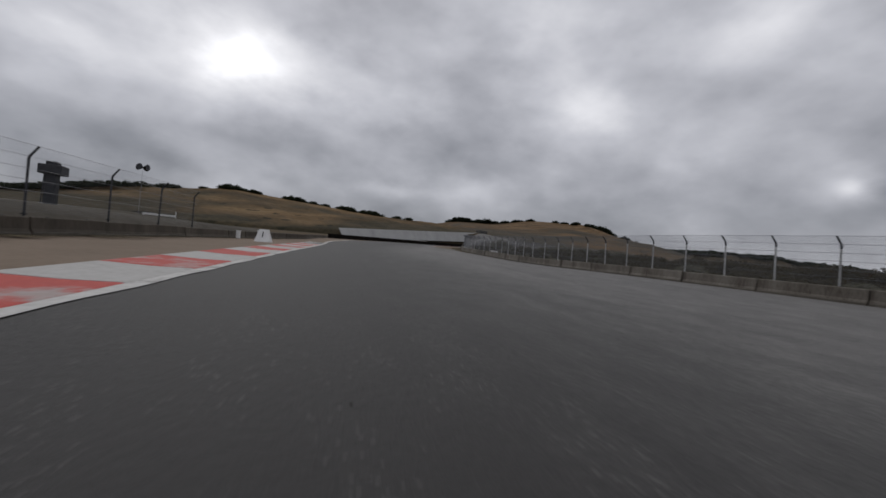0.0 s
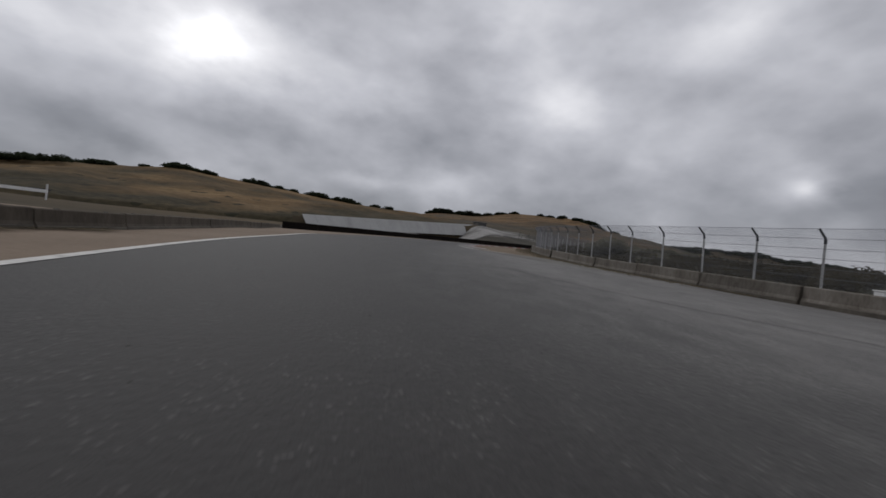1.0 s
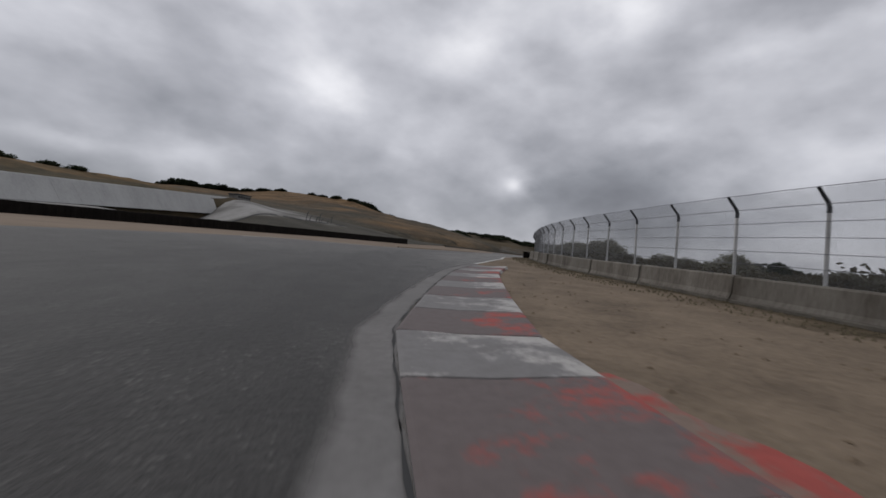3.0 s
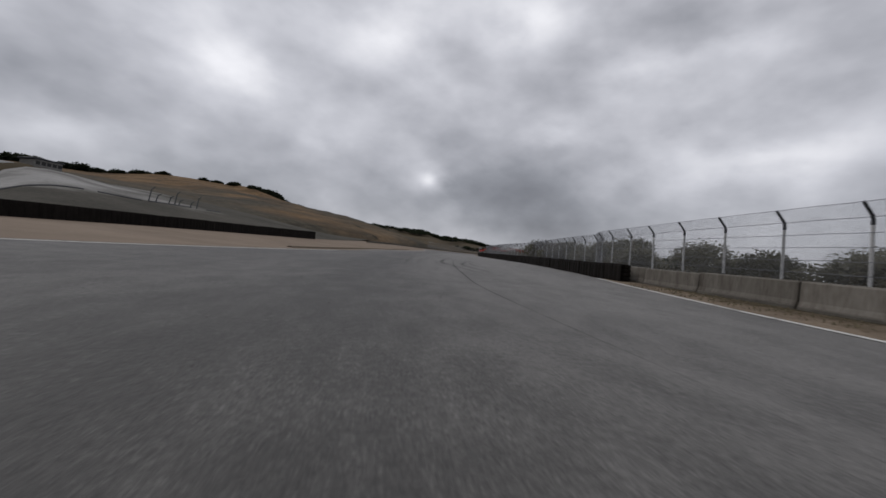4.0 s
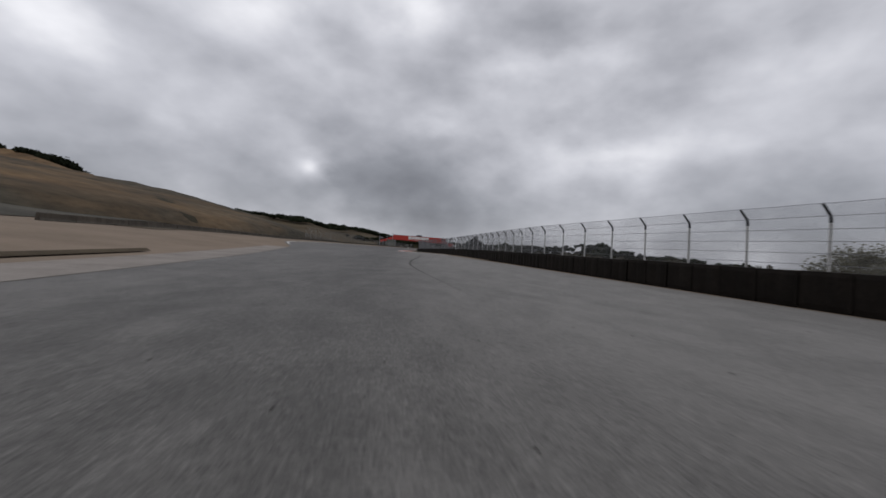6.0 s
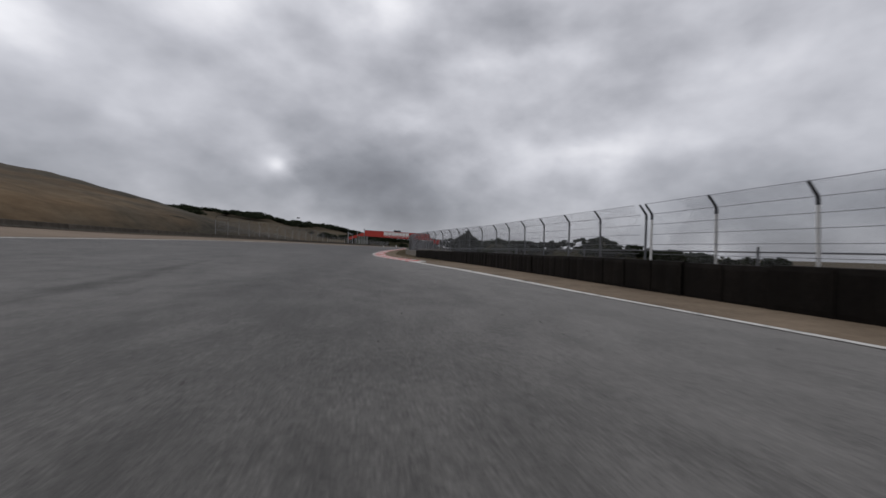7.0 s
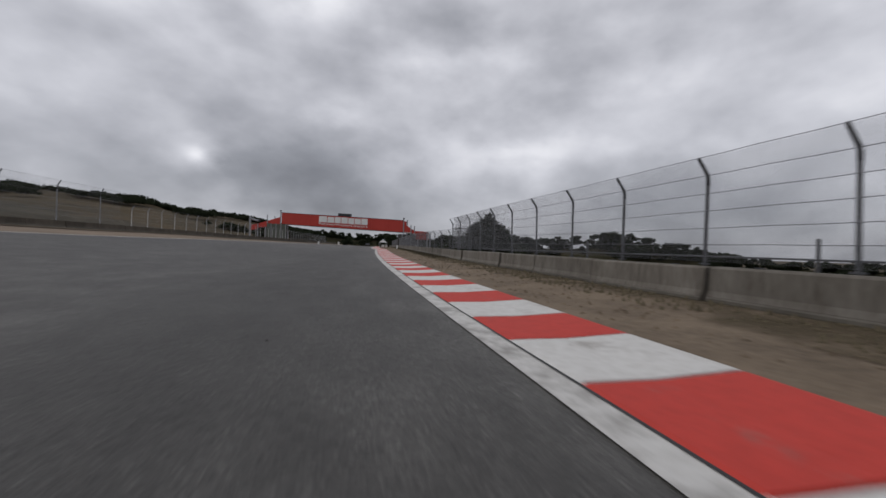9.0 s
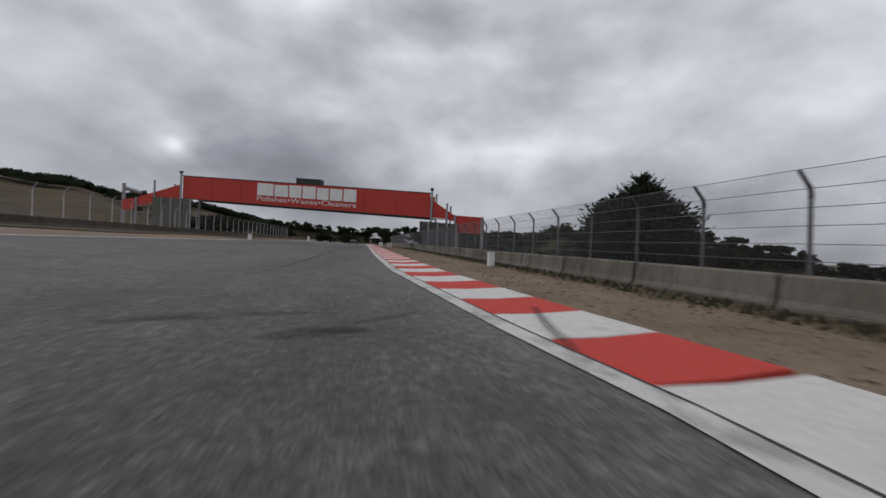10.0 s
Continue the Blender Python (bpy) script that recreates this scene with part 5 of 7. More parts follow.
POSTS = np.interp(np.arange(0, 58), [0, 1, 3, 5, 7, 12, 14, 16, 57], [446.8, 450.0, 454.7, 459.4, 464.5, 478.6, 483.7, 489.0, 600])
debris_fence(446.7, 600, 2.65, fence_far, 1, POST_GREY, "tall grey debris fence beyond a gap in the wall", lambda s: np.interp(s, [446, 452, 460], [1.06, 1.0, 0.97]), at=POSTS, wire=0.0013, arm_mat=POST_DARK)


# black scrapes that cars have left on the face of the wall
for s0, s1, h0, h1, thick in ((395.5, 399.3, 0.22, 0.29, 0.2), (396.2, 397.6, 0.34, 0.32, 0.12), (394.3, 395.2, 0.22, 0.27, 0.15)):
    t = np.linspace(0, 1, 14)
    half = thick / 2 * np.sqrt(np.clip(1 - (2 * t - 1) ** 2, 0.03, 1))
    q = s0 + (s1 - s0) * t
    V = np.stack([spot(q, wall_r(q) - 0.25, h0 + (h1 - h0) * t + half * k) for k in (-1, -0.5, 0, 0.5, 1)], 1)
    me = grid_mesh("scrape", V, SCRAPE, np.stack([np.repeat(np.linspace(-1, 1, 5)[None], 14, 0), np.repeat(t[:, None] * 6.0, 5, 1)], -1))
    tagged(new("scrape", me), "black rubber scrape on the face of the concrete wall", kind="structure")


def tyre_unit(length=2.2, height=0.84):
    """A run of stacked tyres behind a black conveyor belt: belt, tyre stacks, lashing straps."""
    root = thing("tyre_barrier", Matrix.Identity(4), "", "barrier")
    bm = bmesh.new()
    n = 16
    rows = []
    for k in range(n + 1):
        y = length * k / n
        bulge = 0.03 * abs(math.sin(math.pi * y / 0.55)) + 0.008 * math.sin(y * 9.1)
        rows.append([bm.verts.new(((-0.30 - bulge * f + lean) * U, y * U, z * U)) for z, f, lean in ((-0.06, 0.3, 0.02), (0.08, 0.9, 0), (0.42, 1.0, 0), (0.74, 0.9, 0), (height, 0.4, 0.03), (height + 0.012, 0, 0.10), (0.5, 0, 0.10))])
    for a, b in zip(rows, rows[1:]):
        for j in range(len(a) - 1):
            bm.faces.new((a[j], b[j], b[j + 1], a[j + 1]))
    bmesh.ops.recalc_face_normals(bm, faces=bm.faces)
    part("belt", bm, RUBBER, root, "black rubber belt")
    for k in range(4):
        bm = bmesh.new()
        cy = (0.275 + 0.55 * k) * length / 2.2
        for j in range(4):
            z0 = j * 0.205
            ring = []
            for rad, zz in ((0.15, 0.03), (0.23, 0.0), (0.265, 0.05), (0.265, 0.15), (0.23, 0.2), (0.15, 0.17)):
                ring.append([bm.verts.new((rad * math.cos(a * math.pi / 6) * U, (cy + rad * math.sin(a * math.pi / 6)) * U, (z0 + zz) * U)) for a in range(12)])
            for p, q in zip(ring, ring[1:] + ring[:1]):
                for a in range(12):
                    bm.faces.new((p[a], p[(a + 1) % 12], q[(a + 1) % 12], q[a]))
        bmesh.ops.recalc_face_normals(bm, faces=bm.faces)
        part("tyre_stack", bm, RUBBER, root)
    for y in (0.02, length / 2):
        bm = bmesh.new()
        box(bm, -0.338 * U, -0.318 * U, (y - 0.035) * U, (y + 0.035) * U, -0.02 * U, 0.83 * U, 0.006 * U)
        part("strap", bm, RUBBER, root)
    return root


unit = tyre_unit()


def run_of_tyres(P, group, label, flip=False, tall=1.0):
    Q = chain(P, 2.2)
    for a, b in zip(Q, Q[1:]):
        m = between(b, a) if flip else between(a, b)
        ob = copy_thing(unit, m @ Matrix.Translation((rng.uniform(-0.012, 0.012), 0, rng.uniform(-0.015, 0.01))) @ Matrix.Rotation(rng.uniform(-0.006, 0.006), 4, "Z") @ Matrix.Diagonal((1, 1, tall, 1)))
        tagged(ob, label, "barrier", group)


ss = np.concatenate([np.arange(161, 345, 1.0), [345.6]])
run_of_tyres(spot(ss, wall_r(ss) - 0.72), "black tyre barriers along the inside wall", "black belted tyre barrier standing before the concrete wall")
# the outside of the first bend
LEFT_TYRES = [(-38.3, 137.1, 5.2), (-12, 156.5, 6.05), (14, 176.5, 6.95), (41, 197.5, 7.8), (66, 216.5, 8.6)]
run_of_tyres(np.array(LEFT_TYRES) * U, "black tyre barriers round the outside of the bend", "long black belted tyre barrier round the outside of the bend", True, 1.9)
unit_parts = list(unit.children_recursive)
for o in unit_parts + [unit]:
    bpy.data.objects.remove(o)

# ---- the left-hand wall before the bend ----
ss = np.arange(-60, 63, 1.0)
P = [*spot(ss, np.interp(ss, [-60, 0, 20, 60, 62], [-11.5, -11.5, -11.5, -11.2, -11.4]))]
P += [spot(*p) for p in ((78.6, -16.9), (99.1, -29.9), (113.6, -46.5))]
run_of_blocks(P, "concrete wall blocks outside the first bend", "dark brown-stained concrete wall block", BROWN_WALL, 0.97)


def fence_l(s):
    return np.interp(s, [-60, 60, 75], [-12.3, -11.9, -14.5])


debris_fence(-42, 34, 5.0, fence_l, -1, DARK, "dark debris fence on the outer wall with cranked tops", 1.15, wire=0.0006)

s = np.arange(-100, 76, 1.0)
strip("grass_bank", s, -46.0, np.interp(s, [-100, 60, 76], [-12.2, -12.0, -16.5]), DRY_HILL, 0.03, 24, "brown dead grass behind the outer wall")
s = np.arange(-60, 66, 1.0)
high = np.interp(s, [-60, 40, 56, 65], [1.0, 1.0, 0.75, 0.1])[:, None] * np.array([0.25, 0.78, 1.0, 1.12, 1.16, 1.1, 0.9, 0.5, -0.4])[None]
strip("gravel_bank", s, -12.7, -19.5, GREY_BANK_LOW, high, 9, "low grey gravel bank behind the outer wall")
s = np.arange(-40, 62, 1.0)
strip("weed_strip", s, -9.2 + 0 * s, -11.3 + 0 * s, WEEDS, 0.01, 4, "dead weeds along the foot of the outer wall", uv_l=False)

# ---- hills and distance ----
def ground_z(x, y):
    """Height of the ground at plan point (x, y), in units."""
    k = int(np.argmin((LX - x) ** 2 + (LY - y) ** 2))
    vx, vy = x - LX[k], y - LY[k]
    s, l = SS[k] + vx * DX[k] + vy * DY[k], vx * DY[k] - vy * DX[k]
    z = float(np.interp(s, SS, LZ) + rise(s, l))
    far = min(1, max(0, (math.hypot(x - 150, y - 180) - 330) / 400))
    return z * (1 - far) + far


def resample(P, n):
    P = np.asarray(P, float)
    d = np.r_[0, np.cumsum(np.linalg.norm(np.diff(P[:, :2], axis=0), axis=1))]
    t = np.linspace(0, d[-1], n)
    return np.stack([smooth(d, P[:, k], t) for k in range(3)], -1)


def hill(ridge, foot, mat, label, rough=1.0, power=0.85, n=150, m=44, seed=0, calm=0.6):
    """A hillside lofted from its ridge to its foot, with folds running down it, and a back slope."""
    R, F = resample(ridge, n), resample(foot, n)
    rows = []
    back = R + (R - F) * 0.6
    back[:, 2] = 0
    for j in range(-5, m + 1):
        if j < 0:
            k = -j / 5
            Q = R * (1 - k) + back * k
        else:
            t = j / m
            Q = R * (1 - t) + F * t
            Q[:, 2] = F[:, 2] + (R[:, 2] - F[:, 2]) * (1 - t) ** power * (1 - 0.12 * math.sin(math.pi * t))
            w = math.sin(math.pi * min(1, t * 1.02)) ** calm if 0 < t < 1 else 0
            for i in range(n):
                v = Vector((Q[i, 0] * 0.02 + seed, Q[i, 1] * 0.02, seed))
                fold = noise.fractal(v, 1.0, 2.0, 4) * 2.6 + noise.noise(Vector((i * 0.16 + seed, t * 1.5, 0))) * 2.2
                Q[i, 2] += rough * (w * fold + 0.5 * noise.noise(v * 9))
            if j == m:
                Q[:, 2] -= 4
        rows.append(Q)
    me = grid_mesh("hill", np.array(rows) * U, mat)
    if me.polygons[(len(me.polygons) * 2) // 3].normal.z < 0:
        me.flip_normals()
    tagged(new("hill", me), label, kind="structure")
    return R


RIDGE_A = [(-370, 215, 22), (-314, 292, 26), (-260, 330, 39.5), (-224, 355, 45), (-197, 370, 49.5), (-163, 390, 48), (-125, 410, 45.6), (-62, 415, 40), (0, 420, 37.5), (60, 430, 30)]
FOOT_A = [(-230, 130, 8), (-190, 165, 9), (-150, 190, 10), (-130, 205, 10), (-110, 215, 10), (-90, 225, 10), (-60, 240, 12), (-20, 262, 15), (30, 290, 19), (80, 330, 22)]
RIDGE_B = [(-60, 810, 62), (14, 800, 77), (98, 800, 80), (164, 785, 89), (219, 740, 84), (236, 650, 71), (281, 611, 48), (330, 560, 32.5), (390, 520, 23), (440, 500, 14)]
FOOT_B = [(-10, 330, 20), (20, 310, 20), (60, 300, 17), (90, 290, 14), (120, 290, 12.5), (150, 300, 12), (180, 315, 12), (230, 340, 12), (300, 390, 12), (360, 420, 12)]
RIDGE_C = [(240, 938, 57.7), (358, 824, 54.1), (438, 754, 52.0), (478, 722, 52.6), (495, 708, 51.6), (520, 686, 49.6), (542, 669, 48.2), (554, 660, 43.4), (585, 634, 41.6), (606, 616, 38.0), (632, 596, 31.5), (668, 563, 23.2), (739, 497, 16.0), (846, 426, 13.6)]
FOOT_C = [(150, 620, 25), (260, 560, 18), (330, 530, 16), (400, 500, 15), (430, 485, 14), (460, 470, 13.5), (480, 462, 13), (500, 452, 13), (520, 445, 13), (540, 438, 12), (560, 430, 12), (600, 415, 12), (650, 395, 12), (720, 370, 12)]
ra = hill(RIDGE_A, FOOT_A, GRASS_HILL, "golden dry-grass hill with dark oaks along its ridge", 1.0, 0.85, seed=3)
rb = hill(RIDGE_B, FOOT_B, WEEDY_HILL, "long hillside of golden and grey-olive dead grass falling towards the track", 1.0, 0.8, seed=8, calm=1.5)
rc = hill(RIDGE_C, FOOT_C, DRY_HILL, "far olive hillside with dark woods on top", 1.0, 0.9, seed=12)


def crown_arrays(r, n, leaf, flat=1.0, lumps=9):
    """Many small leaves in clumps on an uneven crown of radius about 1, as arrays."""
    cs = []
    for _ in range(lumps):
        a, e = r.uniform(0, 2 * math.pi), r.uniform(-0.3, 1.2)
        q = r.uniform(0.35, 0.75)
        cs.append((q * math.cos(a) * math.cos(e), q * math.sin(a) * math.cos(e), q * math.sin(e) * flat, r.uniform(0.25, 0.48)))
    V, F = [], []
    for _ in range(n):
        cx, cy, cz, cr = r.choice(cs)
        d = Vector((r.gauss(0, 1), r.gauss(0, 1), r.gauss(0, 1))).normalized() * cr * r.uniform(0.55, 1.08)
        p = Vector((cx, cy, cz)) + Vector((d.x, d.y, d.z * flat))
        u = Vector((r.gauss(0, 1), r.gauss(0, 1), r.gauss(0, 1))).normalized()
        w = u.orthogonal().normalized()
        k = leaf * r.uniform(0.6, 1.4)
        o = len(V)
        V += [p - u * k, p + w * k * 0.6, p + u * k, p - w * k * 0.6]
        F.append((o, o + 1, o + 2, o + 3))
    return np.array([tuple(v) for v in V]), np.array(F)


r_oak = random.Random(11)
OAKS = [crown_arrays(r_oak, 260, 0.17, 0.75, 11) for _ in range(5)]


SHRUBS = [crown_arrays(r_oak, 230, 0.13, 0.8, 10) for _ in range(5)]


def woods(name, places, label, kinds=None, mat=None):
    """Far trees as one mesh: each a clump of leaves at (x, y, z, radius)."""
    lists = []
    for x, y, z, rad in places:
        V, F = r_oak.choice(kinds or OAKS)
        a = r_oak.uniform(0, 6.28)
        c, s = math.cos(a), math.sin(a)
        W = np.stack([V[:, 0] * c - V[:, 1] * s, V[:, 0] * s + V[:, 1] * c, V[:, 2]], -1) * np.array([rad * r_oak.uniform(0.9, 1.5), rad * r_oak.uniform(0.9, 1.5), rad])
        lists.append(((W + np.array([x, y, z + rad * 0.35])) * U, F))
    V, F = join(lists)
    ob = new(name, raw(name, V, F, mat or OAK))
    tagged(ob, label, "trees", kind="stuff")


def clumps(R, rows, size, drop):
    """Trees in clumps along a ridge: each from one fraction of it to another, with its own size."""
    out = []
    for k0, k1, big in rows:
        n = max(3, int((k1 - k0) * len(R) * 5.0 / big * 4))
        for j in range(n):
            k = (k0 + (k1 - k0) * (j + r_oak.uniform(0.2, 0.8)) / n) * (len(R) - 1)
            i = int(k)
            p = R[i] + (R[min(i + 1, len(R) - 1)] - R[i]) * (k - i)
            edge = min(1.0, 0.55 + 1.2 * min(j + 0.5, n - j - 0.5) / n)
            out.append((p[0] + r_oak.uniform(-2, 2), p[1] + r_oak.uniform(-3, 3), p[2] - drop * big, size * big * edge * r_oak.uniform(0.75, 1.15)))
    return out


woods("ridge_oaks", clumps(ra, [(0.0, 0.36, 4.4), (0.365, 0.395, 3.4), (0.425, 0.435, 1.6), (0.456, 0.497, 3.6), (0.503, 0.523, 2.6), (0.564, 0.604, 3.3), (0.611, 0.628, 2.4), (0.636, 0.648, 2.2), (0.664, 0.70, 3.6), (0.705, 0.752, 3.6), (0.779, 0.787, 2.3), (0.80, 0.812, 2.3)], 1.12, 0.22),
      "dark oaks in clumps along the ridge of the golden hill", SHRUBS)
woods("ridge_oaks", clumps(rb, [(0.10, 0.19, 7.5), (0.18, 0.255, 8.5), (0.262, 0.285, 5), (0.29, 0.325, 4.4), (0.335, 0.362, 4.0), (0.416, 0.43, 3.4), (0.443, 0.463, 3.2), (0.483, 0.523, 4.0), (0.575, 0.60, 4.6), (0.60, 0.655, 6.4), (0.664, 0.687, 5.0), (0.694, 0.710, 4.6), (0.718, 0.724, 2.6), (0.772, 0.784, 3.2)], 1.2, 0.22),
      "dark oaks in clumps along the long ridge", SHRUBS)
fa = resample(FOOT_A, len(ra))
places = []
for _ in range(110):                        # a belt of woods below the low end of the ridge
    k, t = r_oak.uniform(0.13, 0.35) * (len(ra) - 1), r_oak.uniform(0.0, 0.12)
    p = ra[int(k)] * (1 - t) + fa[int(k)] * t
    places.append((p[0], p[1], fa[int(k)][2] + (ra[int(k)][2] - fa[int(k)][2]) * (1 - t) ** 0.85 + 0.8, 3.2 * r_oak.uniform(0.7, 1.3)))
woods("ridge_oaks", places, "dark belt of oaks at the low end of the golden hill", SHRUBS)
woods("far_woods", clumps(rc, [(0.24, 0.38, 4.4), (0.37, 0.43, 5.4), (0.43, 0.47, 2.7), (0.47, 0.62, 3.1), (0.60, 0.78, 3.6), (0.78, 0.88, 2.6)], 1.0, 0.3), "dark far woods along the skyline", SHRUBS)
down = resample(FOOT_C, len(rc))
places = []
for _ in range(1500):                       # the woods reach down the slope from the skyline, in clumps
    k = r_oak.uniform(0.30, 0.80) * (len(rc) - 1)
    t = r_oak.uniform(0.0, 1.0) ** 1.5 * (0.34 if k < 0.62 * len(rc) else 0.2)
    if noise.noise(Vector((k * 0.13, t * 9.0, 5.1))) < 0.9 * t - 0.12:
        continue
    p = rc[int(k)] * (1 - t) + down[int(k)] * t
    places.append((p[0], p[1], down[int(k)][2] + (rc[int(k)][2] - down[int(k)][2]) * (1 - t) ** 0.9 - 0.2, 3.9 * r_oak.uniform(0.7, 1.3)))
woods("far_woods", places, "dark woods on the far slope below the skyline", SHRUBS)

places = []
for k in range(260):                       # wooded valley beyond the inside wall
    t = r_oak.uniform(0, 1)
    x, y = np.interp(t, [0, .25, .5, .75, 1], [70, 150, 235, 330, 430]), np.interp(t, [0, .25, .5, .75, 1], [10, 70, 130, 165, 190])
    x, y = x + r_oak.uniform(-25, 25), y + r_oak.uniform(-25, 25)
    places.append((x, y, ground_z(x, y) - 1, r_oak.uniform(4.0, 6.8)))
woods("valley_woods", places, "dark green woods in the valley beyond the fence", SHRUBS)
places = []
for cx, cy, n, rad in ((462, 345, 26, 5.5), (500, 300, 14, 4.2), (535, 262, 16, 4.0), (572, 240, 34, 7.0), (555, 222, 14, 4.5), (600, 205, 16, 4.5), (520, 320, 16, 4.5), (640, 300, 20, 5)):
    for _ in range(n):
        x, y = cx + r_oak.gauss(0, 14), cy + r_oak.gauss(0, 9)
        places.append((x, y, ground_z(x, y) + 0.5, rad * r_oak.uniform(0.7, 1.2)))
for cx, cy, top, n in ((466, 344, 20, 12), (478, 328, 19.5, 12), (492, 312, 18, 12), (506, 300, 16.5, 8)):
    for _ in range(n):
        x, y, rad = cx + r_oak.gauss(0, 7), cy + r_oak.gauss(0, 7), r_oak.uniform(3.2, 4.8)
        places.append((x, y, top - 1.2 * rad - r_oak.choice((0, 0.8, 2.2, 4.0)), rad))
for k in range(90):
    t = r_oak.uniform(0, 1)
    rad = r_oak.uniform(2.6, 4.2)
    x, y = 458 + 123 * t + r_oak.gauss(0, 4), 257 - 101 * t + r_oak.gauss(0, 4)
    places.append((x, y, 16.8 - 2.6 * t - 1.2 * rad - r_oak.choice((0, 1.0, 2.5, 4.5)), rad))
woods("far_grove", places, "dark rounded grove behind the fence")
places = []
for cx, cy, n, rad in ((470, 470, 4, 2.4), (520, 480, 3, 2.2), (560, 455, 5, 2.6), (640, 440, 4, 2.8), (450, 500, 5, 2.4), (700, 470, 6, 3.0)):
    for _ in range(n):
        x, y = cx + r_oak.gauss(0, 12), cy + r_oak.gauss(0, 6)
        places.append((x, y, ground_z(x, y) + 0.5, rad * r_oak.uniform(0.6, 1.2)))
woods("far_grove", places, "dark trees seen under the bridge")


def belt(line, n, spread, size, label, seed):
    """A belt of trees along a line of (x, y, top), filled from the ground up to its uneven top."""
    r = random.Random(seed)
    L = resample(line, 200)
    out = []
    foot = np.array([[p[0], p[1], ground_z(p[0], p[1]) - 1] for p in L])
    side = np.gradient(L[:, :2], axis=0)
    side = np.concatenate([np.stack([-side[:, 1], side[:, 0]], -1) / np.linalg.norm(side, axis=1)[:, None], np.zeros((200, 1))], 1)
    wave = np.array([[0, 0, noise.noise(Vector((p[0] * 0.08, p[1] * 0.08, seed)))] for p in L])
    brow = foot + np.array([0, 0, 1]) * (L[:, 2:] - foot[:, 2:]) * 0.62 + wave
    rows = [foot + side * 3 * spread, (foot + brow) / 2 + side * 1.8 * spread, brow + side * 0.5 * spread, brow - side * 0.5 * spread, (foot + brow) / 2 - side * 1.8 * spread, foot - side * 3 * spread]
    me = grid_mesh("rise", np.array(rows) * U, SCRUB)
    if me.polygons[450].normal.z < 0:
        me.flip_normals()
    tagged(new("rise", me), "dark scrub rise under the trees", kind="structure")
    for _ in range(n):
        p = L[r.randrange(200)]
        x, y, rad = p[0] + r.gauss(0, spread), p[1] + r.gauss(0, spread), size * r.uniform(0.6, 1.2)
        low = ground_z(x, y) - 0.3 * rad
        z = p[2] - 1.15 * rad - r.uniform(0, 1) ** 1.3 * (p[2] - low)
        out.append((x, y, max(low, z), rad))
    woods("tree_belt", out, label)


belt([(467, 372, 17.5), (482, 351, 18.5), (489, 332, 21.0), (489, 312, 20.6), (490, 291, 20.0), (486, 266, 23.0), (484, 250, 23.5), (481, 232, 19.5), (472, 203, 12.5), (440, 150, 11.5)], 800, 4.5, 2.8, "dark low woods behind the inside fence", 61)
belt([(466, 512, 26), (479, 497, 25.0), (495, 479, 22.8), (505, 463, 24.0), (515, 448, 22.0), (532, 411, 22.5), (538, 394, 23.5)], 420, 4, 2.8, "dark trees on the rise beyond the footbridge", 62)



def knoll(cx, cy, rx, ry, top, label):
    """A low rounded rise covered in dark trees."""
    n, m = 28, 14
    g0 = min(ground_z(cx + rx * a, cy + ry * b) for a in (-1, 0, 1) for b in (-1, 0, 1))
    P = []
    for j in range(m):
        q = j / (m - 1)
        P.append([(cx + rx * q * math.cos(a), cy + ry * q * math.sin(a), g0 - 1 + (top - g0 + 1) * math.cos(q * math.pi / 2) ** 1.3 + 0.8 * noise.noise(Vector((3 * q * math.cos(a), 3 * q * math.sin(a), cx)))) for a in np.linspace(0, 2 * math.pi, n)])
    me = grid_mesh("knoll", np.array(P) * U, SCRUB)
    if me.polygons[n].normal.z < 0:
        me.flip_normals()
    tagged(new("knoll", me), "dark scrub-covered rise beyond the fence", kind="structure")
    trees = []
    for _ in range(int(rx * ry * 0.16)):
        a, q = r_oak.uniform(0, 6.28), r_oak.uniform(0, 1) ** 0.6
        trees.append((cx + rx * q * math.cos(a), cy + ry * q * math.sin(a), g0 - 1 + (top - g0 + 1) * math.cos(q * math.pi / 2) ** 1.3 - 0.6, r_oak.uniform(1.8, 3.6)))
    woods("knoll_woods", trees, label, SHRUBS)


knoll(414, 313, 27, 16, 16.5, "dark rounded trees on a low rise behind the fence")
knoll(530, 250, 46, 26, 23, "dense dark woods on the rise beyond the inside fence")
knoll(575, 190, 40, 26, 14, "dark woods trailing down from the rise")

s = np.arange(-60, 300, 2.0)
strip("scrubland", s, fence_r(s) + 0.6, 46.0, SCRUB, 0.0, 14, "dark scrub behind the inside fence")
s = np.arange(298, 640, 2.0)
strip("grass_bank", s, fence_r(s) + 1.2, 46.0, DRY_HILL, 0.0, 14, "brown dead grass falling away behind the inside fence")
places = []
for k in range(1500):
    sq = r_oak.uniform(-40, 290)
    lq = float(fence_r(sq)) + 1.6 + r_oak.uniform(0, 1) ** 1.7 * (90 if sq < 170 else 60)
    p = spot(sq, lq) / U
    dq = lq - float(fence_r(sq))
    high = 1.1 if 30 < sq < 165 else 1.0
    places.append((p[0], p[1], p[2] - 0.3, high * r_oak.uniform(0.6, 1.15) * (1 + dq * 0.03)))
fine = random.Random(23)
BUSHES = [crown_arrays(fine, 430, 0.075, 0.8, 12) for _ in range(5)]
woods("scrub", [p for k, p in enumerate(places) if k % 3], "low dark scrub covering the ground behind the fence", BUSHES, SCRUB_LEAF)

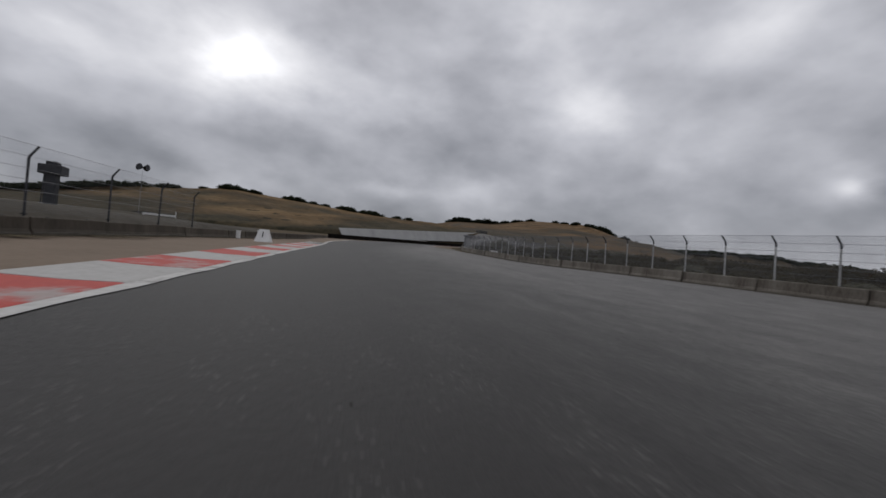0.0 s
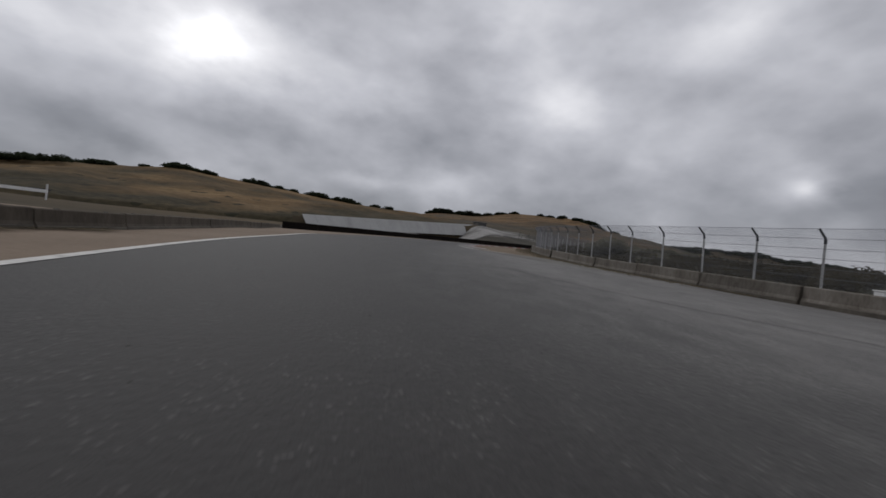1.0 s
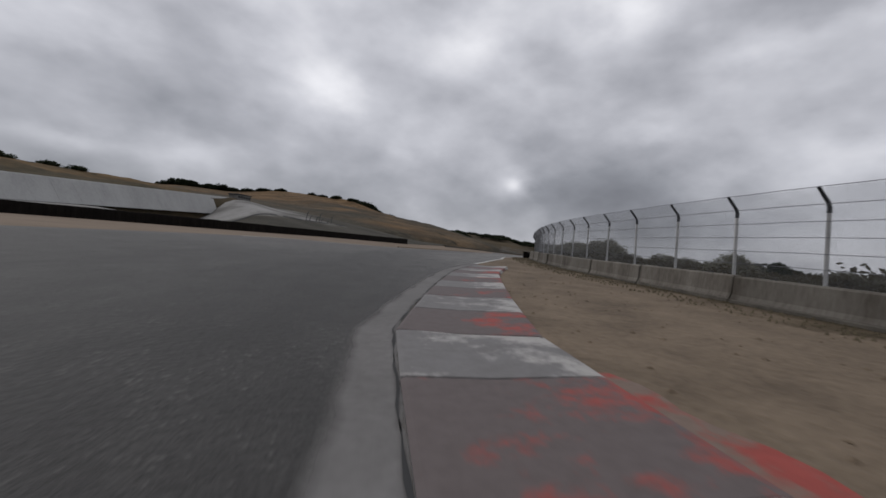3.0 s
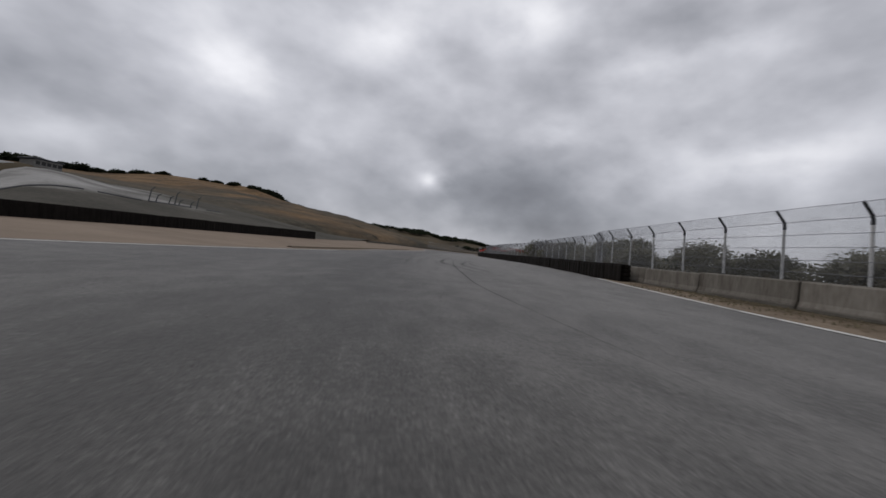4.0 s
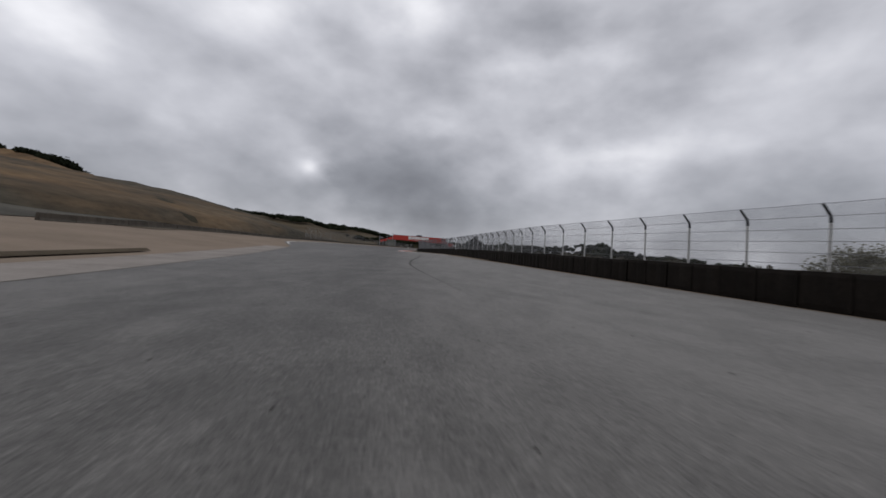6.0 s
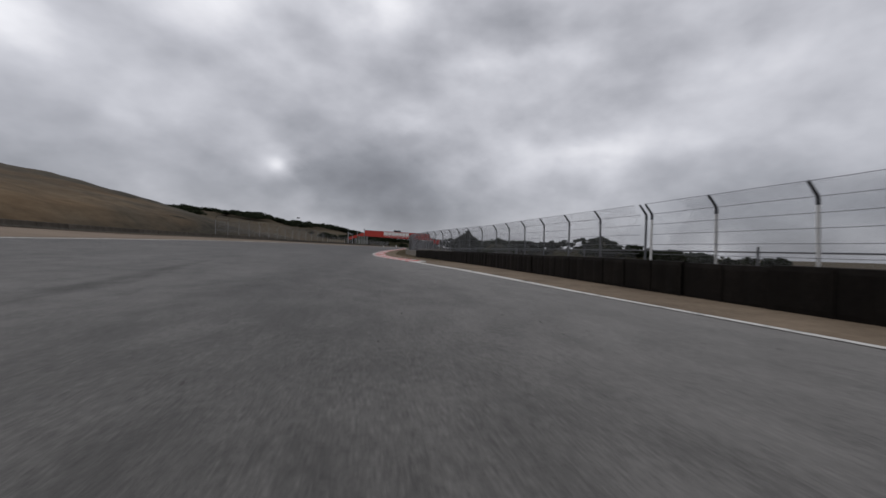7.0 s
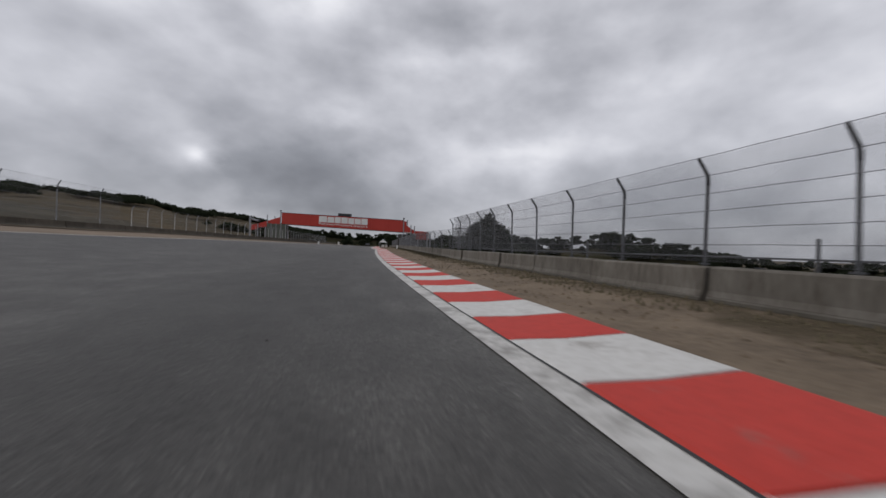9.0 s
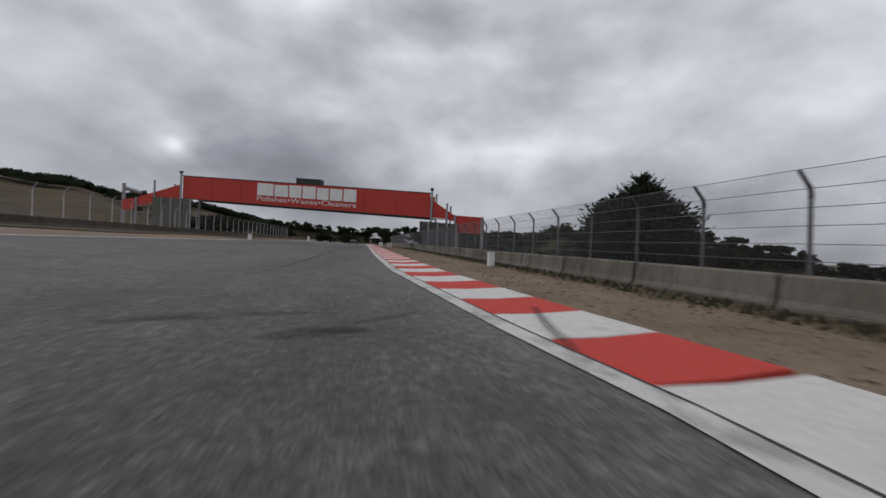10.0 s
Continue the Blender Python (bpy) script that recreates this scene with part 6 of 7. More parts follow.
places = []
for x, y, top in ((400, 421, 18.4), (404, 416, 18.2), (397, 424, 17.5), (407, 412.5, 17.6), (411, 407, 18.6), (413, 405, 17.6), (424, 384, 15.0), (421, 391, 14.8), (430, 371, 16.6), (432, 373, 16.0)):
    g = ground_z(x, y)
    places.append((x, y, g, max(1.0, (top - g) / 1.15)))
woods("bridge_trees", places, "dark rounded trees beyond the footbridge")


# ---- bushes behind the inside fence ----
def bush(seed):
    r = random.Random(seed)
    root = thing("bush", Matrix.Identity(4))
    bm = bmesh.new()
    for _ in range(6):
        a, q = r.uniform(0, 6.28), r.uniform(0.15, 0.5)
        rod(bm, (0.05 * math.cos(a), 0.05 * math.sin(a), -0.1), (q * math.cos(a), q * math.sin(a), r.uniform(0.5, 0.9)), 0.035, 0.012, 5)
    part("stems", bm, BARK, root)
    V, F = crown_arrays(r, 6500, 0.034, 0.9, 22)
    V = V * np.array([1.15, 1.15, 0.8]) + np.array([0, 0, 0.55])
    part("crown", raw("crown", V, F, LEAF), None, root)
    return root


bushes = [bush(k) for k in (21, 22, 23, 24)]
r = random.Random(31)
for sb, lb, hb in ([(92, 17.8, 2.5), (94, 18.8, 1.9), (80, 19, 1.4)] + [(150 + 4.2 * k + r.uniform(-1.5, 1.5), 18.5 + r.uniform(-1, 5), r.uniform(2.5, 3.6)) for k in range(14)]
                   + [(212 + 5.0 * k + r.uniform(-2, 2), 18 + r.uniform(-1, 6), r.uniform(1.5, 2.4)) for k in range(10)] + [(120 + 6 * k, 22 + r.uniform(-2, 4), r.uniform(1.4, 2.0)) for k in range(5)]
                   + [(20 + 11 * k, 24 + r.uniform(0, 8), r.uniform(1.0, 1.6)) for k in range(5)]):
    k = hb / 1.25 * U
    ob = copy_thing(r.choice(bushes), Matrix.Translation(spot(sb, lb, -0.1)) @ Matrix.Rotation(r.uniform(0, 6.28), 4, "Z") @ Matrix.Diagonal((k * r.uniform(0.9, 1.4), k * r.uniform(0.9, 1.4), k, 1)))
    tagged(ob, "dull green bush behind the debris fence", "bush", "bushes behind the fence")
for b in bushes:
    for o in list(b.children_recursive) + [b]:
        bpy.data.objects.remove(o)


def cypress(at, height):
    """A ragged cypress: bare upswept limbs at the top, dense dark foliage below."""
    r = random.Random(5)
    root = thing("cypress_tree", Matrix.Translation(at), "dark ragged cypress with bare upswept top branches behind the fence", "tree")
    bm = bmesh.new()
    rod(bm, (0, 0, -0.4), (0.05, 0, height * 0.6), 0.32 * U, 0.16 * U, 9)
    rod(bm, (0.05, 0, height * 0.6), (0, 0.02, height), 0.16 * U, 0.02 * U, 7)
    part("trunk", bm, BARK, root)
    bm = bmesh.new()
    V, F = [], []

    def tuft(p, d, size, n, spread=0.7):
        for _ in range(n):
            u = (d + Vector((r.gauss(0, 0.5), r.gauss(0, 0.5), r.gauss(0, 0.4)))).normalized()
            w = u.cross(Vector((r.gauss(0, 1), r.gauss(0, 1), r.gauss(0, 1)))).normalized()
            q = p + Vector((r.gauss(0, 1), r.gauss(0, 1), r.gauss(0, 0.8))) * size * spread
            k = size * r.uniform(0.5, 1.1)
            o = len(V)
            V.extend([q, q + u * k * 0.5 + w * k * 0.16, q + u * k, q + u * k * 0.5 - w * k * 0.16])
            F.append((o, o + 1, o + 2, o + 3))

    for k in range(560):
        t = 0.98 - 0.88 * r.uniform(0, 1) ** 0.62
        a = r.uniform(0, 6.28)
        wide = height * min(0.50, 0.80 * (1 - t) + 0.015)
        reach = wide * (r.uniform(0.55, 1.0) if t < 0.5 else r.uniform(0.5, 1.15))
        p1 = Vector((math.cos(a) * reach, math.sin(a) * reach, height * t))
        p0 = Vector((0, 0, max(0.0, height * t - reach * (0.25 + 0.45 * t))))
        d = (p1 - p0).normalized()
        p2 = p1 + Vector((d.x * 0.6, d.y * 0.6, 0.55)) * (0.04 * height + 0.12 * reach)
        rod(bm, p0, p1, 0.055 * U * (1.3 - t), 0.02 * U, 5)
        rod(bm, p1, p2, 0.02 * U, 0.006 * U, 4)
        bushy = t < 0.70 + r.uniform(-0.1, 0.1)
        for j in range(12):                     # sprays along the limb, thin and feathered near the top
            q = 0.15 + 0.85 * j / 11
            if bushy:
                tuft(p0 + (p1 - p0) * q, d, height * 0.066, 17)
            else:
                tuft(p0 + (p1 - p0) * q, (d + Vector((0, 0, 0.5))).normalized(), height * 0.036, 5, 0.3)
        for j in range(4):
            tuft(p1 + (p2 - p1) * j / 3, (p2 - p1).normalized(), height * 0.03, 5 if bushy else 3, 0.25)
    part("branchwork", bm, BARK, root)
    part("foliage", raw("foliage", np.array([tuple(v) for v in V]), np.array(F), NEEDLE), None, root)


cypress(Vector((340 * U, 308.4 * U, 8.6 * U)), 12.2 * U)


# ---- banks and structures outside the first bend ----
def facing():
    """The pale concrete facing of the bank behind the tyre barrier, with its joints and dark foot."""
    top = resample([(-42.2, 166, 10.6), (-12, 211, 15.0), (18.4, 256.7, 19.6), (23.0, 263.6, 20.3)], 26)
    root = tagged(new("retaining_wall"), "long pale concrete facing on the bank above the tyre barrier", kind="structure")
    low = top - np.array([-2.2, 1.2, 0])
    low[:, 2] = top[:, 2] - np.linspace(3.6, 5.8, 26)
    for k in range(25):
        a, b, c, d = top[k] * U, top[k + 1] * U, low[k + 1] * U, low[k] * U
        if k == 24:
            b = (top[k] * 0.75 + low[k + 1] * 0.25) * U
        bm = bmesh.new()
        g = 0.003
        v = []
        for off in (0, 0.25):
            o = np.array([-0.5 * off, 0.6 * off, 0.2 * off])
            v.append([bm.verts.new(tuple(p + o)) for p in (a + (b - a) * g, b + (a - b) * g, c + (d - c) * g, d + (c - d) * g)])
        bm.faces.new(v[0])
        bm.faces.new(v[1][::-1])
        for j in range(4):
            bm.faces.new((v[0][j], v[1][j], v[1][(j + 1) % 4], v[0][(j + 1) % 4]))
        bmesh.ops.recalc_face_normals(bm, faces=bm.faces)
        part("panel", bm, SHEET, root)
    return top, low


top, low = facing()
# grey ground that climbs from the tyre barrier to the facing and on to the hills
foot = resample([(-41, 138, 5.4), (-14, 158, 6.2), (12, 178, 7.0), (39, 199.5, 7.9), (66, 219, 8.7), (110, 262, 10.5)], 60)
crest = resample([(-44, 165, 6.8), (-12, 209, 10.2), (14, 247, 13.3), (19, 254, 18.0), (37, 268, 19), (60, 283, 19), (96, 296, 16), (115, 302, 14), (160, 320, 13)], 60)
rows = [foot * (1 - t) + crest * t + np.array([0, 0, 0.8 * math.sin(math.pi * t) * 0.5]) for t in np.linspace(0, 1, 16)]
uv = np.stack(np.meshgrid(np.linspace(0, 1, 60), np.linspace(0, 1, 16)), -1)
me = grid_mesh("bank", np.array(rows) * U, bank_material(), uv)
if me.polygons[0].normal.z < 0:
    me.flip_normals()
tagged(new("bank", me), "grey gravel bank behind the tyre barrier", kind="structure")
ledge = resample((foot * 0.55 + crest * 0.45 + np.array([0, 0, 0.4]))[21:39], 200)
for a, b in ((4, 62), (70, 96), (101, 136), (150, 163)):
    bm = bmesh.new()
    for k in range(a, b, 3):
        p, q = Vector(ledge[k]) * U, Vector(ledge[min(k + 3, b)]) * U
        rod(bm, p, q, 0.17 * U, 0.17 * U, 6)
    tagged(part("drain_edge", bm, DARK, None), "dark broken ledge along the bank", kind="structure")
for k, (f, tall) in enumerate(((101, 3.0), (106, 1.8), (116, 1.8), (121, 3.0), (124, 1.3), (134, 1.3), (140, 2.8))):
    p = Vector(ledge[f])
    root = thing("bank_post", Matrix.Translation(p * U), "dark leaning post with a cranked top on the bank", "post", "posts on the bank")
    bm = bmesh.new()
    rod(bm, (0, 0, -0.3), (0.5 * U, 0.4 * U, tall * 0.8 * U), 0.11 * U, 0.10 * U, 6)
    rod(bm, (0.5 * U, 0.4 * U, tall * 0.8 * U), (1.1 * U, 0.8 * U, tall * U), 0.10 * U, 0.08 * U, 6)
    part("post", bm, DARK, root)
upper = resample([(-60, 250, 15), (-20, 290, 19), (25, 330, 23), (70, 350, 22), (120, 360, 19), (170, 380, 18)], 60)
lip = crest + np.array([-1.0, 1.0, 0])
lip[:, 2] += np.interp(np.arange(60), [0, 22, 24, 26], [3.2, 5.2, 1.2, 0.3])
rows = [crest] + [lip * (1 - t) + upper * t for t in np.linspace(0, 1, 10)]
me = grid_mesh("bank", np.array(rows) * U, DRY_HILL)
if me.polygons[0].normal.z < 0:
    me.flip_normals()
tagged(new("bank", me), "dry grass slope above the concrete facing", kind="structure")


def flat_roof_building(at, w, d, h, turn, label):
    root = thing("building", Matrix.Translation(at) @ Matrix.Rotation(radians(turn), 4, "Z"), label, "building")
    bm = bmesh.new()
    box(bm, -w / 2, w / 2, -d / 2, d / 2, -1.0, h, 0.02)
    part("walls", bm, GREY_BANK, root)
    bm = bmesh.new()
    box(bm, -w * 0.56, w * 0.56, -d * 0.56, d * 0.56, h, h + 0.18, 0.03)
    part("roof", bm, DARK, root, "dark overhanging flat roof")
    for k in range(5):
        bm = bmesh.new()
        x = -w / 2 + w * (k + 0.5) / 5
        box(bm, x - w * 0.075, x + w * 0.075, -d / 2 - 0.03, -d / 2 + 0.02, h * 0.35, h * 0.8)
        part("window", bm, INK, root)
    return root


def hut(at, turn):
    """A small brown cabin: walls on a plinth, a low roof, a door."""
    root = thing("hut", Matrix.Translation(at) @ Matrix.Rotation(radians(turn), 4, "Z"), "small rusty-brown cabin at the edge of the far grove", "hut")
    for name, lo, hi, mat in (("plinth", (-0.95, -0.95, -1.5), (0.95, 0.95, 0.12), DARK), ("walls", (-0.85, -0.85, 0.12), (0.85, 0.85, 2.5), RUST), ("roof", (-1.0, -1.0, 2.5), (1.0, 1.0, 2.68), DARK), ("door", (-0.45, -0.89, 0.16), (0.45, -0.84, 2.2), DARK)):
        bm = bmesh.new()
        box(bm, lo[0], hi[0], lo[1], hi[1], lo[2], hi[2], 0.02)
        part(name, bm, mat, root)


hut(Vector((529.7, 257.6, 14.4)) * U, 70)
flat_roof_building(Vector((24, 262, 19.6)) * U, 5.6 * U, 4 * U, 1.7 * U, 35, "small grey flat-roofed timing building above the bank")
flat_roof_building(Vector((-150, 205, 11)) * U, 9 * U, 4 * U, 1.6 * U, -20, "low pale building at the foot of the hill")


def observation_tower(at):
    """A dark timber tower seen against the sky: braced shaft, cabin, roof hut."""
    root = thing("observation_tower", Matrix.Translation(at) @ Matrix.Rotation(radians(20), 4, "Z"), "dark observation tower with a wide cabin on top", "tower")
    bm = bmesh.new()
    h = 21 * U
    box(bm, -2.0 * U, 2.0 * U, -2.0 * U, 2.0 * U, -1, h * 0.72, 0.1)
    part("shaft", bm, DARK, root)
    bm = bmesh.new()
    box(bm, -4.2 * U, 4.4 * U, -3.6 * U, 3.6 * U, h * 0.72, h * 0.92, 0.15)
    part("cabin", bm, DARK, root)
    bm = bmesh.new()
    box(bm, -2.2 * U, 2.0 * U, -2 * U, 2 * U, h * 0.92, h * 1.0, 0.2)
    part("roof_hut", bm, DARK, root)
    for x in (-2.6, 2.6):
        bm = bmesh.new()
        rod(bm, (x * U, -2 * U, 0), (x * 0.8 * U, -2 * U, h * 0.72), 0.25 * U, 0.25 * U, 6)
        part("brace", bm, DARK, root)


observation_tower(Vector((-178, 186, 10)) * U)


def mast(at, height, label, head):
    root = thing("loudspeaker_mast", Matrix.Translation(at), label, "mast")
    bm = bmesh.new()
    rod(bm, (0, 0, -0.3), (0, 0, height), 0.016 * U, 0.010 * U, 6)
    part("pole", bm, GALV, root)
    for k in range(head):
        a = 2 * math.pi * k / head
        d = Vector((math.cos(a), math.sin(a), 0.1))
        bm = bmesh.new()
        rod(bm, Vector((0, 0, height)) + d * 0.06 * U, Vector((0, 0, height)) + d * 0.42 * U, 0.07 * U, 0.26 * U, 12)
        part("horn", bm, DARK, root, "dark horn loudspeaker")


p = Vector((-25.2, 34, 0))
mast(Vector((p.x, p.y, ground_z(p.x, p.y))) * U, (6.6 - ground_z(p.x, p.y)) * U, "thin mast with dark horn loudspeakers beyond the outer wall", 4)
p = Vector((246.5, 336.6, 0))
mast(Vector((p.x, p.y, ground_z(p.x, p.y))) * U, (19.4 - ground_z(p.x, p.y)) * U, "thin tall mast with two dark loudspeakers", 2)


def gantry(at, turn):
    """A white horizontal beam on two posts, beyond the wall."""
    root = thing("sign_gantry", Matrix.Translation(at) @ Matrix.Rotation(radians(turn), 4, "Z"), "white beam gantry on thin posts beyond the wall", "gantry")
    bm = bmesh.new()
    box(bm, -5 * U, 4.6 * U, -0.2 * U, 0.2 * U, 2.6 * U, 3.3 * U, 0.02)
    part("beam", bm, SIGN_WHITE, root)
    for x in (-4.6, 4.4):
        bm = bmesh.new()
        rod(bm, (x * U, 0, -1), (x * U, 0, 3.3 * U if x < 0 else 4.6 * U), 0.22 * U, 0.2 * U, 8)
        part("post", bm, PALE, root)


gantry(Vector((-97, 141, 5.6)) * U, 30)


# ---- boards and boxes ----
def letters(name, text, size, depth, mat, parent, m):
    c = bpy.data.curves.new(name, "FONT")
    c.body, c.size, c.extrude, c.align_x, c.align_y = text, size, depth, "CENTER", "CENTER"
    ob = bpy.data.objects.new(name, c)
    scene.collection.objects.link(ob)
    dg = bpy.context.evaluated_depsgraph_get()
    me = bpy.data.meshes.new_from_object(ob.evaluated_get(dg))
    bpy.data.objects.remove(ob)
    me.materials.clear()
    me.materials.append(mat)
    q = new(name, me)
    q.parent = parent
    q.matrix_basis = m
    return q


def braking_board(m):
    """A white wedge-shaped board with a black 1 on its sloping face."""
    root = thing("braking_board", m, "white wedge braking board with a black 1 standing on the dirt", "marker board")
    w, d, h = 0.56 * U, 0.7 * U, 0.92 * U
    bm = bmesh.new()
    v = [bm.verts.new(p) for p in ((-w, -d, -0.05), (w, -d, -0.05), (w, d, -0.05), (-w, d, -0.05), (-w * 0.62, -d * 0.15, h), (w * 0.62, -d * 0.15, h), (w * 0.62, d * 0.15, h), (-w * 0.62, d * 0.15, h))]
    for f in ((0, 1, 5, 4), (1, 2, 6, 5), (2, 3, 7, 6), (3, 0, 4, 7), (4, 5, 6, 7), (3, 2, 1, 0)):
        bm.faces.new([v[k] for k in f])
    bmesh.ops.bevel(bm, geom=bm.edges[:], offset=0.012, segments=2, affect="EDGES")
    part("body", bm, SIGN_WHITE, root)
    tilt = math.atan2(h, d * 0.85)
    letters("numeral", "1", 0.72 * U, 0.004, INK, root, Matrix.Translation((0, -d * 0.6, h * 0.52)) @ Matrix.Rotation(tilt, 4, "X") @ Matrix.Translation((0, 0, 0.006)))


braking_board(upright_at(34.6, -7.4))


def white_box(m, w, d, h, label, bars=0):
    root = thing("marker_box", m, label, "marker board")
    bm = bmesh.new()
    box(bm, -w * U / 2, w * U / 2, -d * U / 2, d * U / 2, -0.02, h * U, 0.015)
    part("body", bm, SIGN_WHITE, root)
    bm = bmesh.new()
    box(bm, -w * U / 2 - 0.01, w * U / 2 + 0.01, -d * U / 2 - 0.01, d * U / 2 + 0.01, h * U, h * U + 0.025, 0.006)
    part("cap", bm, SIGN_WHITE, root)
    for k in range(bars):
        bm = bmesh.new()
        box(bm, -w * U * 0.18, w * U * 0.18, -d * U / 2 - 0.008, -d * U / 2 + 0.004, h * U * (0.3 + 0.35 * k), h * U * (0.45 + 0.35 * k))
        part("mark", bm, INK, root, "dark bar")
    return root


white_box(upright_at(43.8, -10.3), 0.56, 0.45, 0.78, "small white marker box before the outer wall", 1)
white_box(upright_at(38.5, -10.5), 0.3, 0.3, 0.62, "small white marker post before the outer wall")
white_box(upright_at(56.3, 16.1), 0.95, 0.35, 0.80, "white marker board leaning at the inside wall")
white_box(upright_at(491.5, 6.3), 0.30, 0.28, 0.64, "tall white marker box beside the inside wall")
white_box(upright_at(533, -15.1), 0.45, 0.4, 0.7, "white marker box at the far side of the track")
white_box(upright_at(600, -15.5), 0.7, 0.5, 1.2, "small white marker box beyond the bridge")
for k, (sq, lq) in enumerate(((560, 3.9), (571, 4.3), (549, 5.0))):
    white_box(upright_at(sq, lq), 0.8, 0.5, 0.7, "low white marker block at the end of the kerb", 1)


def marshal_frame(at, turn):
    """An empty steel sign frame on legs behind the fence."""
    root = thing("steel_stand", Matrix.Translation(at) @ Matrix.Rotation(radians(turn), 4, "Z"), "empty grey steel sign frame behind the fence", "frame")
    for a, b in (((-0.7, 0, -0.6), (-0.6, 0, 2.2)), ((0.7, 0, -0.6), (0.78, 0, 2.2)), ((-0.6, 0, 2.2), (0.78, 0, 2.2)), ((-0.66, 0, 1.4), (0.72, 0, 1.4))):
        bm = bmesh.new()
        rod(bm, Vector(a) * U, Vector(b) * U, 0.04 * U, 0.04 * U, 6)
        part("rail", bm, GALV, root)


marshal_frame(spot(350.5, 10.6), -55)
marshal_frame(spot(401, 10.8), -72)


def low_rail(s0, s1, off):
    """A thin pipe rail on short posts behind the inside wall."""
    root = thing("pipe_rail", None, "low grey pipe rail behind the debris fence", "rail")
    ss = np.arange(s0, s1, 1.0)
    V, F = tube_run(spot(ss, wall_r(ss) + off, np.interp(ss, [330, 365, 440, 470], [1.15, 0.86, 0.86, 0.74])), 0.024 * U, 5)
    part("rail", raw("rail", V, F, POST_GREY), None, root)
    for s in np.arange(s0, s1, 9.0):
        bm = bmesh.new()
        p = Vector(spot(s, float(wall_r(s)) + off))
        rod(bm, p - Vector((0, 0, 0.4)), p + Vector((0, 0, (1.3 if s < 440 else 0.9) * U)), 0.04 * U, 0.04 * U, 6)
        part("post", bm, POST_GREY, root)


low_rail(296, 438.8, 2.2)


# ---- the footbridge ----
def footbridge():
    root = thing("footbridge", Matrix.Identity(4), "red panelled footbridge across the track with white lettering", "bridge")
    A, B = Vector((344.3, 375.5, 0)) * U, Vector((347.2, 335.3, 0)) * U        # ends of the span
    za, zb, tall = 20.55 * U, 18.75 * U, 3.55 * U
    along_ = B - A
    n = Vector((along_.y, -along_.x, 0)).normalized()
    if n.x > 0:
        n = -n                                                   # towards the oncoming car
    def at(k, up, out):
        p = A + along_ * k + n * out * U
        return Vector((p.x, p.y, za + (zb - za) * k + up))

    def slab(name, k0, k1, up0, up1, out0, out1, mat, label="", up0b=None, up1b=None):
        bm = bmesh.new()
        up0b = up0 if up0b is None else up0b
        up1b = up1 if up1b is None else up1b
        v = [bm.verts.new(at(k, u, o)) for o in (out0, out1) for k, u in ((k0, up0), (k1, up0b), (k1, up1b), (k0, up1))]
        for f in ((0, 1, 2, 3), (7, 6, 5, 4), (0, 4, 5, 1), (1, 5, 6, 2), (2, 6, 7, 3), (3, 7, 4, 0)):
            bm.faces.new([v[i] for i in f])
        bmesh.ops.recalc_face_normals(bm, faces=bm.faces)
        return part(name, bm, mat, root, label)

    for k in range(8):
        slab("front_panel", k / 8 + 0.0006, (k + 1) / 8 - 0.0006, -tall, 0, 0.0, 0.12, BRIDGE_RED, "red sheet panel")
        slab("back_panel", k / 8 + 0.0006, (k + 1) / 8 - 0.0006, -tall, 0, -4.2, -4.08, BRIDGE_RED)
    slab("deck", 0, 1, -tall + 0.05 * U, -tall + 0.4 * U, -4.05, -0.02, DARK, "dark steel deck")
    slab("top_rail", -0.004, 1.004, 0.0, 0.09 * U, -0.05, 0.17, DARK)
    slab("bottom_beam", -0.004, 1.004, -tall - 0.10 * U, -tall - 0.005, -0.35, 0.10, DARK)
    slab("bottom_beam", -0.004, 1.004, -tall - 0.10 * U, -tall - 0.005, -4.1, -3.7, DARK)
    # stair flanks fall away on both sides
    slab("stair_panel", -0.212, -0.008, -5.4 * U, -4.1 * U, 0.0, 0.12, BRIDGE_RED, "red stair side panel", -3.95 * U, -1.35 * U)
    slab("stair_panel", -0.27, -0.214, -6.2 * U, -4.5 * U, 0.0, 0.12, BRIDGE_RED, "red stair side panel", -5.9 * U, -4.12 * U)
    slab("stair_panel", 1.008, 1.09, -3.5 * U, -0.95 * U, 0.0, 0.12, BRIDGE_RED, "red stair side panel", -3.8 * U, -2.95 * U)
    slab("stair_panel", 1.092, 1.196, -5.4 * U, -2.95 * U, 0.0, 0.12, BRIDGE_RED, "red stair side panel")
    slab("stair_beam", -0.13, -0.008, -4.12 * U, -3.98 * U, -0.1, 0.16, PALE, "pale stair beam")
    slab("stair_beam", 1.008, 1.07, -3.72 * U, -3.52 * U, -0.1, 0.16, PALE, "pale stair beam")
    for k, u in ((-0.006, 0.45), (1.006, 0.45), (-0.123, -1.0), (1.063, -1.3), (-0.205, -4.0), (1.093, -2.9), (1.19, -2.9)):
        for o in (0.22, -4.0):
            bm = bmesh.new()
            p = at(k, u * U, o)
            g = ground_z(p.x / U, p.y / U) * U
            rod(bm, (p.x, p.y, g - 0.5), p, 0.17 * U, 0.15 * U, 10)
            part("column", bm, GALV, root, "grey steel column")
    for k in (-0.006, 1.006):
        bm = bmesh.new()
        p = at(k, 0.45 * U, 0.22)
        box(bm, p.x - 0.2 * U, p.x + 0.2 * U, p.y - 0.22 * U, p.y + 0.22 * U, p.z - 0.05 * U, p.z + 0.3 * U, 0.02)
        part("lamp_box", bm, DARK, root)
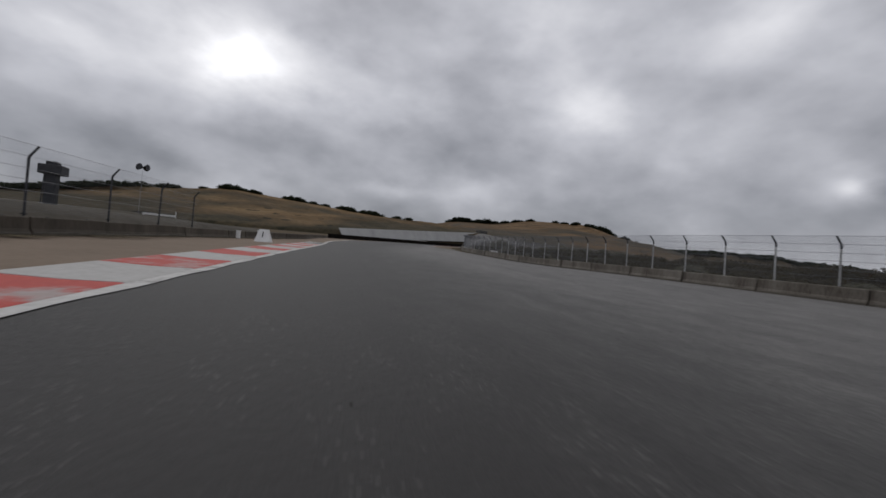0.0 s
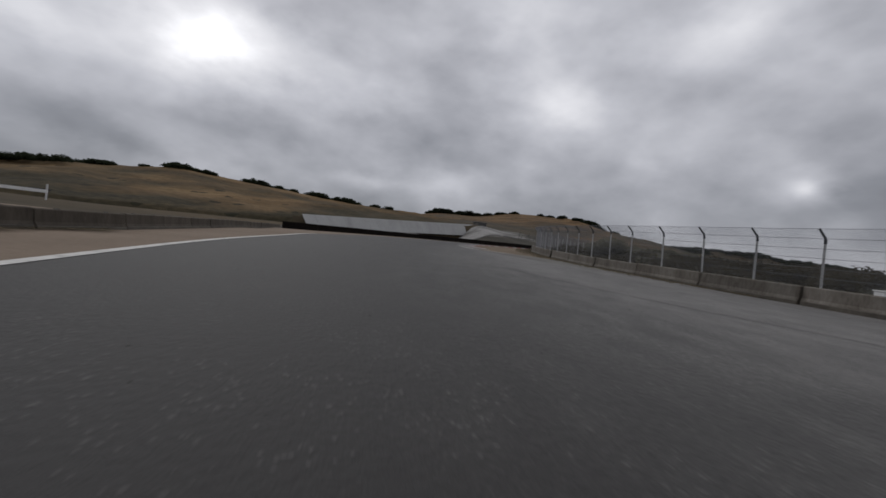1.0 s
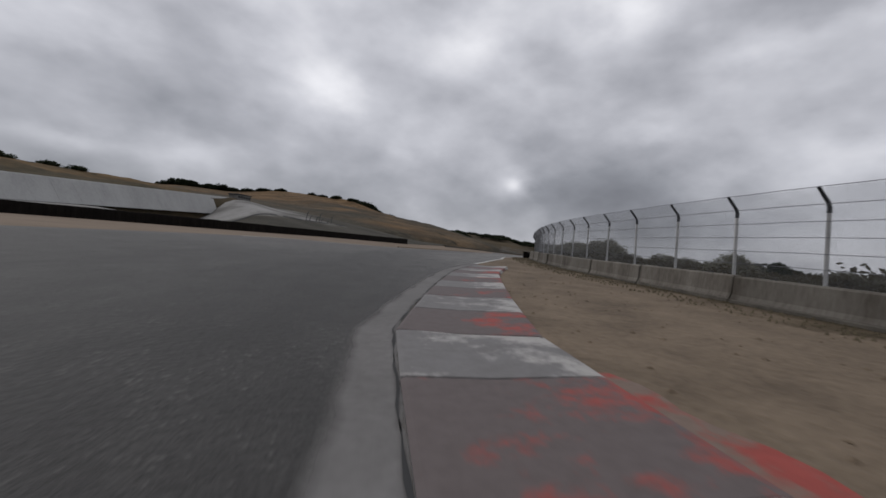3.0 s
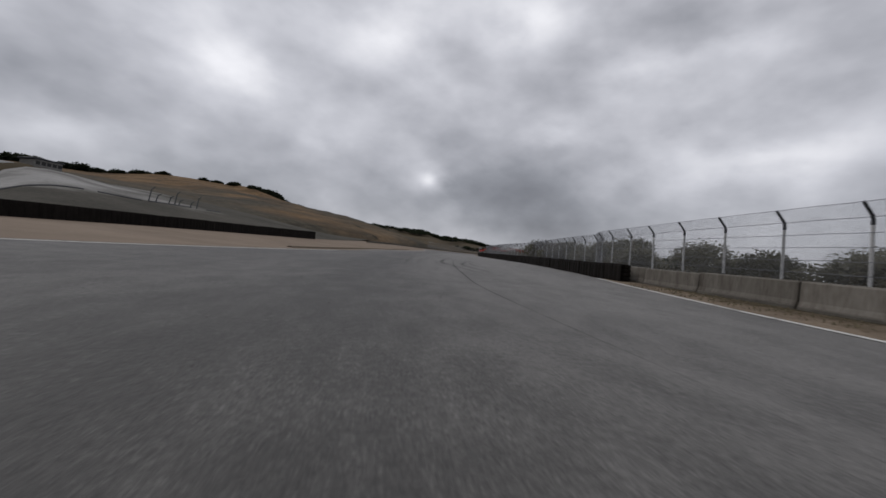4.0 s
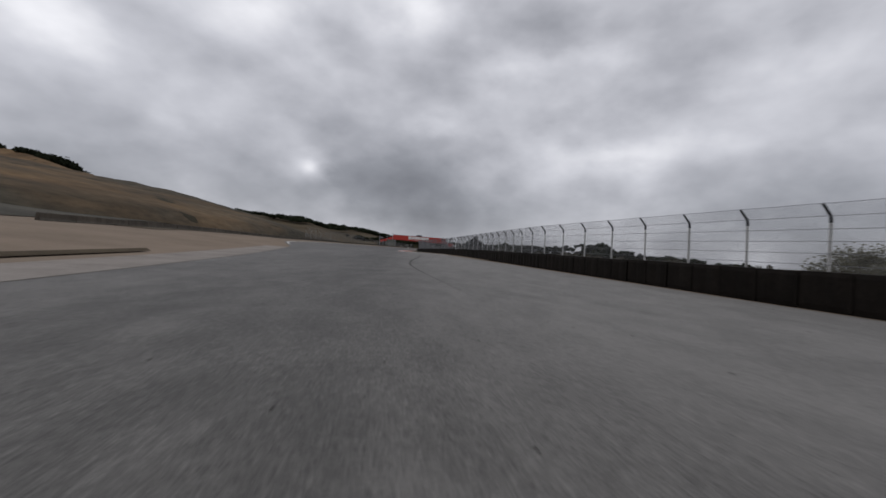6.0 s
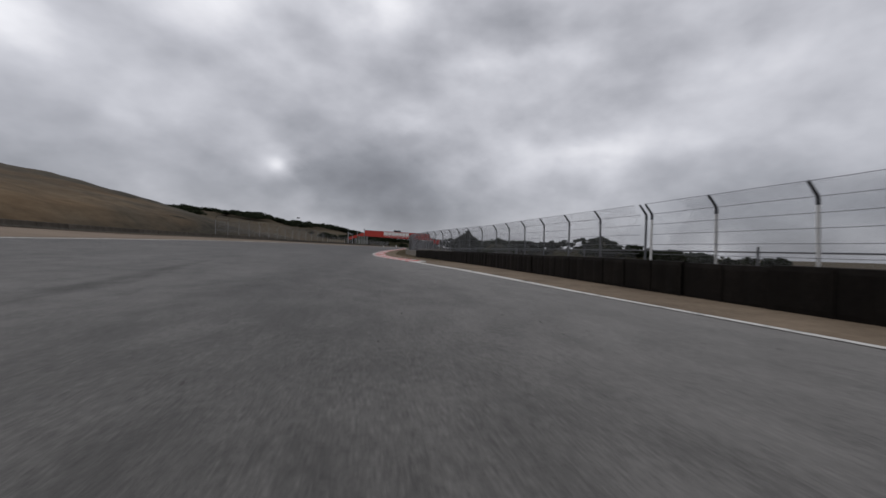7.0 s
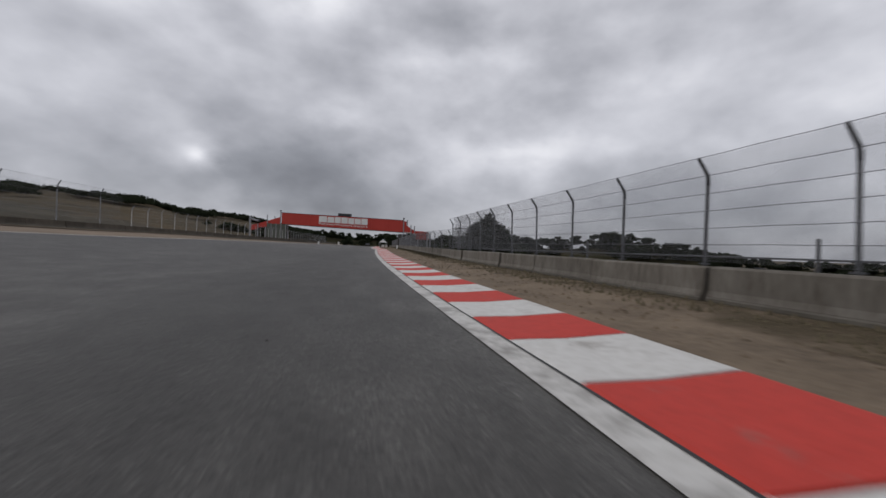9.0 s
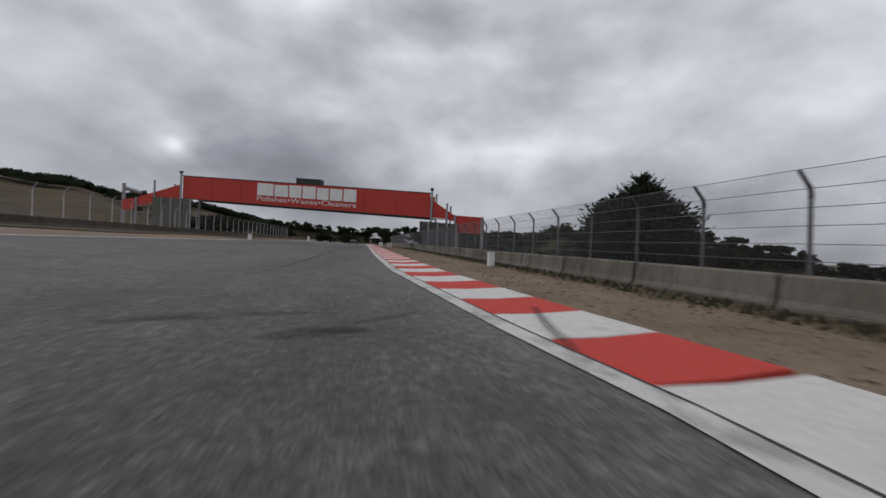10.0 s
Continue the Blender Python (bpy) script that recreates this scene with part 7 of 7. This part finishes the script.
    # screened enclosures round the feet of the stairs
    for k0, k1, mat, what in ((-0.125, 0.045, SCREEN, "grey-green mesh screen round the stair foot"), (0.965, 1.10, SCREEN_DARK, "dark mesh screen round the stair foot")):
        count = 4
        for j in range(count):
            a, b = k0 + (k1 - k0) * j / count, k0 + (k1 - k0) * (j + 1) / count
            lo = []
            for k in (a, b):
                p = at(k, 0, 0.4)
                lo.append(ground_z(p.x / U, p.y / U) * U - p.z)
            slab("screen", a + 0.0008, b - 0.0008, lo[0] - 0.1, -tall - 0.16 * U - (0.5 * U if k0 > 0.5 else 0), 0.40, 0.46, mat, what, lo[1] - 0.1)
            slab("screen_post", b - 0.0025, b + 0.0025, lo[1] - 0.2, -tall - 0.08 * U - (0.5 * U if k0 > 0.5 else 0), 0.47, 0.58, GALV)
    # dark housing above the middle
    slab("signal_box", 0.475, 0.575, 0.12 * U, 0.95 * U, -1.2, -0.1, DARK, "dark signal housing on the parapet")
    # the white name: one plain block for each letter
    yaw = math.atan2(along_.y, along_.x)
    slope = math.atan2(zb - za, along_.length)
    face = Matrix.Rotation(yaw, 4, "Z") @ Matrix.Rotation(-slope, 4, "Y") @ Matrix.Rotation(math.pi / 2, 4, "X")
    widths = [1.25, 1.05, 0.95, 1.0, 0.9, 0.95, 0.95]
    total = sum(widths)
    for k, w in enumerate(widths):
        a = 0.318 + (0.722 - 0.318) * sum(widths[:k]) / total
        b = 0.318 + (0.722 - 0.318) * sum(widths[:k + 1]) / total
        slab("name_block", a + 0.0025, b - 0.0025, -2.15 * U, (-0.28 if k in (0, 2, 3, 6) else -0.38) * U, 0.13, 0.17, SIGN_WHITE, "plain white block")
    c = at(0.52, -2.66 * U, 0.15)
    q = letters("slogan", "Polishes\u2022Waxes\u2022Cleaners", 1.0 * U, 0.006, SIGN_WHITE, root, Matrix.Identity(4))
    wid = max(v.co.x for v in q.data.vertices) - min(v.co.x for v in q.data.vertices)
    fit_ = along_.length * 0.40 / wid
    q.matrix_basis = Matrix.Translation(c) @ face @ Matrix.Diagonal((fit_, 1.05, 1, 1))


footbridge()


def camera_post(at):
    """A thick grey post with a horizontal camera tube."""
    root = thing("camera_post", Matrix.Translation(at), "grey post with a horizontal camera tube beside the bridge", "post")
    bm = bmesh.new()
    rod(bm, (0, 0, -0.5), (0, 0, 7.2 * U), 0.28 * U, 0.26 * U, 12)
    part("post", bm, GALV, root)
    bm = bmesh.new()
    rod(bm, (0.1 * U, -0.1 * U, 6.4 * U), (1.9 * U, -2.0 * U, 5.7 * U), 0.33 * U, 0.33 * U, 12)
    part("tube", bm, GALV, root)
    bm = bmesh.new()
    rod(bm, (1.7 * U, -1.8 * U, 5.8 * U), (2.2 * U, -2.3 * U, 5.9 * U), 0.42 * U, 0.42 * U, 12)
    part("housing", bm, DARK, root)


camera_post(Vector((345, 388, ground_z(345, 388))) * U)

# outer fence and walls near the bridge
ss = np.arange(280, 640, 1.0)


def wall_l(s):
    return np.interp(s, [280, 330, 400, 460, 500, 540, 640], [-31, -33, -31, -27, -23.5, -22, -20])


run_of_blocks(spot(ss, wall_l(ss)), "concrete wall blocks along the outside of the track", "dull brown-stained concrete wall block beyond the dirt", BROWN_WALL)


def fence_out(s):
    return wall_l(s) - 0.5


debris_fence(384.1, 461, 5.6, fence_out, -1, GALV, "tall fence of widely spaced grey posts along the outside wall", 1.58, 0.11, wire=0.0016)
debris_fence(462, 600, 3.05, fence_out, -1, PALE, "debris fence of pale posts along the outside wall", 1.1, 0.23, arm_mat=GALV)
s = np.arange(290, 620, 1.0)
strip("weed_strip", s, wall_l(s) + 0.2, wall_l(s) + 3.5 + 0.8 * np.sin(s * 0.2), STRIP_DARK, 0.006, 4, "dead weeds along the foot of the outside wall")


# ---- cars and sheds far down the track ----
def race_car(m, body_mat, label):
    root = thing("race_car", m, label, "car")
    bm = bmesh.new()
    prof = [(-2.2, 0.25), (-2.2, 0.75), (-1.6, 0.85), (-0.7, 0.95), (-0.1, 1.25), (0.9, 1.25), (1.5, 0.95), (2.2, 0.9), (2.25, 0.3)]
    rows = [[bm.verts.new((x, y, z)) for y, z in prof] for x in (-0.9, -0.7, 0.7, 0.9)]
    for v in rows[0] + rows[3]:
        v.co.z = min(v.co.z, 0.85)
    for a, b in zip(rows, rows[1:]):
        for k in range(len(prof)):
            bm.faces.new((a[k], a[(k + 1) % len(prof)], b[(k + 1) % len(prof)], b[k]))
    bm.faces.new(rows[0])
    bm.faces.new(rows[3][::-1])
    bmesh.ops.recalc_face_normals(bm, faces=bm.faces)
    bmesh.ops.scale(bm, vec=(U, U, U), verts=bm.verts[:])
    part("body", bm, body_mat, root)
    bm = bmesh.new()
    box(bm, -0.85 * U, 0.85 * U, -2.35 * U, -2.0 * U, 1.1 * U, 1.16 * U)
    box(bm, -0.5 * U, -0.44 * U, -2.2 * U, -2.1 * U, 0.8 * U, 1.1 * U)
    box(bm, 0.44 * U, 0.5 * U, -2.2 * U, -2.1 * U, 0.8 * U, 1.1 * U)
    part("rear_wing", bm, DARK, root)
    for x in (-0.85, 0.85):
        for y in (-1.4, 1.4):
            bm = bmesh.new()
            rod(bm, ((x - 0.14) * U, y * U, 0.34 * U), ((x + 0.14) * U, y * U, 0.34 * U), 0.34 * U, 0.34 * U, 14)
            w = part("wheel", bm, RUBBER, root)
            bm = bmesh.new()
            rod(bm, ((x - 0.145) * U, y * U, 0.34 * U), ((x + 0.145) * U, y * U, 0.34 * U), 0.2 * U, 0.2 * U, 10)
            part("rim", bm, GALV, w)


race_car(upright_at(585, -2.2), DARK, "dark low race car far ahead on the track")


def tent(at, w, d, h, turn, roof):
    root = thing("canopy_tent", Matrix.Translation(at) @ Matrix.Rotation(radians(turn), 4, "Z"), "pale canopy tent in the far paddock", "tent")
    bm = bmesh.new()
    v = [bm.verts.new(p) for p in ((-w, -d, h), (w, -d, h), (w, d, h), (-w, d, h), (0, -d * 0.2, h * 1.5), (0, d * 0.2, h * 1.5))]
    for f in ((0, 1, 4), (1, 2, 5, 4), (2, 3, 5), (3, 0, 4, 5)):
        bm.faces.new([v[i] for i in f])
    bmesh.ops.solidify(bm, geom=bm.faces[:], thickness=0.05)
    part("canopy", bm, roof, root)
    for x in (-w, w):
        for y in (-d, d):
            bm = bmesh.new()
            rod(bm, (x * 0.97, y * 0.97, -0.3), (x * 0.97, y * 0.97, h), 0.05, 0.05, 6)
            part("leg", bm, GALV, root)


r = random.Random(8)
for k in range(16):
    x, y = 470 + 22 * k % 230 + r.uniform(-6, 6), 425 + r.uniform(0, 60)
    tent(Vector((x, y, ground_z(x, y))) * U, r.uniform(1.6, 3) * U, r.uniform(1.6, 2.4) * U, 2.4 * U, r.uniform(0, 90), SIGN_WHITE if k % 3 else PALE)
for k in range(7):
    x, y = 420 + 14 * k, 372 + r.uniform(-6, 2)
    tent(Vector((x, y, ground_z(x, y))) * U, 1.8 * U, 1.8 * U, 2.2 * U, r.uniform(0, 90), SIGN_WHITE)


# ---- straw, clods and stones on the verges ----
def scatter(name, s0, s1, lo, hi, n, size, mat, label, flat=0.5, seed=1):
    r = np.random.RandomState(seed)
    s = r.uniform(s0, s1, n)
    l = lo(s) + (hi(s) - lo(s)) * r.uniform(0, 1, n)
    P = spot(s, l, 0.0)
    base = np.array([(1, 0, -.3), (-.5, .87, -.3), (-.5, -.87, -.3), (0.1, 0.1, 1)])
    k = size * U * r.uniform(0.4, 1.3, (n, 1, 1)) * np.stack([r.uniform(0.7, 1.5, n), r.uniform(0.7, 1.5, n), np.full(n, flat)], -1)[:, None]
    a = r.uniform(0, 6.28, n)
    c, q = np.cos(a)[:, None], np.sin(a)[:, None]
    V = base[None] * k
    V = np.stack([V[..., 0] * c - V[..., 1] * q, V[..., 0] * q + V[..., 1] * c, V[..., 2]], -1) + P[:, None]
    F = (np.arange(n) * 4)[:, None, None] + np.array([[0, 1, 3], [1, 2, 3], [2, 0, 3]])[None]
    tagged(new(name, raw(name, V.reshape(-1, 3), F.reshape(-1, 3), mat)), label, name.replace("_", " "), kind="stuff")


scatter("dirt_clods", 325, 560, lambda s: edge_r(s) + 1.9, lambda s: wall_r(s) - 0.4, 5200, 0.05, VERGE, "small clods and stones on the dirt verge")
scatter("dirt_clods", 420, 540, lambda s: edge_r(s) + 1.7, lambda s: wall_r(s) - 0.6, 1500, 0.05, STRIP_DARK, "dark clods of earth and rubber on the dirt verge", 0.35, 7)
scatter("weed_tufts", 440, 540, lambda s: wall_r(s) - 1.5, lambda s: wall_r(s) - 0.2, 3000, 0.075, SCRUB_LEAF, "olive weeds at the foot of the wall", 1.3, 8)
scatter("dirt_clods", 60, 160, lambda s: edge_r(s) + 0.6, lambda s: wall_r(s) - 0.4, 1500, 0.035, VERGE, "small clods and stones on the dirt verge", seed=2)
scatter("weed_tufts", 330, 560, lambda s: wall_r(s) - 1.9, lambda s: wall_r(s) - 0.25, 5200, 0.05, STRAW, "dry weed tufts at the foot of the wall", 1.6, 3)
scatter("weed_tufts", 62, 158, lambda s: wall_r(s) - 2.0, lambda s: wall_r(s) - 0.25, 2600, 0.035, STRAW, "dry weed tufts at the foot of the wall", 1.6, 4)
scatter("rubber_crumbs", 0, 520, lambda s: edge_l(s) + 0.5, lambda s: edge_r(s) - 0.3, 2600, 0.018, RUBBER, "dark crumbs of tyre rubber on the asphalt", 0.6, 5)
